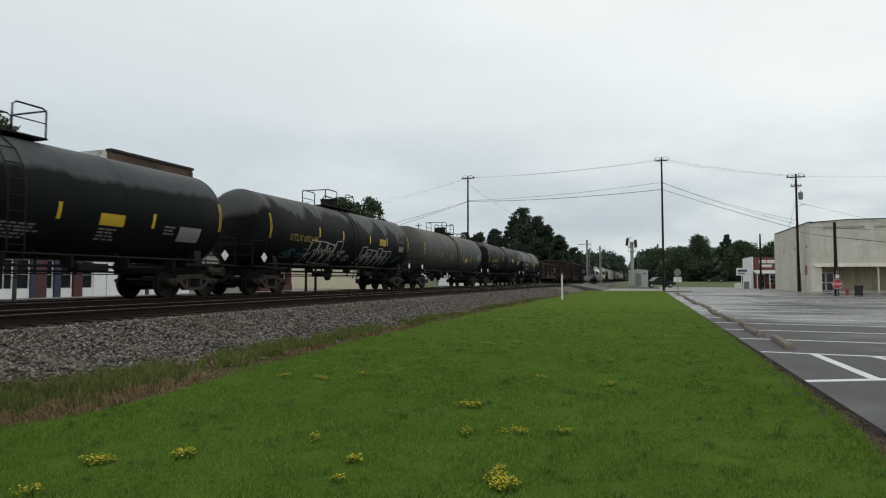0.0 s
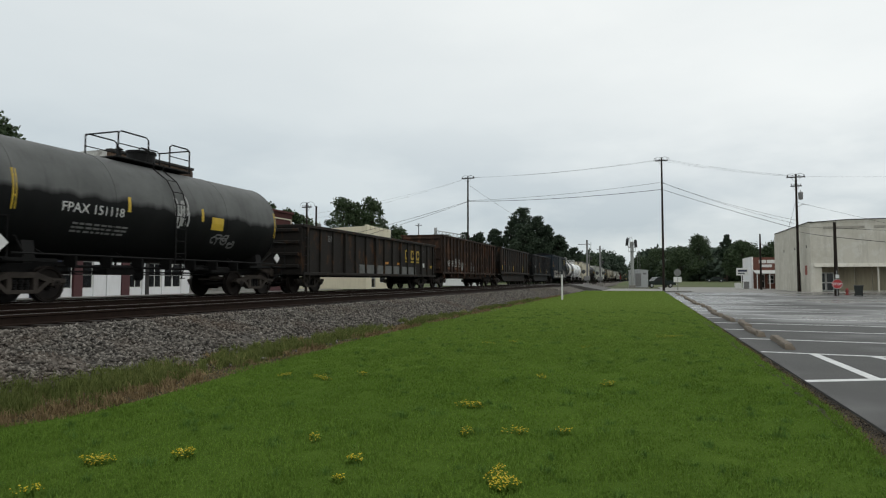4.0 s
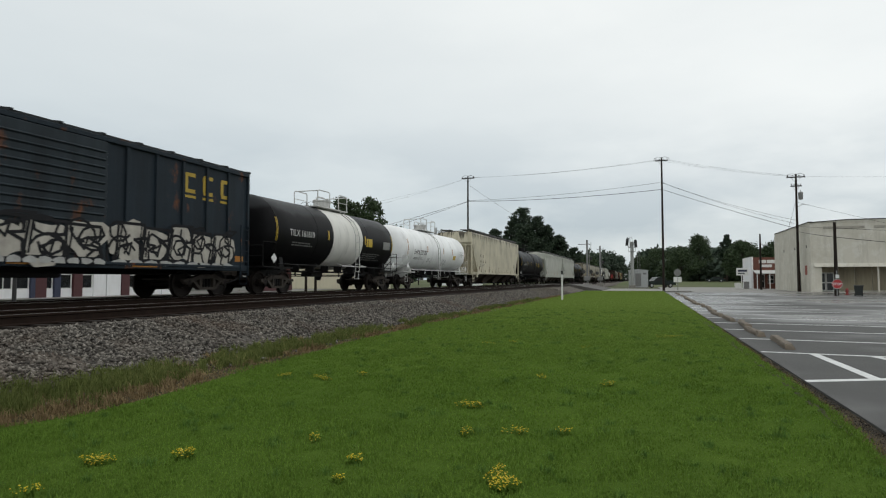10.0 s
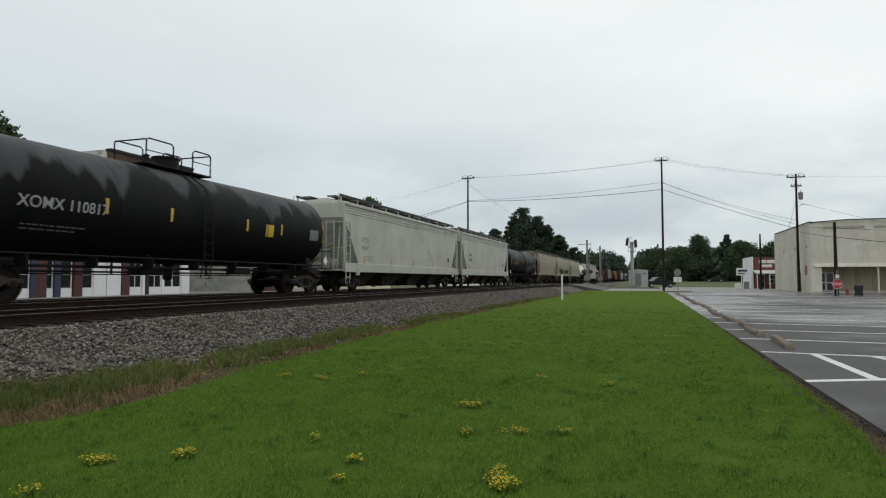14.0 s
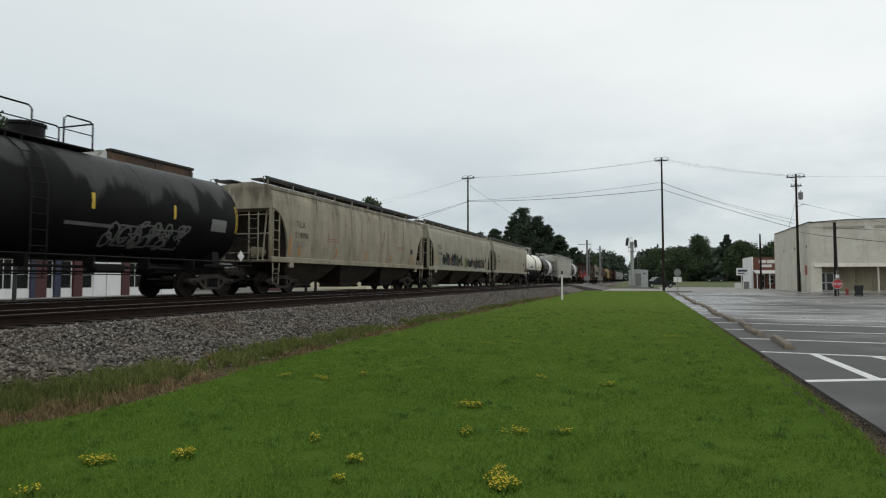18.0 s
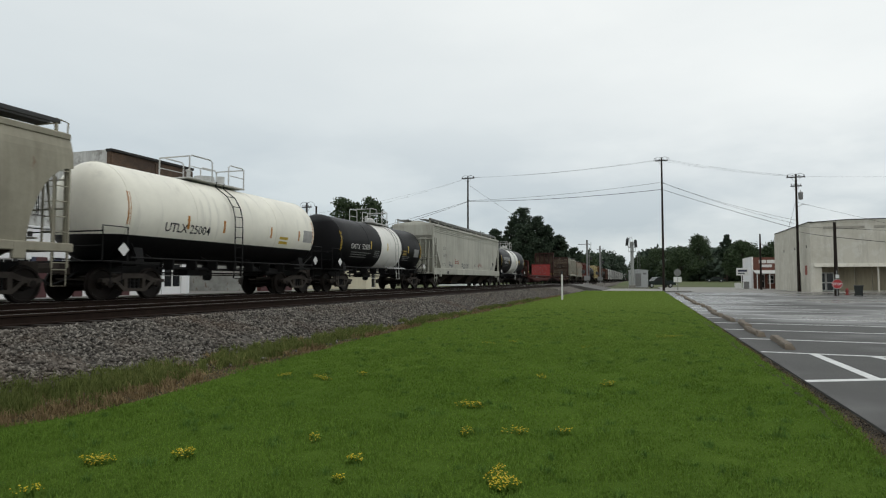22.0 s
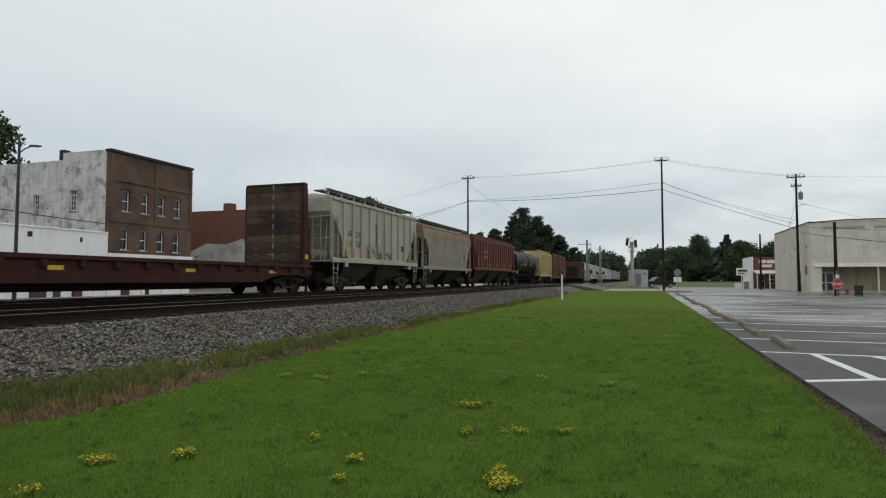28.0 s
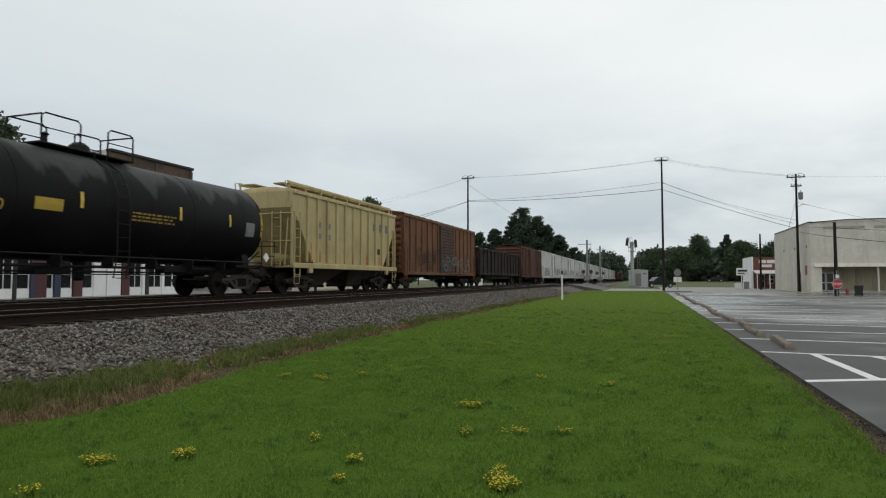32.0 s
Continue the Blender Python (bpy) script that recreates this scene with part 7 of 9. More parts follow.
    graffiti(car, -5.5, -1.6, 1.3, 2.6, lambda z: 1.575, "spray_black", None, 6, 82, 0.06)
    # 33, 34: dark gondola, brown boxcar
    car, h = next_car("gondola_car", "dark brown ribbed steel gondola", "gondola")
    gondola_car(car, h, 3.35, 1.05, "gon_black", 13)
    car, h = next_car("box_car", "weathered brown boxcar with rusty sides", "boxcar")
    box_car(car, h, 4.45, 1.02, "box_brown", "box_brown", door=(-1.5, 1.5), roof_mat="box_brown")
    # long string of white mechanical reefers, then dark cars far down the line
    for i in range(10):
        car, h = next_car("refrigerator_car", "grubby white refrigerator car with smooth panelled sides", "boxcar", 20.9)
        s = box_car(car, h, 4.55, 1.0, "reefer", "reefer", door=(-1.6, 1.6), louvre=False, smooth=True, ribs=5, roof_mat="reefer")
        if i < 4:
            graffiti(car, -8.0, -3.0, 1.2, 2.2, lambda z: 1.53, "spray_faint", None, 5, 90 + i, 0.12)
            graffiti(car, 3.0, 8.0, 1.2, 2.4, lambda z: 1.53, "spray_faint", None, 5, 190 + i, 0.1)
    for i in range(6):
        car, h = next_car("box_car", "weathered brown boxcar far down the line", "boxcar", 17.4)
        box_car(car, h, 4.45, 1.02, "box_brown", "box_brown", door=(-1.5, 1.5), roof_mat="box_brown")


build_train()
# ---- buildings ----
def wall(parent, name, axis, at, thick, u0, u1, z0, z1, holes, material, label=""):
    """A wall with openings through it. axis 'x': it stands at x = at and runs along y; axis 'y': it stands at y = at and runs along x.
    thick goes inwards (signed). holes: (u0, u1, z0, z1)."""
    us = sorted({u0, u1, *[h[0] for h in holes], *[h[1] for h in holes]})
    zs = sorted({z0, z1, *[h[2] for h in holes], *[h[3] for h in holes]})
    m = Mesh()
    a, b = sorted((at, at + thick))
    nu, nz = len(us), len(zs)
    verts = [((d, u, z) if axis == "x" else (u, d, z)) for d in (a, b) for u in us for z in zs]

    def at_(k, i, j):
        return k * nu * nz + i * nz + j

    def full(i, j):
        if not (0 <= i < nu - 1 and 0 <= j < nz - 1):
            return False
        return not any(h[0] <= us[i] and us[i + 1] <= h[1] and h[2] <= zs[j] and zs[j + 1] <= h[3] for h in holes)

    faces = []
    for i in range(nu - 1):
        for j in range(nz - 1):
            if not full(i, j):
                continue
            faces.append((at_(0, i, j), at_(0, i, j + 1), at_(0, i + 1, j + 1), at_(0, i + 1, j)))
            faces.append((at_(1, i, j), at_(1, i + 1, j), at_(1, i + 1, j + 1), at_(1, i, j + 1)))
            for di, dj, e in ((-1, 0, ((i, j), (i, j + 1))), (1, 0, ((i + 1, j + 1), (i + 1, j))), (0, -1, ((i + 1, j), (i, j))), (0, 1, ((i, j + 1), (i + 1, j + 1)))):
                if not full(i + di, j + dj):
                    faces.append((at_(0, *e[1]), at_(0, *e[0]), at_(1, *e[0]), at_(1, *e[1])))
    if axis == "y":
        faces = [f[::-1] for f in faces]
    used = sorted({k for f in faces for k in f})
    place = {k: n for n, k in enumerate(used)}
    m.add([verts[k] for k in used], [tuple(place[k] for k in f) for f in faces])
    return part(name, m, material, parent, label)


def slab(axis, at, depth, u0, u1, z0, z1, bevel=0.0, m=None):
    m = m or Mesh()
    a, b = sorted((at, at + depth))
    return m.box(*((a, b, u0, u1) if axis == "x" else (u0, u1, a, b)), z0, z1, bevel)


def window(parent, axis, at, inward, u0, u1, z0, z1, frame_mat="window_white", cols=1, rows=2, recess=0.16, sill_mat=None, name="window"):
    """Frame with glazing bars, dark glass behind, a sill."""
    a = at + inward * recess
    f = 0.07
    m = Mesh()
    for p, q, r, s in ((u0, u0 + f, z0, z1), (u1 - f, u1, z0, z1), (u0 + f, u1 - f, z0, z0 + f), (u0 + f, u1 - f, z1 - f, z1)):
        slab(axis, a, inward * 0.08, p, q, r, s, 0, m)
    for i in range(1, cols):
        u = u0 + (u1 - u0) * i / cols
        slab(axis, a + inward * 0.01, inward * 0.05, u - 0.025, u + 0.025, z0 + f, z1 - f, 0, m)
    for i in range(1, rows):
        z = z0 + (z1 - z0) * i / rows
        slab(axis, a + inward * 0.012, inward * 0.05, u0 + f, u1 - f, z - 0.03, z + 0.03, 0, m)
    w = part(name, m, frame_mat, parent)
    part("pane", slab(axis, a + inward * 0.05, inward * 0.012, u0 + f * 0.5, u1 - f * 0.5, z0 + f * 0.5, z1 - f * 0.5), "window_dark", w)
    if sill_mat:
        part("sill", slab(axis, at - inward * 0.06, inward * 0.2, u0 - 0.08, u1 + 0.08, z0 - 0.1, z0 - 0.002, 0.01), sill_mat, w)
    return w


ROW = -39.0


def build_main_street():
    # three-storey brown brick block with a whitewashed side
    b = thing("brick_building", "three-storey brown brick commercial block with a peeling whitewashed side", "building")
    up = [(37.68, 38.45, 6.75, 8.4), (39.6, 40.38, 6.75, 8.4), (41.45, 42.2, 6.75, 8.4), (43.3, 44.1, 6.75, 8.4)]
    low = [(37.6, 38.4, 3.72, 5.4), (39.55, 40.3, 3.72, 5.4), (41.35, 42.15, 3.72, 5.4), (43.25, 44.0, 3.72, 5.4)]
    wall(b, "front_wall", "x", ROW, -0.35, 36.46, 45.45, 3.4, 11.4, up + low, "brick_brown")
    for u0, u1, z0, z1 in up + low:
        window(b, "x", ROW, -1, u0, u1, z0, z1, rows=2, sill_mat="concrete")
    for u0, u1, z0, z1 in up:
        uc, r = (u0 + u1) / 2, (u1 - u0) / 2 + 0.1
        lower = [(uc + r * math.cos(math.pi * i / 8), z1 - 0.12 + 0.3 * math.sin(math.pi * i / 8)) for i in range(9)]
        upper = [(uc + (r + 0.14) * math.cos(math.pi * i / 8), z1 - 0.08 + 0.42 * math.sin(math.pi * i / 8)) for i in range(9)]
        m = Mesh()
        m.loft([[(ROW, a[0], a[1]), (ROW, b2[0], b2[1]), (ROW + 0.06, b2[0], b2[1]), (ROW + 0.06, a[0], a[1])] for a, b2 in zip(lower, upper)])
        part("arch_lintel", m, "brick_brown", b)
    part("cornice", slab("x", ROW - 0.45, 0.62, 36.4, 45.5, 11.25, 11.47, 0.03), "roof_dark", b)
    part("belt_course", slab("x", ROW, 0.10, 36.46, 45.45, 9.05, 9.2, 0.01), "brick_brown", b)
    part("belt_course", slab("x", ROW, 0.07, 36.46, 45.45, 5.85, 5.98, 0.01), "brick_brown", b)
    for u in (36.5, 41.0, 45.12):
        part("pilaster", slab("x", ROW, 0.08, u, u + 0.3, 5.98, 11.1), "brick_brown", b)
    side = [(-43.05, -42.25, 6.75, 8.4), (-46.9, -46.2, 6.6, 8.2)]
    wall(b, "side_wall", "y", 36.46, 0.3, -43.8, ROW - 0.36, 0.0, 11.42, side[:1], "stucco_peeling", "whitewashed stucco, stained and peeling")
    wall(b, "side_wall", "y", 36.462, 0.3, -62, -43.8, 0.0, 10.85, side[1:], "stucco_peeling", "whitewashed stucco, stained and peeling")
    for u0, u1, z0, z1 in side:
        window(b, "y", 36.46, 1, u0, u1, z0, z1, "window_white", 3, 4, sill_mat="concrete")
    part("back_wall", Mesh().box(-62, -61.7, 36.8, 45.7, 0, 10.5), "brick_brown", b)
    part("far_side_wall", Mesh().box(-61.7, ROW - 0.36, 45.4, 45.7, 0, 11.0), "brick_brown", b)
    part("roof", Mesh().box(-61.6, ROW - 0.4, 36.8, 45.35, 10.1, 10.3), "roof_dark", b)
    part("chimney", Mesh().box(-44.3, -43.75, 36.5, 37.1, 10.7, 11.7, 0.03), "roof_dark", b)
    # its shop front
    part("shop_fascia", slab("x", ROW - 0.3, 0.34, 36.46, 45.7, 2.75, 3.42, 0.02), "stucco_white", b, "white painted shop fascia")
    shop_front(b, [(36.5, 37.8, "p"), (37.84, 38.6, "m"), (38.65, 39.95, "w"), (39.95, 40.25, "p"), (40.25, 40.6, "k"), (40.65, 42.1, "w"), (42.1, 42.38, "p"), (42.4, 43.4, "w"), (43.4, 44.4, "w"), (44.4, 45.4, "p")])
    # one-storey white shops
    s = thing("white_shops", "one-storey white painted shop row with maroon and navy pillars", "building")
    wall(s, "front_wall", "x", ROW, -0.3, -8, 36.44, 2.75, 4.9, [], "stucco_white")
    part("parapet_cap", slab("x", ROW - 0.35, 0.42, -8, 36.44, 4.88, 5.0, 0.02), "stucco_white", s)
    part("roof", Mesh().box(-58, ROW - 0.3, -8, 36.4, 4.3, 4.5), "roof_dark", s)
    part("end_wall", Mesh().box(-58, ROW - 0.3, -8.3, -8, 0, 4.8), "stucco_white", s)
    part("back_wall", Mesh().box(-58.3, -58, -8.3, 36.4, 0, 4.6), "stucco_white", s)
    shop_front(s, [(24.0, 25.2, "w"), (25.2, 25.5, "n"), (25.5, 27.0, "w"), (27.0, 28.0, "p"), (28.0, 29.2, "w"), (29.2, 29.4, "p"), (29.4, 30.35, "w"), (30.35, 30.66, "n"), (30.66, 31.48, "m"), (31.5, 32.07, "w"),
                   (32.07, 32.55, "n"), (32.55, 33.55, "w"), (33.6, 34.3, "m"), (34.35, 35.3, "w"), (35.3, 36.4, "p")])
    part("vent_hole", slab("x", ROW, 0.03, 30.0, 30.35, 4.25, 4.6, 0.05), "roof_dark", s)
    part("vent_hole", slab("x", ROW, 0.03, 34.0, 34.2, 4.1, 4.45, 0.05), "roof_dark", s)
    part("cable", Mesh().tube([(ROW + 0.1, 20 + i * 2, 6.3 + 0.012 * (i - 4) ** 2 - 0.11 * i) for i in range(9)], 0.03, 5), "cable_black", s)
    # red brick building
    r = thing("red_brick_building", "two-storey red brick building with grey plaster on its side", "building")
    holes = [(56.9, 58.65, 5.3, 7.0), (59.3, 61.05, 5.3, 7.0)]
    arch = [(57.0, 58.5, 0.9, 3.6), (59.4, 60.9, 0.9, 3.6)]
    wall(r, "front_wall", "x", ROW, -0.3, 56.07, 62.1, 0, 9.1, holes + arch, "brick_maroon")
    for u0, u1, z0, z1 in holes:
        window(r, "x", ROW, -1, u0, u1, z0, z1, cols=2, rows=2, sill_mat="concrete")
    for u0, u1, z0, z1 in arch:
        window(r, "x", ROW, -1, u0, u1, z0, z1, cols=3, rows=2, sill_mat="column_maroon")
        uc, rad = (u0 + u1) / 2, (u1 - u0) / 2
        m = Mesh()
        for i in range(9):
            a0, a1 = math.pi * i / 9, math.pi * (i + 1) / 9
            m.prism([(uc + rad * math.cos(a0), z1 + rad * 0.7 * math.sin(a0)), (uc + (rad + 0.18) * math.cos(a0), z1 + (rad + 0.25) * 0.7 * math.sin(a0)),
                     (uc + (rad + 0.18) * math.cos(a1), z1 + (rad + 0.25) * 0.7 * math.sin(a1)), (uc + rad * math.cos(a1), z1 + rad * 0.7 * math.sin(a1))], ROW, ROW + 0.08, "x")
        part("arch_surround", m, "window_white", r)
    part("plinth", slab("x", ROW, 0.12, 56.07, 62.1, 0, 0.85, 0.02), "column_maroon", r)
    part("panel_surround", slab("x", ROW, 0.06, 56.3, 61.9, 8.2, 8.32, 0.01), "stucco_ivory", r)
    for u in (56.3, 61.78):
        part("panel_surround", slab("x", ROW, 0.06, u, u + 0.12, 3.9, 8.2, 0.01), "stucco_ivory", r)
    part("cornice", slab("x", ROW - 0.3, 0.5, 56.0, 62.2, 8.9, 9.16, 0.03), "brick_maroon", r)
    wall(r, "side_wall", "y", 56.07, 0.3, -56, ROW - 0.31, 0, 8.95, [], "brick_red")
    part("plaster_coat", Mesh().prism([(-56, 0), (ROW - 0.4, 0), (ROW - 0.4, 5.6), (-41.5, 5.75), (-43.4, 5.2), (-46, 5.35), (-48, 4.5), (-56, 4.6)], 56.02, 56.068, "y"), "plaster_grey", r, "patched pale grey plaster")
    part("chimney", Mesh().box(-44.0, -43.0, 56.2, 57.2, 8.9, 9.75, 0.04), "brick_red", r)
    part("roof", Mesh().box(-55.7, ROW - 0.3, 56.4, 62.1, 8.2, 8.4), "roof_dark", r)
    part("far_side_wall", Mesh().box(-55.7, ROW - 0.31, 61.8, 62.1, 0, 8.6), "brick_red", r)
    part("back_wall", Mesh().box(-56, -55.7, 56.4, 62.1, 0, 8.4), "brick_red", r)
    # cream building with a notched parapet
    c = thing("cream_building", "two-storey cream stucco building with a notched parapet", "building")
    holes = [(83.2, 83.9, 4.8, 7.0), (84.95, 85.65, 4.8, 7.0), (86.9, 87.6, 4.8, 7.0), (88.7, 89.4, 4.8, 7.0)]
    doors = [(84.0, 85.6, 0.2, 3.0), (87.0, 89.5, 0.9, 3.0)]
    wall(c, "front_wall", "x", ROW, -0.3, 82.2, 91.15, 0, 8.9, holes + doors, "stucco_ivory")
    for h in holes + doors:
        window(c, "x", ROW, -1, *h, cols=1, rows=2, sill_mat="stucco_ivory")
    for i in range(6):
        u = 82.2 + i * 1.6
        part("merlon", slab("x", ROW - 0.3, 0.34, u, u + 0.95, 8.9, 9.5 - 0.02 * i, 0.01), "stucco_ivory", c)
    side = [(-50.4, -49.4, 4.8, 7.0), (-46.4, -45.4, 4.8, 7.0), (-42.0, -41.0, 4.8, 7.0)]
    wall(c, "side_wall", "y", 82.2, 0.3, -58, ROW - 0.31, 0, 8.7, side, "stucco_ivory")
    part("parapet", Mesh().prism([(-58, 8.7), (ROW - 0.31, 8.7), (ROW - 0.31, 9.3), (-58, 8.72)], 82.2, 82.5, "y"), "stucco_ivory", c)
    for h in side:
        window(c, "y", 82.2, 1, *h, cols=1, rows=2, sill_mat="stucco_ivory")
    part("roof", Mesh().box(-57.7, ROW - 0.3, 82.5, 91.1, 8.0, 8.2), "roof_dark", c)
    part("string_course", slab("x", ROW, 0.05, 82.2, 91.15, 4.62, 4.72), "roof_dark", c)
    part("string_course", Mesh().box(-58, ROW + 0.05, 82.14, 82.2, 4.62, 4.72), "roof_dark", c)
    part("parapet_band", slab("x", ROW, 0.04, 83.0, 88.5, 7.7, 8.1, 0.01), "plaster_grey", c)
    bd = part("shop_board", slab("x", ROW, 0.08, 84.0, 90.0, 3.05, 3.75, 0.01), "roof_dark", c, "dark shop sign board")
    for u, w in ((84.4, 1.6), (86.6, 0.7), (87.9, 1.6)):
        part("text_bar", slab("x", ROW + 0.08, 0.01, u, u + w, 3.25, 3.55), "window_white", bd)
    part("far_side_wall", Mesh().box(-58, ROW - 0.31, 90.85, 91.15, 0, 8.7), "stucco_ivory", c)
    part("back_wall", Mesh().box(-58, -57.7, 82.5, 90.85, 0, 8.6), "stucco_ivory", c)
    # small white house further on
    w = thing("white_house", "small white gabled house with a dark roof", "house")
    part("walls", Mesh().box(-46, -38, 136, 146, 0, 3.6), "stucco_white", w)
    part("gable", Mesh().prism([(-46, 3.6), (-38, 3.6), (-42, 6.2)], 136, 136.3, "y").prism([(-46, 3.6), (-38, 3.6), (-42, 6.2)], 145.7, 146, "y"), "stucco_white", w)
    part("roof", Mesh().prism([(-46.5, 3.35), (-42, 6.35), (-37.5, 3.35), (-37.5, 3.55), (-42, 6.6), (-46.5, 3.55)], 135.6, 146.4, "y"), "roof_dark", w)
    window(w, "y", 135.9, 0.5, -43, -41.8, 1.2, 2.6)
    window(w, "x", -37.9, -0.5, 139, 140.2, 1.2, 2.6)


def shop_front(parent, bays):
    """Ground-floor bays: w glazed with a panel under it, p plain white, m maroon pillar, n navy pillar, k black pillar."""
    for u0, u1, kind in bays:
        if kind == "w":
            part("stall_riser", slab("x", ROW - 0.12, -0.2, u0, u1, 0.1, 0.72), "stucco_white", parent)
            window(parent, "x", ROW - 0.1, -1, u0, u1, 0.72, 2.75, cols=2 if u1 - u0 > 1.0 else 1, rows=2, recess=0.04, name="shop_window")
        elif kind == "p":
            part("pier", slab("x", ROW - 0.02, -0.3, u0, u1, 0.1, 2.75, 0.01), "stucco_white", parent)
        else:
            part("pillar", slab("x", ROW + 0.06, -0.35, u0, u1, 0.1, 2.9, 0.02), {"m": "column_maroon", "n": "column_navy", "k": "roof_dark"}[kind], parent,
                 {"m": "maroon painted pillar", "n": "navy painted pillar", "k": "black pillar"}[kind])


build_main_street()


def build_right_side():
    # large pale two-storey building beyond the lot
    d = thing("corner_building", "large grimy cream two-storey stucco building with boarded shopfront", "building")
    x0, y0 = 16.6, 74.0
    wall(d, "front_wall", "y", y0, 0.3, x0, 60, 2.75, 7.4, [], "stucco_cream")
    part("parapet_cap", Mesh().prism([(x0, 7.4), (20, 7.62), (60, 7.75), (60, 7.4)], y0 - 0.04, y0 + 0.3, "y"), "stucco_cream", d)
    for a, b in ((x0 + 1.2, 21.6), (22.4, 25.6), (26.4, 29.6), (30.4, 60)):
        part("frieze_panel", Mesh().box(a, b, y0 - 0.04, y0, 6.72, 6.98, 0.02), "stucco_stain", d, "stained moulded frieze panel")
    part("coping", Mesh().prism([(x0 - 0.03, 7.4), (20, 7.62), (60, 7.75), (60, 7.83), (20, 7.70), (x0 - 0.03, 7.48)], y0 - 0.1, y0 + 0.34, "y"), "roof_dark", d, "dark metal coping")
    part("coping", Mesh().box(x0 - 0.06, x0 + 0.34, y0 + 0.36, 92.9, 7.5, 7.57), "roof_dark", d, "dark metal coping")
    part("recess_wall", Mesh().box(17.0, 60, y0 + 2.6, y0 + 2.9, 0, 2.9), "stucco_cream", d)
    part("corner_pier", Mesh().box(x0, 17.6, y0, y0 + 0.6, 0, 2.75, 0.02), "stucco_cream", d)
    part("soffit", Mesh().box(17.0, 60, y0 + 0.3, y0 + 2.6, 2.7, 2.9), "board_panel", d)
    part("awning", Mesh().prism([(y0 - 0.22, 2.72), (y0, 2.72), (y0, 3.1)], x0 + 0.3, 60, "x"), "stucco_cream", d)
    for i, u in enumerate((17.75, 18.55)):
        dr = part("glass_door", slab("y", y0 + 2.45, 0.06, u, u + 0.76, 0.1, 2.15, 0.01), "window_white", d, "white-framed glass door")
        part("pane", slab("y", y0 + 2.43, 0.02, u + 0.09, u + 0.67, 0.25, 1.0), "window_dark", dr)
        part("pane", slab("y", y0 + 2.43, 0.02, u + 0.09, u + 0.67, 1.1, 2.05), "window_dark", dr)
    part("door_wall", Mesh().box(17.0, 19.6, y0 + 2.5, y0 + 2.6, 2.15, 2.7), "board_panel", d)
    u = 19.7
    while u < 40:
        part("board", slab("y", y0 + 2.52, 0.08, u, u + 1.55, 0.25, 2.7, 0.01), "board_panel", d, "beige boarding")
        u += 1.6
    for u in (22.7, 27.4, 32.1):
        part("post", Mesh().box(u - 0.07, u + 0.07, y0 + 0.05, y0 + 0.2, 0, 2.75), "stucco_cream", d)
    # blind arches
    for uc in (20.9, 22.75, 24.9, 28.0):
        m = Mesh()
        for i in range(8):
            a0, a1 = math.pi * i / 8, math.pi * (i + 1) / 8
            m.prism([(uc + 0.55 * math.cos(a0), 5.7 + 0.5 * math.sin(a0)), (uc + 0.75 * math.cos(a0), 5.7 + 0.7 * math.sin(a0)), (uc + 0.75 * math.cos(a1), 5.7 + 0.7 * math.sin(a1)),
                     (uc + 0.55 * math.cos(a1), 5.7 + 0.5 * math.sin(a1))], y0 - 0.025, y0 + 0.02, "y")
        part("blind_arch", m, "stucco_cream", d)
    side = [(78.5, 79.4, 0.0, 2.2)]
    wall(d, "side_wall", "x", x0, 0.3, y0 + 0.6, 92.9, 0, 7.5, side, "stucco_cream")
    part("side_wall_upper", Mesh().box(x0, x0 + 0.3, y0 + 0.3, y0 + 0.6, 2.75, 7.5), "stucco_cream", d)
    part("side_door", slab("x", x0 + 0.12, 0.06, 78.5, 79.4, 0, 2.2), "roof_dark", d)
    part("wall_sign", slab("x", x0 - 0.03, 0.03, 75.6, 76.5, 1.9, 2.9), "letter_red", d)
    for yy in (75.6, 81, 87):
        part("tie_plate", slab("x", x0 - 0.03, 0.03, yy, yy + 0.25, 4.8, 5.1), "roof_dark", d)
    part("roof", Mesh().box(x0 + 0.3, 60, y0 + 0.3, 92.6, 6.6, 6.8), "roof_dark", d)
    part("back_wall", Mesh().box(x0, 60, 92.9, 93.2, 0, 7.2), "stucco_cream", d)
    part("far_wall", Mesh().box(60, 60.3, y0, 93.2, 0, 7.4), "stucco_cream", d)
    # small brick store
    e = thing("brick_store", "small red brick store with a white side and porch", "building")
    holes = [(16.6, 17.3, 0.1, 2.2), (17.7, 18.6, 0.8, 2.1), (19.2, 20.4, 0.8, 2.1)]
    wall(e, "front_wall", "y", 105, 0.25, 15.7, 23, 0, 4.8, holes, "brick_red")
    for h in holes:
        window(e, "y", 105, 1, *h, cols=1, rows=2)
    part("side_wall", Mesh().box(15.45, 15.7, 105, 114, 0, 4.9), "stucco_white", e)
    part("back_wall", Mesh().box(15.7, 23, 113.7, 114, 0, 4.6), "brick_red", e)
    part("far_wall", Mesh().box(22.75, 23, 105.25, 113.7, 0, 4.6), "brick_red", e)
    part("roof", Mesh().box(15.7, 22.75, 105.25, 113.7, 4.2, 4.35), "roof_dark", e)
    part("porch_roof", Mesh().prism([(102.6, 2.25), (105, 2.7), (105, 2.85), (102.6, 2.4)], 15.7, 23, "x"), "roof_white", e)
    for u in (15.9, 17.6, 19.3, 21):
        part("porch_post", Mesh().box(u - 0.06, u + 0.06, 102.75, 102.87, 0, 2.3), "post_white", e)
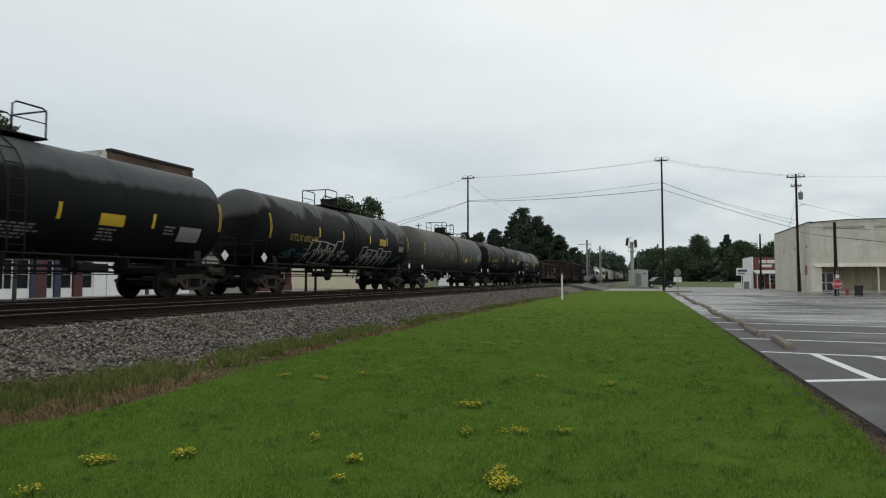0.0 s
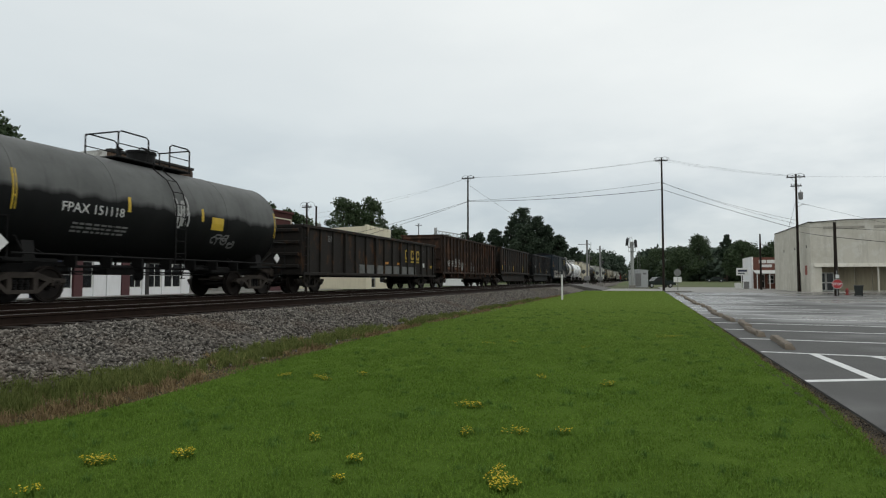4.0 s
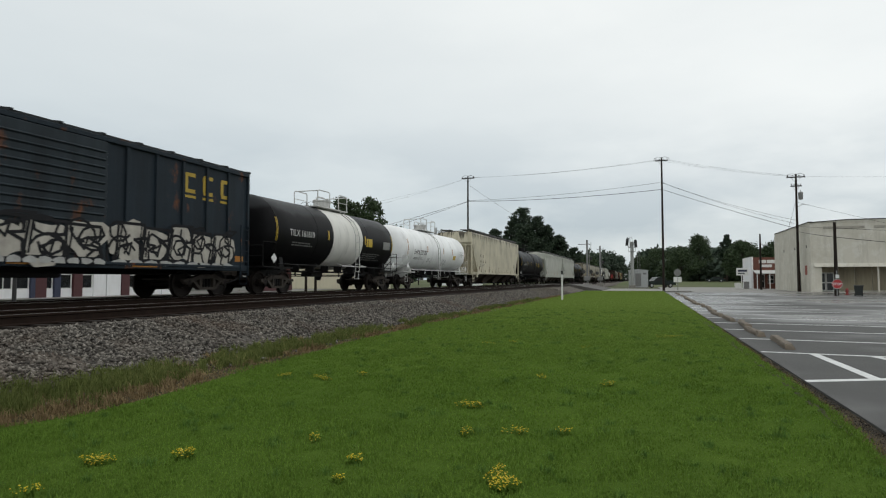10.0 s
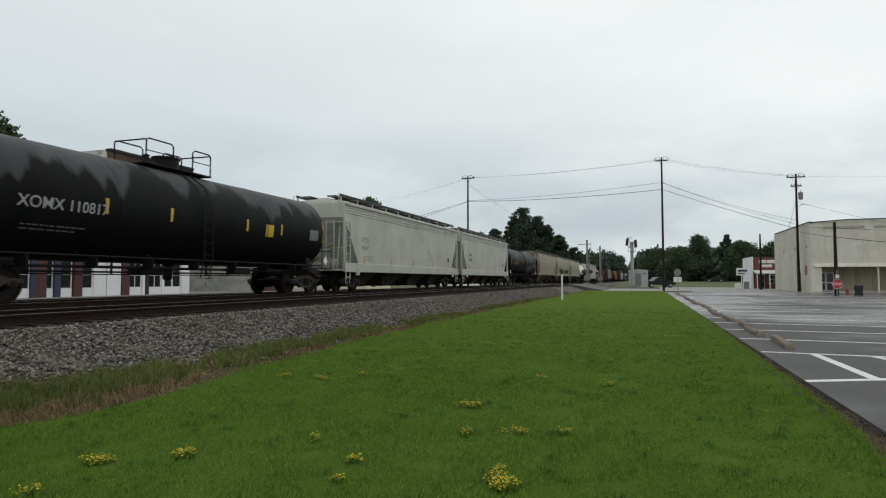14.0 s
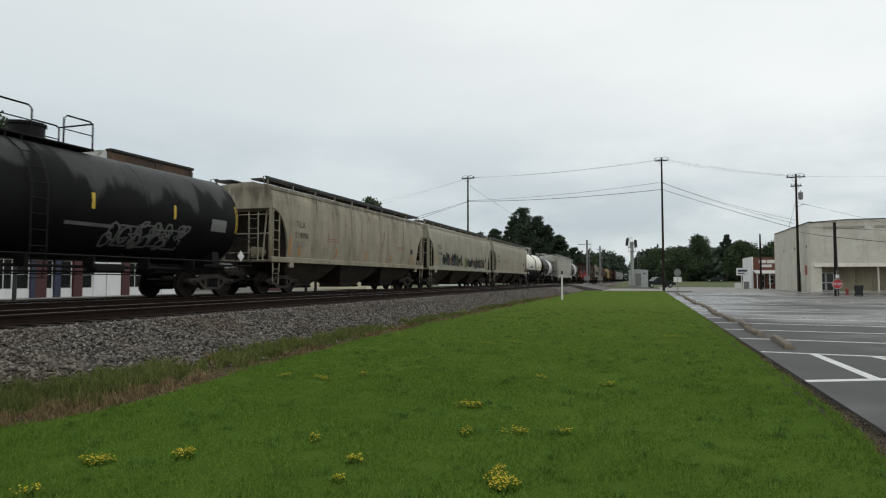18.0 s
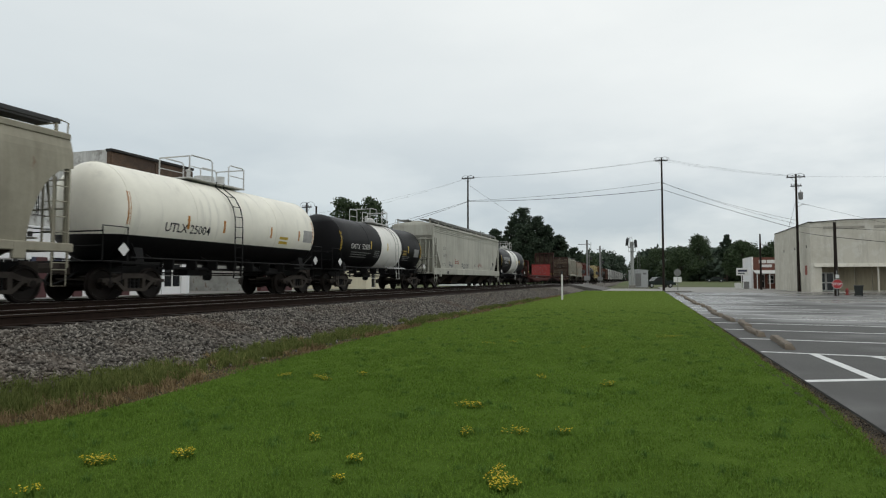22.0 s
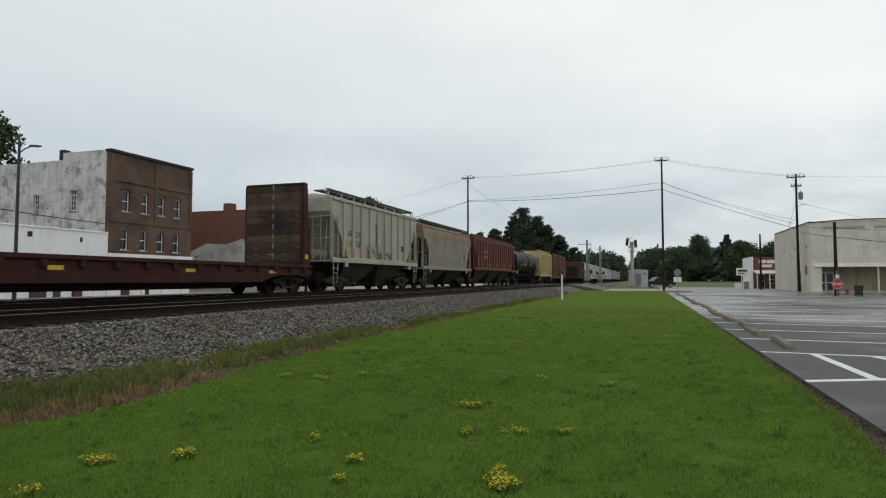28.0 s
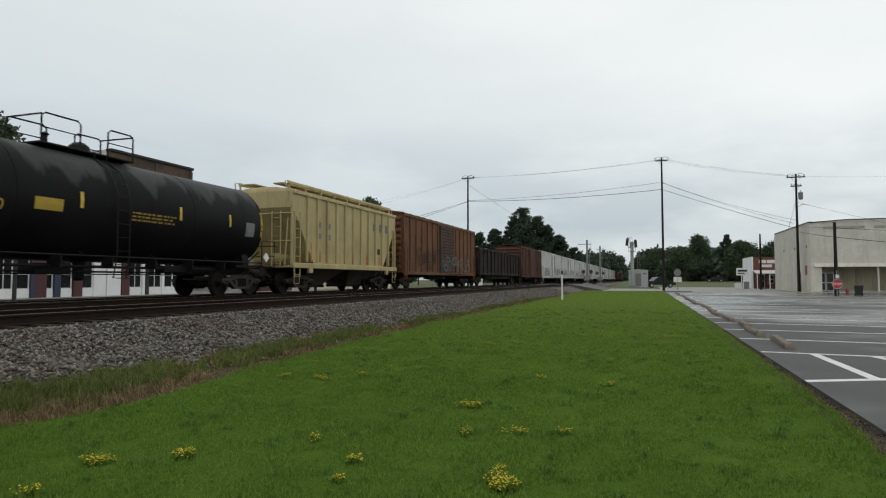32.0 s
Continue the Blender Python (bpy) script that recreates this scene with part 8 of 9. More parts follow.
    for a, b, c2, d2 in ((16.5, 17.5, 3.9, 4.4), (17.6, 18.7, 3.9, 4.4), (16.8, 18.3, 3.3, 3.7)):
        part("sign_panel", slab("y", 104.95, 0.05, a, b, c2, d2), "window_white", e)
    s = thing("store_sign", "white roadside store sign on a post", "sign")
    part("post", Mesh().box(13.35, 13.45, 100, 100.1, 0, 2.2), "post_white", s)
    bd = part("board", Mesh().box(12.7, 14.3, 99.95, 100.15, 2.0, 3.1, 0.02), "post_white", s)
    part("text_bar", Mesh().box(12.9, 14.1, 99.93, 99.95, 2.55, 2.85), "column_navy", bd)
    part("text_bar", Mesh().box(12.9, 13.8, 99.93, 99.95, 2.2, 2.4), "letter_grey", bd)
    for i, (x, y, hgt, wd, mat) in enumerate(((12.6, 101, 0.9, 0.8, "post_white"), (13.9, 101.5, 1.1, 0.7, "pole_grey"))):
        solid("utility_box", Mesh().box(x, x + wd, y, y + 0.5, 0, hgt, 0.03), mat, ("white painted metal utility box by the store", "grey metal utility box by the store")[i], "utility box")


build_right_side()


# ---- poles, wires, signs, signals ----
def utility_pole(x, y, h, arms=((0.6, 1.2),), transformer=False, lean=0.0, label="dark wooden utility pole with cross-arm and insulators", turn=0.0):
    p = thing("utility_pole", label, "utility pole", pose(x, y, 0, 0, 0, turn))
    part("pole", Mesh().tube([(0, 0, -0.3), (lean * 0.5, 0, h * 0.5), (lean, 0, h)], 0.16, 10, 0.10), "pole_wood", p)
    for drop, half in arms:
        arm = part("cross_arm", Mesh().box(lean - half, lean + half, -0.06, 0.06, h - drop - 0.06, h - drop + 0.06, 0.01), "pole_wood", p)
        part("arm_brace", Mesh().tube([(lean - half * 0.6, 0.08, h - drop), (lean, 0.1, h - drop - 0.6), (lean + half * 0.6, 0.08, h - drop)], 0.02, 5), "pole_grey", arm)
        for u in (-half + 0.1, -half * 0.35, half * 0.35, half - 0.1):
            part("insulator", Mesh().lathe([(h - drop + 0.06, 0.02), (h - drop + 0.14, 0.05), (h - drop + 0.2, 0.06), (h - drop + 0.26, 0.02)], (lean + u, 0, 0), "z", 8), "pole_grey", arm)
    for side in (-1, 1) if arms else ():
        top = h - 0.05
        m = Mesh().tube([(lean, 0, top), (lean + side * 0.45, 0.05, top + 0.14), (lean + side * 0.85, 0.1, top - 0.05), (lean + side * 0.95, 0.1, top - 0.4)], 0.02, 5)
        part("jumper", m, "cable_black", p, "looped jumper wire")
    if transformer:
        t = part("transformer", Mesh().lathe([(h - 2.9, 0.02), (h - 2.85, 0.22), (h - 2.1, 0.24), (h - 2.02, 0.1)], (0.42, 0, 0), "z", 14), "pole_grey", p, "grey drum transformer")
        part("bushing", Mesh().lathe([(h - 2.05, 0.04), (h - 1.8, 0.03)], (0.42, 0, 0), "z", 8), "pole_grey", t)
        part("lamp_arm", Mesh().tube([(0.1, 0, h - 3.7), (0.6, 0, h - 3.4), (0.9, -0.1, h - 3.5)], 0.03, 6), "pole_grey", p)
    return p


def wire(a, b, sag, r=0.007, name="overhead_wire", label="black overhead wire sagging between poles"):
    a, b = Vector(a), Vector(b)
    pts = []
    for i in range(15):
        t = i / 14
        q = a.lerp(b, t)
        q.z -= sag * 4 * t * (1 - t)
        pts.append(q)
    solid(name, Mesh().tube(pts, r, 5), "cable_black", label, "wire", group="overhead wires")


P1, P2, P3 = (-24.0, 84.0), (2.05, 80.7), (15.96, 76.6)
utility_pole(*P1, 16.2, ((0.35, 0.9),))
utility_pole(*P2, 16.6, ((0.4, 0.75),))
utility_pole(*P3, 13.1, ((0.35, 0.9), (1.35, 0.55)), True)
utility_pole(14.75, 57.8, 6.1, (), label="short dark wooden service pole beside the lot")
utility_pole(14.9, 93.4, 7.6, (), label="short dark wooden pole by the store")
utility_pole(-36.0, 60.3, 10.0, ((0.5, 0.6),))
utility_pole(-36.3, 62.9, 9.9, (), True)
utility_pole(-60, 160, 17, ((0.5, 1.0),))
for d in (-0.6, 0.0, 0.6):
    wire((P1[0] + d, P1[1], 15.95), (P2[0] + d, P2[1], 16.35), 0.4)
    wire((P2[0] + d, P2[1], 16.35), (P3[0] + d, P3[1], 12.85), 0.25)
wire((P1[0], P1[1], 12.65), (P2[0], P2[1], 13.5), 0.35, 0.018)
wire((P1[0], P1[1], 12.55), (P2[0], P2[1], 12.6), 0.35, 0.030)
wire((P2[0], P2[1], 12.6), (P3[0], P3[1], 7.0), 0.12, 0.024)
wire((P2[0], P2[1], 13.5), (P3[0], P3[1], 7.5), 0.3, 0.015)
wire((P2[0], P2[1], 13.4), (P3[0], P3[1], 7.9), 0.3, 0.015)
wire((P3[0], P3[1], 9.96), (37, 67, 2.3), 0.2, 0.012)
wire((P3[0], P3[1], 6.7), (14.75, 57.7, 4.85), 0.05, 0.022)
wire((14.75, 57.7, 4.85), (22.0, 56.5, 3.85), 0.04, 0.022)
wire((P3[0], P3[1], 7.3), (14.75, 57.7, 5.6), 0.05, 0.013)
wire((14.75, 57.7, 5.6), (22.0, 56.5, 5.0), 0.04, 0.013)
wire((P3[0], P3[1], 12.8), (60, 80, 12.6), 0.5)
wire((P1[0], P1[1], 15.9), (-36.0, 60.3, 8.6), 0.4)
wire((P1[0], P1[1], 15.9), (-36.0, 60.3, 8.0), 0.4)
wire((P1[0], P1[1], 12.55), (-36.3, 62.9, 5.6), 0.2, 0.022)
wire((P1[0], P1[1], 12.5), (-36.3, 62.9, 4.8), 0.2, 0.022)
wire((P3[0], P3[1], 10.5), (16.7, 86, 7.0), 0.2, 0.015)
wire((P1[0], P1[1], 15.0), (-14.5, 97, 8.5), 0.3, 0.015)


def build_small_fixtures():
    # street lamp across the tracks
    l = thing("street_lamp", "dark street lamp with a short curved arm", "street lamp", pose(-34, 25.5, 0.05))
    part("pole", Mesh().tube([(0, 0, 0), (0, 0, 9.3)], 0.11, 10, 0.07), "signal_black", l)
    part("arm", Mesh().tube([(0, 0, 8.55), (0.2, 0.2, 8.85), (0.42, 0.4, 9.0)], 0.035, 6), "signal_black", l)
    part("lamp_head", Mesh().loft([[(0.36, 0.30, 8.97), (0.48, 0.42, 8.97), (0.48, 0.42, 9.07), (0.36, 0.30, 9.07)], [(0.52, 0.40, 8.95), (0.70, 0.58, 8.95), (0.70, 0.58, 9.1), (0.52, 0.40, 9.1)], [(0.72, 0.66, 9.02), (0.8, 0.74, 9.02), (0.8, 0.74, 9.1), (0.72, 0.66, 9.1)]]), "signal_dull", l)
    # white marker post
    m = thing("marker_post", "white marker post with a dark top", "post", pose(-5.4, 42, 0))
    part("post", Mesh().box(-0.055, 0.055, -0.03, 0.03, -0.1, 1.72, 0.01), "post_white", m)
    part("cap", Mesh().box(-0.06, 0.06, -0.035, 0.035, 1.72, 1.97, 0.01), "signal_black", m, "dark cap plate")
    # back of a round sign
    s = thing("road_sign", "grey back of a round road sign above a white plate", "road sign", pose(3.5, 77, 0))
    part("post", Mesh().box(-0.035, 0.035, -0.035, 0.035, 0, 2.7), "pole_grey", s)
    part("disc", Mesh().lathe([(-0.05, 0.02), (-0.05, 0.40), (-0.04, 0.40), (-0.04, 0.02)], (0, -0.005, 2.2), "y", 22), "pole_grey", s)
    part("plate", Mesh().box(-0.45, 0.45, -0.06, -0.045, 1.08, 1.68, 0.004), "post_white", s)
    part("plate_bar", Mesh().box(-0.02, 0.02, -0.068, -0.06, 1.1, 1.66), "pole_grey", s)
    # stop sign
    s = thing("stop_sign", "red octagonal stop sign on a post", "stop sign", pose(14.6, 57.0, 0))
    part("post", Mesh().box(-0.035, 0.035, 0.0, 0.06, 0, 2.1), "pole_grey", s)
    octo = [(0.40 * math.cos(math.pi / 8 + i * math.pi / 4), 1.02 + 0.40 * math.sin(math.pi / 8 + i * math.pi / 4)) for i in range(8)]
    f = part("face", Mesh().prism(octo, -0.02, 0.0, "y"), "red_sign", s)
    ring = Mesh()
    for i in range(8):
        a, b = octo[i], octo[(i + 1) % 8]
        c = lambda p: (p[0] * 0.93, 1.02 + (p[1] - 1.02) * 0.93)
        d = lambda p: (p[0] * 0.98, 1.02 + (p[1] - 1.02) * 0.98)
        ring.prism([c(a), d(a), d(b), c(b)], -0.026, -0.02, "y")
    part("border", ring, "post_white", f)
    cu = bpy.data.curves.new("word", "FONT")
    cu.body, cu.size, cu.align_x = "STOP", 0.27, "CENTER"
    cu.offset = 0.006
    tmp = bpy.data.objects.new("word", cu)
    me = bpy.data.meshes.new_from_object(tmp)
    bpy.data.objects.remove(tmp)
    for v in me.vertices:
        v.co = Vector((v.co.x, -0.027, 0.925 + v.co.y))
    me.materials.clear()
    part("word", me, "post_white", f)
    part("small_plate", Mesh().box(-0.1, 0.16, -0.02, 0.0, 1.48, 1.78), "post_white", s)
    # wheelie bin and a red hydrant
    b = thing("wheelie_bin", "dark plastic wheelie bin by the sidewalk", "bin", pose(16.25, 57.6, 0.03, 0, 0, -14))
    part("body", Mesh().loft([[(-0.24, -0.24, 0.06), (0.24, -0.24, 0.06), (0.24, 0.24, 0.06), (-0.24, 0.24, 0.06)], [(-0.31, -0.31, 0.82), (0.31, -0.31, 0.82), (0.31, 0.31, 0.82), (-0.31, 0.31, 0.82)]]), "bin_plastic", b)
    part("lid", Mesh().box(-0.35, 0.35, -0.35, 0.34, 0.82, 0.89, 0.03), "bin_plastic", b)
    part("handle", Mesh().tube([(0.24, 0.31, 0.78), (0.24, 0.4, 0.8), (-0.24, 0.4, 0.8), (-0.24, 0.31, 0.78)], 0.022, 6), "bin_plastic", b)
    for x in (-0.25, 0.25):
        part("wheel", Mesh().lathe([(-0.04, 0.02), (-0.04, 0.11), (0.04, 0.11), (0.04, 0.02)], (x, 0.26, 0.11), "x", 14), "tyre", b)
    h = thing("fire_hydrant", "small weathered red fire hydrant by the sidewalk", "hydrant", pose(16.75, 62.5, 0.03))
    part("barrel", Mesh().lathe([(0, 0.17), (0.05, 0.17), (0.07, 0.10), (0.42, 0.10), (0.45, 0.14), (0.48, 0.13), (0.58, 0.07), (0.62, 0.02)], (0, 0, 0), "z", 14), "hydrant_red", h, "", True)
    for s2 in (-1, 1):
        part("outlet_cap", Mesh().lathe([(s2 * 0.08, 0.055), (s2 * 0.17, 0.055), (s2 * 0.18, 0.02)], (0, 0, 0.34), "x", 10), "hydrant_red", h)
    # relay cabin
    c = thing("relay_cabin", "grey metal railway relay cabin", "equipment cabin", pose(-1.2, 105, 0))
    part("plinth", Mesh().box(-1.6, 1.6, -1.0, 1.0, 0, 0.15), "concrete", c)
    part("body", Mesh().box(-1.5, 1.5, -0.9, 0.9, 0.15, 2.85, 0.02), "aluminium", c)
    part("roof", Mesh().prism([(-1.6, 2.85), (1.6, 2.85), (1.6, 2.92), (0, 3.06), (-1.6, 2.92)], -1.0, 1.0, "y"), "aluminium", c)
    d = part("door", Mesh().box(-0.45, 0.45, -0.94, -0.9, 0.3, 2.4, 0.01), "pole_grey", c)
    part("handle", Mesh().box(0.3, 0.38, -0.98, -0.94, 1.3, 1.45), "steel_dark", d)
    for x in (-1.0, 1.0):
        part("vent", Mesh().box(x - 0.25, x + 0.25, -0.93, -0.9, 2.2, 2.5), "pole_grey", c)
    # railway signal mast
    g = thing("railway_signal", "tall grey railway signal mast with twin heads", "railway signal", pose(-2.1, 103.5, 0))
    part("base", Mesh().box(-0.5, 0.5, -0.4, 0.4, 0, 0.5, 0.03), "concrete", g)
    part("mast", Mesh().tube([(0, 0, 0.4), (0, 0, 6.9)], 0.26, 12), "pole_pale", g)
    part("platform", Mesh().box(-0.55, 0.55, -0.45, 0.35, 5.9, 5.95), "pole_pale", g)
    rail = Mesh()
    for x in (-0.55, 0.55):
        rail.tube([(x, -0.4, 5.95), (x, -0.4, 6.9), (x, 0.3, 6.9), (x, 0.3, 5.95)], 0.025, 5)
    part("railing", rail, "pole_pale", g)
    part("head_bracket", Mesh().tube([(-0.78, 0, 7.2), (-0.5, 0, 6.6), (0, 0, 6.5), (0.4, 0, 6.6), (0.6, 0, 7.2)], 0.08, 6).tube([(-0.8, 0, 8.2), (0.0, 0, 8.25), (0.15, 0, 6.9)], 0.035, 5).tube([(-0.3, 0, 8.2), (-0.3, 0, 6.6)], 0.05, 5).box(-0.32, 0.3, -0.15, 0.15, 6.9, 7.5, 0.03), "pole_pale", g)
    for x, zz, turn in ((-0.78, 6.85, 0.35), (0.62, 6.55, -0.2)):
        hd = part("signal_head", Mesh().prism([(x - 0.22, zz), (x + 0.22, zz), (x + 0.22 + turn * 0.4, zz + 1.15), (x - 0.05 + turn * 0.4, zz + 1.3), (x - 0.22 + turn * 0.4, zz + 1.1)], -0.5, -0.2, "y"), "signal_black", g)
        for k in range(3):
            part("hood", Mesh().lathe([(-0.85, 0.12), (-0.5, 0.14)], (x + turn * 0.13 * k, 0, zz + 0.25 + 0.34 * k), "y", 12), "signal_black", hd)
    part("mast_ladder", Mesh().box(0.8, 0.84, 0.1, 0.14, 0.2, 6.0).box(1.16, 1.2, 0.1, 0.14, 0.2, 6.0), "pole_grey", g)
    # crossing signals, one to each side of the road
    for i, (x, y, h) in enumerate(((-8.6, 97, 7.3), (-8.1, 118, 7.5))):
        k = thing("crossing_signal", "grey level crossing signal with flashing-light heads and a tall mast", "crossing signal", pose(x, y, 0.2), "crossing signals")
        part("base", Mesh().box(-0.6, 0.6, -0.5, 0.5, -0.3, 0.6, 0.05), "concrete", k)
        part("mast", Mesh().tube([(0, 0, 0.5), (0, 0, h)], 0.15, 10), "pole_grey", k)
        part("gate_box", Mesh().box(-0.5, 0.4, -0.4, 0.3, 1.0, 1.75, 0.08), "pole_grey", k)
        part("bell", Mesh().lathe([(-0.2, 0.02), (-0.2, 0.28), (-0.1, 0.2), (-0.05, 0.02)], (0.5, 0, 4.4), "y", 14), "signal_black", k)
        part("gate_arm", Mesh().box(0.3, 0.38, -0.3, -0.24, 1.7, 5.9), "pole_grey", k, "raised gate arm")
        for xx in (-0.55, 0.55):
            ld = part("light_disc", Mesh().lathe([(-0.2, 0.02), (-0.2, 0.30), (-0.17, 0.30), (-0.17, 0.02)], (xx, 0, 2.4), "y", 18), "signal_dull", k)
            part("lens", Mesh().lathe([(-0.24, 0.02), (-0.22, 0.12), (-0.2, 0.12)], (xx, 0, 2.4), "y", 12), "lamp_dull", ld)
            part("hood", Mesh().lathe([(-0.45, 0.17), (-0.2, 0.19)], (xx, 0, 2.42), "y", 12), "signal_dull", ld)
        part("arm", Mesh().box(-1.4 if i == 0 else -0.6, 0.5, -0.04, 0.04, h - 0.7, h - 0.6), "pole_grey", k)
        part("finial", Mesh().box(0.55, 0.6, -0.03, 0.03, h - 1.6, h - 0.4), "pole_grey", k)
    # cantilever signal across the tracks
    k = thing("cantilever_signal", "pale lattice cantilever signal beyond the tracks", "railway signal", pose(-22, 64, 0.1))
    part("mast", Mesh().tube([(0, 0, 0), (0, 0, 7.0)], 0.16, 10), "aluminium", k)
    truss = Mesh().tube([(0, 0, 6.7), (3.4, 0, 6.1)], 0.05, 5).tube([(0, 0, 5.9), (3.4, 0, 5.4)], 0.05, 5)
    for i in range(8):
        a = 3.4 * i / 8
        truss.tube([(a, 0, 5.9 - 0.147 * a), (a + 0.42, 0, 6.7 - 0.176 * (a + 0.42))], 0.03, 5)
        truss.tube([(a + 0.42, 0, 6.7 - 0.176 * (a + 0.42)), (a + 0.425, 0, 5.9 - 0.147 * (a + 0.425))], 0.025, 5)
    part("truss_arm", truss, "aluminium", k)
    for x in (1.2, 2.8):
        part("light_disc", Mesh().lathe([(-0.2, 0.02), (-0.2, 0.28), (-0.15, 0.28)], (x, 0, 5.4), "y", 14), "signal_black", k)


build_small_fixtures()


def vehicle(name, label, x, y, z, prof, glass, axle, half=0.9, turn=0.0):
    """A parked car from its side profile (front towards -x), with glass, four wheels and lamps."""
    c = thing(name, label, "car", pose(x, y, z, 0, 0, turn))
    body = part("body", Mesh().prism(prof, -half, half, "y"), "car_green", c)
    for g in glass:
        part("side_glass", Mesh().prism(g, -half - 0.012, half + 0.012, "y"), "window_dark", body)
    for u in axle:
        for v in (-half + 0.08, half - 0.08):
            w = part("wheel", Mesh().lathe([(v - 0.12, 0.1), (v - 0.12, 0.37), (v + 0.12, 0.37), (v + 0.12, 0.1)], (u, 0, 0.37), "y", 18), "tyre", c)
            part("rim", Mesh().lathe([(v * 1.16, 0.02), (v * 1.16, 0.21), (v * 1.1, 0.22)], (u, 0, 0.37), "y", 14), "aluminium", w)
    front, back = min(q[0] for q in prof), max(q[0] for q in prof)
    for v in (-0.65, 0.65):
        part("headlight", Mesh().box(front - 0.01, front + 0.06, v - 0.16, v + 0.16, 0.72, 0.9), "aluminium", c)
        part("tail_lamp", Mesh().box(back - 0.05, back + 0.02, v - 0.13, v + 0.13, 0.8, 1.05), "lamp_glass", c)
    return c


def build_parked_cars():
    # extended-cab pickup
    prof = [(-2.75, 0.5), (-2.78, 0.95), (-2.6, 1.08), (-1.35, 1.16), (-0.7, 1.74), (-0.5, 1.79), (0.75, 1.77), (1.0, 1.22), (2.7, 1.18), (2.75, 0.6), (2.7, 0.48)]
    c = vehicle("pickup_truck", "dark green pickup truck parked by the road", 2.0, 112, 0.012, prof,
                ([(-1.15, 1.2), (-0.62, 1.66), (-0.1, 1.67), (-0.1, 1.2)], [(0.0, 1.2), (0.0, 1.67), (0.68, 1.66), (0.82, 1.2)]), (-1.75, 1.7), 0.9, 28)
    part("front_bumper", Mesh().box(-2.9, -2.75, -0.88, 0.88, 0.48, 0.68, 0.03), "aluminium", c)
    part("rear_bumper", Mesh().box(2.72, 2.9, -0.88, 0.88, 0.5, 0.68, 0.03), "aluminium", c)
    prof = [(-2.2, 0.35), (-2.25, 0.7), (-1.0, 0.92), (-0.4, 1.34), (0.8, 1.36), (1.5, 0.98), (2.2, 0.9), (2.25, 0.4)]
    vehicle("parked_car", "dark sedan parked under the park trees", 16.4, 168, 0.8, prof, ([(-0.8, 0.95), (-0.35, 1.27), (0.75, 1.28), (1.25, 0.98)],), (-1.35, 1.35))


build_parked_cars()


def build_lot_markings():
    # wheel stops and stall lines
    rng = random.Random(4)
    kinds = []
    for k in range(3):
        rings = []
        for z, b in ((0.0, 0.0), (0.06, 0.010), (0.095, 0.032), (0.11, 0.07)):
            ring = []
            for u, side in [(i / 7, -1) for i in range(8)] + [(1 - i / 7, 1) for i in range(8)]:
                worn = rng.uniform(-0.012, 0.012)
                ring.append((side * (0.088 - b * 0.7 + worn), 0.02 + b + (2.2 - 2 * b) * u, max(0, z + (worn if z else 0))))
            rings.append(ring)
        me = Mesh().loft(rings).data("wheel_stop")
        me.materials.append(MATS["kerb_concrete"])
        kinds.append(me)
    for i in range(19):
        ob = new("wheel_stop", kinds[i % 3])
        ob.matrix_basis = pose(2.585 + 0.009 * i + rng.uniform(-0.06, 0.06), 13.22 + 2.74 * i + rng.uniform(-0.08, 0.08), 0.03, 0, 0, rng.uniform(-3.5, 3.5))
        tagged(ob, "worn tan concrete wheel stop on the asphalt", "wheel stop", "wheel stops along the lot")
    for i in range(18):
        y = 12.72 + 2.74 * i
        solid("stall_line", Mesh().prism([(2.0, y - 0.05), (7.4, y - 0.55), (7.4, y - 0.45), (2.0, y + 0.05)], 0.03, 0.034, "z"), "line_white", "white painted stall line on asphalt", "road marking", "structure")
    solid("stall_line", Mesh().prism([(1.97, 9.15), (1.97, 9.31), (3.0, 9.79), (4.4, 10.5), (4.4, 10.34), (3.0, 9.63)], 0.03, 0.034, "z"), "line_white", "white painted edge line of a hatched bay", "road marking", "structure")
    for a, b in (((2.83, 12.58), (2.9, 9.72)), ((3.74, 12.48), (4.2, 10.35))):
        d = Vector((b[0] - a[0], b[1] - a[1])).normalized() * 0.075
        solid("hatch_line", Mesh().prism([(a[0] - d.y, a[1] + d.x), (a[0] + d.y, a[1] - d.x), (b[0] + d.y, b[1] - d.x), (b[0] - d.y, b[1] + d.x)], 0.0305, 0.035, "z"), "line_white",
              "white painted diagonal hatch line on asphalt", "road marking", "structure")


build_lot_markings()


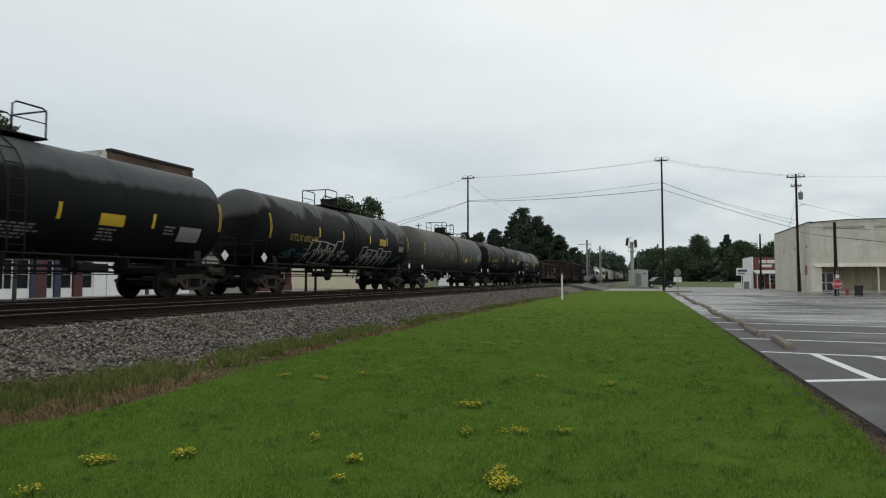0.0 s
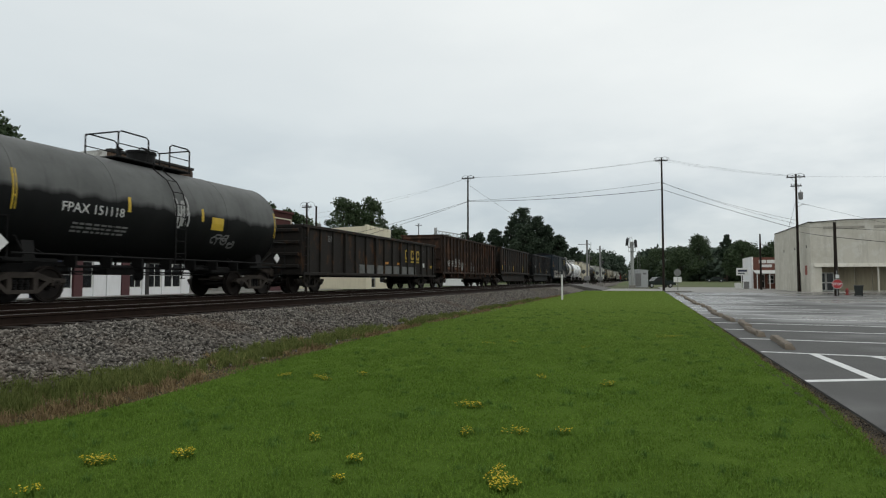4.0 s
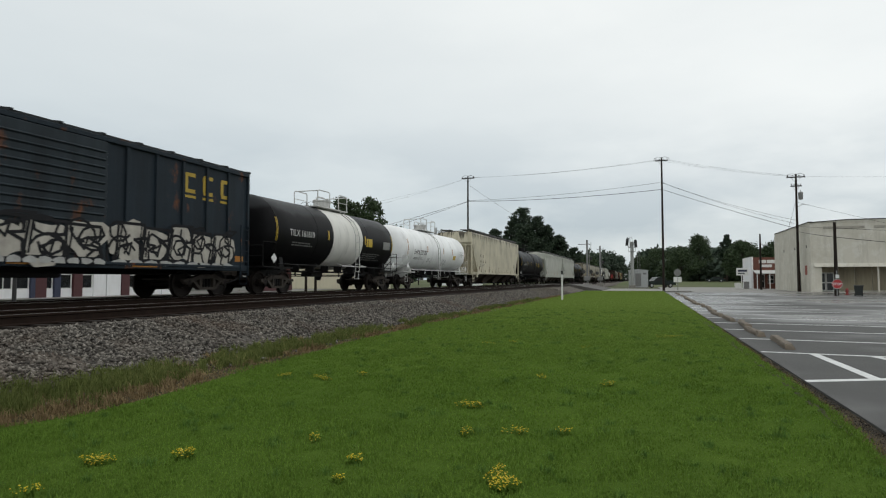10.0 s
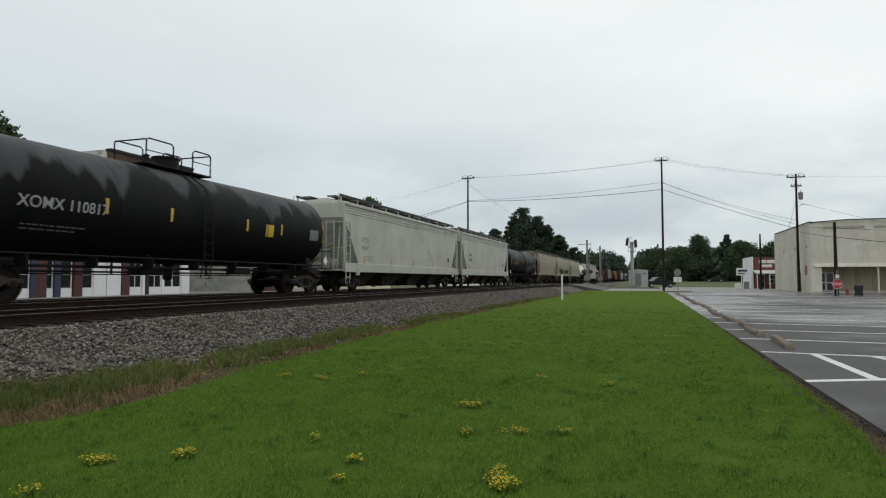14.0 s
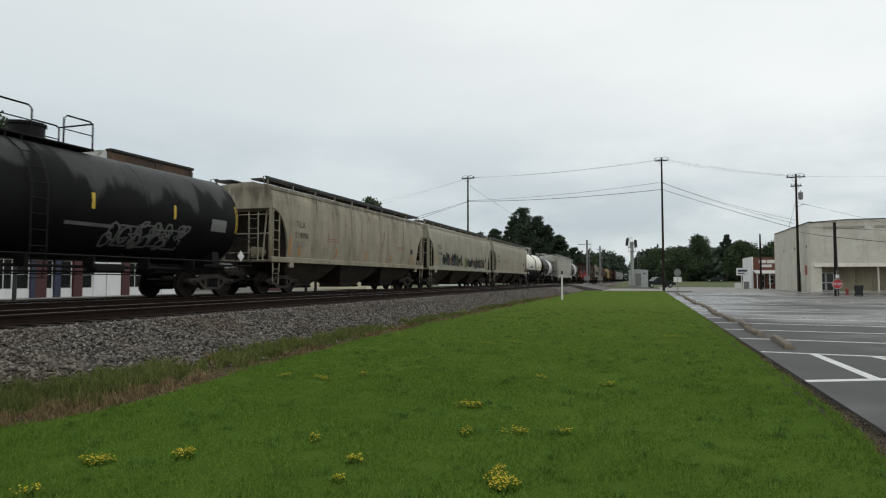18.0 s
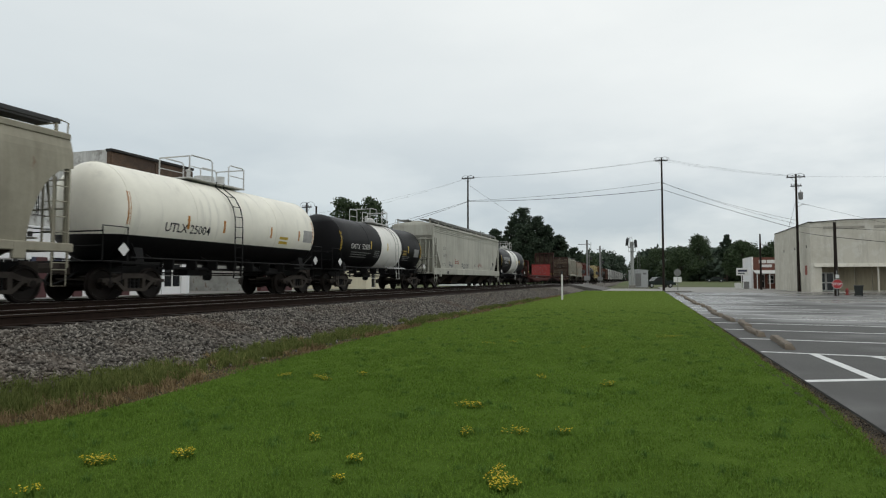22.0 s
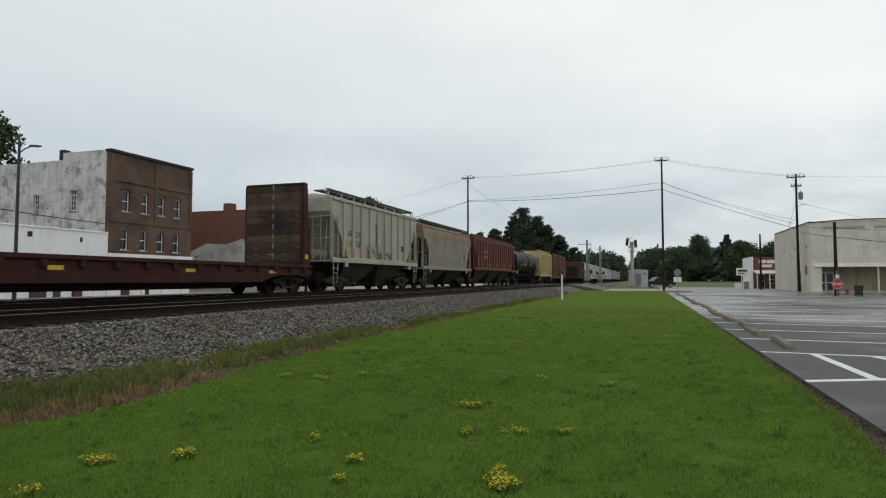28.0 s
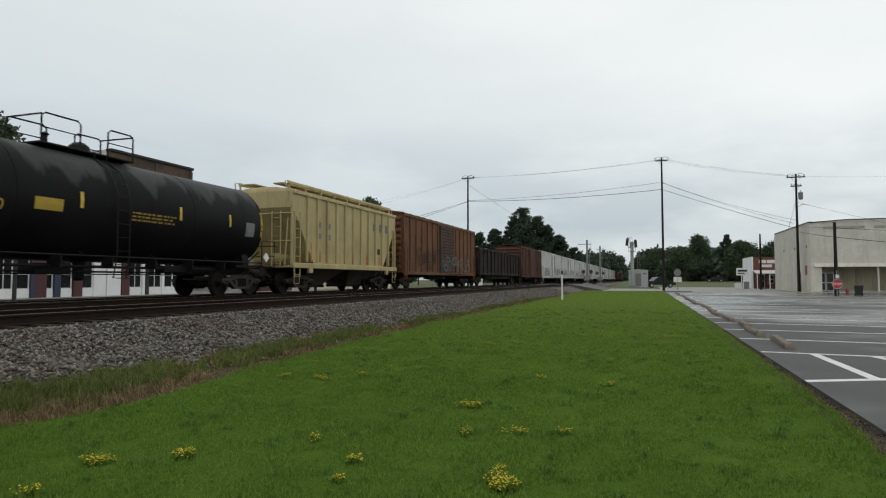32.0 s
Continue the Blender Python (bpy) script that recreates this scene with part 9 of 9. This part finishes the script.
# ---- trees and flowers ----
def crown(rng, blobs, count, size):
    """Leaf sprays scattered through ellipsoids; returns vertices and quads."""
    k = np.array([b[3] * b[4] * b[5] for b in blobs]) ** 0.67
    pick = rng.choice(len(blobs), count, p=k / k.sum())
    b = np.array(blobs)[pick]
    d = rng.normal(0, 1, (count, 3))
    d /= np.linalg.norm(d, axis=1)[:, None]
    r = rng.random(count) ** 0.42
    wob = 1 + 0.16 * np.sin(d[:, 0] * 5 + pick) * np.cos(d[:, 2] * 6 + pick * 2)
    c = b[:, :3] + d * r[:, None] * wob[:, None] * b[:, 3:6] + rng.normal(0, 0.22 * size, (count, 3))
    a = rng.normal(0, 1, (count, 3))
    a /= np.linalg.norm(a, axis=1)[:, None]
    e = np.cross(a, rng.normal(0, 1, (count, 3)))
    e /= np.linalg.norm(e, axis=1)[:, None]
    s = size * rng.uniform(0.5, 1.2, count)[:, None]
    v = np.stack([c - a * s * 0.5, c + e * s * 0.32, c + a * s * 0.5, c - e * s * 0.32], 1).reshape(-1, 3)
    q = np.arange(count * 4).reshape(-1, 4)
    return v, q


def tree(x, y, h, spread, kind="oak", seed=0, leaves=3500, label="tall dark green broadleaf tree with an uneven crown", size=0.55, bare=0.3, ground=0.0):
    rng = np.random.default_rng(seed)
    t = thing("tree", label, "tree", pose(x, y, ground))
    blobs = []
    limbs = Mesh()
    n = 26 if kind == "oak" else 64
    for i in range(n):
        if kind == "oak":
            f = bare + (0.97 - bare) * (i + rng.random()) / n
            rad = spread * math.sin(math.pi * min(0.93, max(0.16, (f - bare) / (1 - bare) * 0.8 + 0.2))) * rng.uniform(0.45, 0.85)
            br = spread * rng.uniform(0.2, 0.42)
        else:
            f = bare + (0.98 - bare) * (i + rng.random() * 0.6) / n
            g = (f - bare) / (1 - bare)
            rad = spread * min(1.0, 0.75 + g) * (1.04 - g ** 2.2) ** 0.62 * rng.uniform(0.2, 0.92)
            br = spread * rng.uniform(0.20, 0.34) * (1.15 - 0.45 * g)
        a = i * 2.4 + rng.random()
        px, py, pz = rad * math.cos(a), rad * math.sin(a), h * f
        blobs.append((px, py, min(pz, h - br * 0.5), br, br, br * (0.75 if kind == "oak" else 0.6)))
        limbs.tube([(0, 0, h * max(0.12, f * 0.72)), (px * 0.5, py * 0.5, h * f * 0.9), (px, py, pz)], 0.016 * h * (1.1 - f), 5, 0.02)
    trunk = part("trunk", Mesh().tube([(0, 0, -0.3), (0.02 * h * rng.uniform(-1, 1), 0, h * 0.45), (0, 0.02 * h * rng.uniform(-1, 1), h * 0.93)], 0.022 * h, 8, 0.05), "bark", t)
    tagged(part("limbs", limbs, "bark", trunk), kind="stuff")
    v, q = crown(rng, blobs, leaves, size)
    part("crown", cloud_mesh("crown", v, q, "leaf_oak" if kind == "oak" else "leaf_pine"), "", t)
    return t


def build_trees():
    pine = "tall dark green pine with a ragged pointed crown"
    # by the main street
    tree(-70.0, 50, 20.3, 4.4, "oak", 1, 5000)
    tree(-75, 50, 19, 5, "oak", 2, 4000)
    tree(-63.4, 137, 21.2, 5.4, "oak", 3, 5500, size=0.7, bare=0.15)
    tree(-70.0, 134, 21.4, 5.6, "oak", 4, 5500, size=0.7, bare=0.15)
    tree(-71.9, 120, 15.6, 5.0, "oak", 7, 4200, size=0.7, bare=0.12)
    tree(-66.9, 136, 20.4, 6.0, "oak", 10, 5500, size=0.7, bare=0.12)
    tree(-57.2, 138.7, 14.2, 4.2, "oak", 8, 4200, size=0.7, bare=0.12)
    tree(-66.5, 140, 16.5, 6.0, "oak", 9, 4500, size=0.7, bare=0.1)
    tree(-79, 115.5, 18.6, 5.2, "oak", 5, 4600, size=0.7, bare=0.15)
    tree(-74.8, 118.3, 17.0, 4.2, "oak", 6, 3800, size=0.7, bare=0.15)
    # the pine group beyond the crossing
    for i, (x, y, h, s, b) in enumerate(((-34.6, 180, 22.8, 6.8, 0.08), (-30.9, 183, 20.4, 5.8, 0.08), (-38.4, 184, 19.8, 5.2, 0.08), (-28.0, 182, 17.6, 5.2, 0.06), (-43.8, 182, 16.8, 4.2, 0.1), (-25.2, 186, 14.8, 4.6, 0.06),
                                         (-33.6, 176, 17.5, 7.5, 0.05), (-47.5, 178, 15.6, 4.2, 0.2), (-24.8, 190, 13.6, 3.6, 0.1), (-51.5, 176, 15.6, 4.6, 0.12), (-56.5, 172, 14.6, 5.0, 0.1), (-22.5, 205, 12.0, 4.5, 0.06))):
        tree(x, y, h, s, "pine", 20 + i, 13000 if i < 7 else 8000, pine, 0.62, b)
    tree(-20, 232, 10, 5, "oak", 41, 4000, size=0.8, bare=0.15)
    # park behind the store
    for i, (x, y, h, s, k) in enumerate(((9, 178, 9, 6, "oak"), (27, 188, 10.5, 6, "oak"), (35.5, 178, 10, 6, "oak"), (14.4, 188, 13.0, 4.8, "oak"), (33, 184, 10.5, 6, "oak"), (20.3, 178, 12.6, 2.0, "pine"), (41, 186, 12, 6, "oak"),
                                         (47, 184, 12.5, 6, "oak"), (3, 192, 9.5, 6, "oak"), (-1.5, 198, 7.5, 4, "oak"), (54, 190, 13, 6, "oak"), (61, 192, 12, 6, "oak"), (23, 170, 10, 5, "oak"))):
        tree(x, y, h, s, k, 60 + i, 7500, "green broadleaf tree at the edge of a park" if k == "oak" else pine, 0.5, 0.12 if k == "oak" else 0.3, ground=0.85 if x > -5 else 0.0)
    # distant woods
    rng = np.random.default_rng(77)
    blobs = []
    for i in range(150):
        y = rng.uniform(250, 640)
        x = -20 - rng.random() ** 1.6 * 160
        h = min(20, rng.uniform(0.034, 0.046) * y)
        for k in range(3):
            f = 0.25 + 0.3 * k
            blobs.append((x + rng.normal(0, 1.5), y + rng.normal(0, 1.5), h * f, 4.8 - k, 4.8 - k, h * 0.24))
    for i in range(150):
        y, x = rng.uniform(260, 380), rng.uniform(-6, 190)
        h = y * rng.uniform(0.041, 0.054)
        for k in range(3):
            f = 0.2 + 0.3 * k
            blobs.append((x + rng.normal(0, 1.5), y + rng.normal(0, 1.5), h * f, 5.2 - k, 5.2 - k, h * 0.25))
    for i in range(46):
        y, x, h = rng.uniform(186, 205), rng.uniform(1, 66), rng.uniform(4, 7.5)
        blobs.append((x, y, 0.8 + h * 0.45, 3.2, 3.0, h * 0.5))
    for i in range(40):
        y, x, h = rng.uniform(700, 1000), rng.uniform(-40, 60), rng.uniform(8, 13)
        blobs.append((x, y, h * 0.5, 9, 9, h * 0.5))
    v, q = crown(rng, blobs, 320000, 1.8)
    tagged(new("far_woods", cloud_mesh("far_woods", v, q, "leaf_far")), "dense dark green woods along the horizon", "woods", kind="stuff")


build_trees()


def flower_clump(x, y, size, seed, n):
    rng = random.Random(seed)
    t = thing("wildflower", "clump of yellow wildflowers in the mown grass", "wildflower", pose(x, y, 0), "yellow wildflowers on the lawn")
    stems, heads = Mesh(), Mesh()
    lobes = [(rng.uniform(-0.6, 0.6) * size, rng.uniform(-0.6, 0.6) * size) for i in range(4)]
    for i in range(int(n * 1.7)):
        a, r = rng.random() * 6.28, size * 0.68 * math.sqrt(rng.random())
        lobe = rng.choice(lobes)
        px, py, h = lobe[0] + r * math.cos(a), lobe[1] + r * math.sin(a), rng.uniform(0.015, 0.06)
        stems.tube([(px * 0.6, py * 0.6, 0), (px, py, h)], 0.0025, 3)
        for leaf in range(3):
            b, z = rng.random() * 6.28, h * rng.uniform(0.2, 0.8)
            stems.add([(px * 0.8, py * 0.8, z), (px * 0.8 + 0.02 * math.cos(b) - 0.006 * math.sin(b), py * 0.8 + 0.02 * math.sin(b) + 0.006 * math.cos(b), z + 0.012), (px * 0.8 + 0.04 * math.cos(b), py * 0.8 + 0.04 * math.sin(b), z + 0.006),
                       (px * 0.8 + 0.02 * math.cos(b) + 0.006 * math.sin(b), py * 0.8 + 0.02 * math.sin(b) - 0.006 * math.cos(b), z + 0.012)], [(0, 1, 2, 3)])
        k = 5
        s = rng.uniform(0.005, 0.009)
        ring = [(px + s * math.cos(2 * math.pi * j / k), py + s * math.sin(2 * math.pi * j / k), h + rng.uniform(0, 0.006)) for j in range(k)]
        heads.add([(px, py, h + 0.006)] + ring + [(px, py, h - 0.004)], [(0, 1 + j, 1 + (j + 1) % k) for j in range(k)] + [(k + 1, 1 + (j + 1) % k, 1 + j) for j in range(k)])
    tagged(part("foliage", stems, "blade_green", t), kind="stuff")
    tagged(part("bloom", heads, "flower_yellow", t), kind="stuff")


def build_flowers():
    spots = ((-3.87, 3.61, 0.12, 60), (-3.38, 3.9, 0.11, 50), (-4.82, 7.55, 0.08, 20), (-4.2, 7.48, 0.13, 36), (-3.83, 7.98, 0.09, 18), (-2.67, 4.66, 0.07, 22), (-1.97, 3.75, 0.06, 18),
             (-2.09, 4.23, 0.08, 26), (-0.9, 3.98, 0.10, 80), (-0.95, 4.12, 0.09, 50), (-1.0, 4.3, 0.05, 18), (-1.82, 6.42, 0.13, 60), (-1.12, 5.45, 0.11, 30), (-0.47, 8.22, 0.12, 26), (-1.1, 12.51, 0.14, 16),
             (-3.7, 2.94, 0.10, 24), (-3.16, 12.65, 0.15, 16), (-2.73, 13.18, 0.15, 16), (-1.4, 8.51, 0.10, 16), (-0.71, 5.54, 0.08, 12), (-1.51, 5.27, 0.08, 16), (0.42, 15.51, 0.32, 44))
    for i, (x, y, s, n) in enumerate(spots):
        flower_clump(x, y, s, 300 + i, n)


build_flowers()


def motions():
    """The train rolls towards the camera at a steady speed; every wheelset turns on its axle."""
    for car, y in TRAIN:
        walk(car, [(t, pose(TRACK, y - SPEED * t, RAIL)) for t in (0, 8, 16, 24, 32)])
    turn = math.degrees(SPEED / WHEEL)
    for y, wheels in AXLES.items():
        first = wheels[0]
        walk(first, [(i / FPS, pose(0, y, WHEEL, turn * i / FPS)) for i in range(32 * FPS + 1)])
        for w in wheels[1:]:
            w.rotation_mode = "QUATERNION"
            keys = w.animation_data_create()
            keys.action = first.animation_data.action
            keys.action_slot = first.animation_data.action_slot


motions()
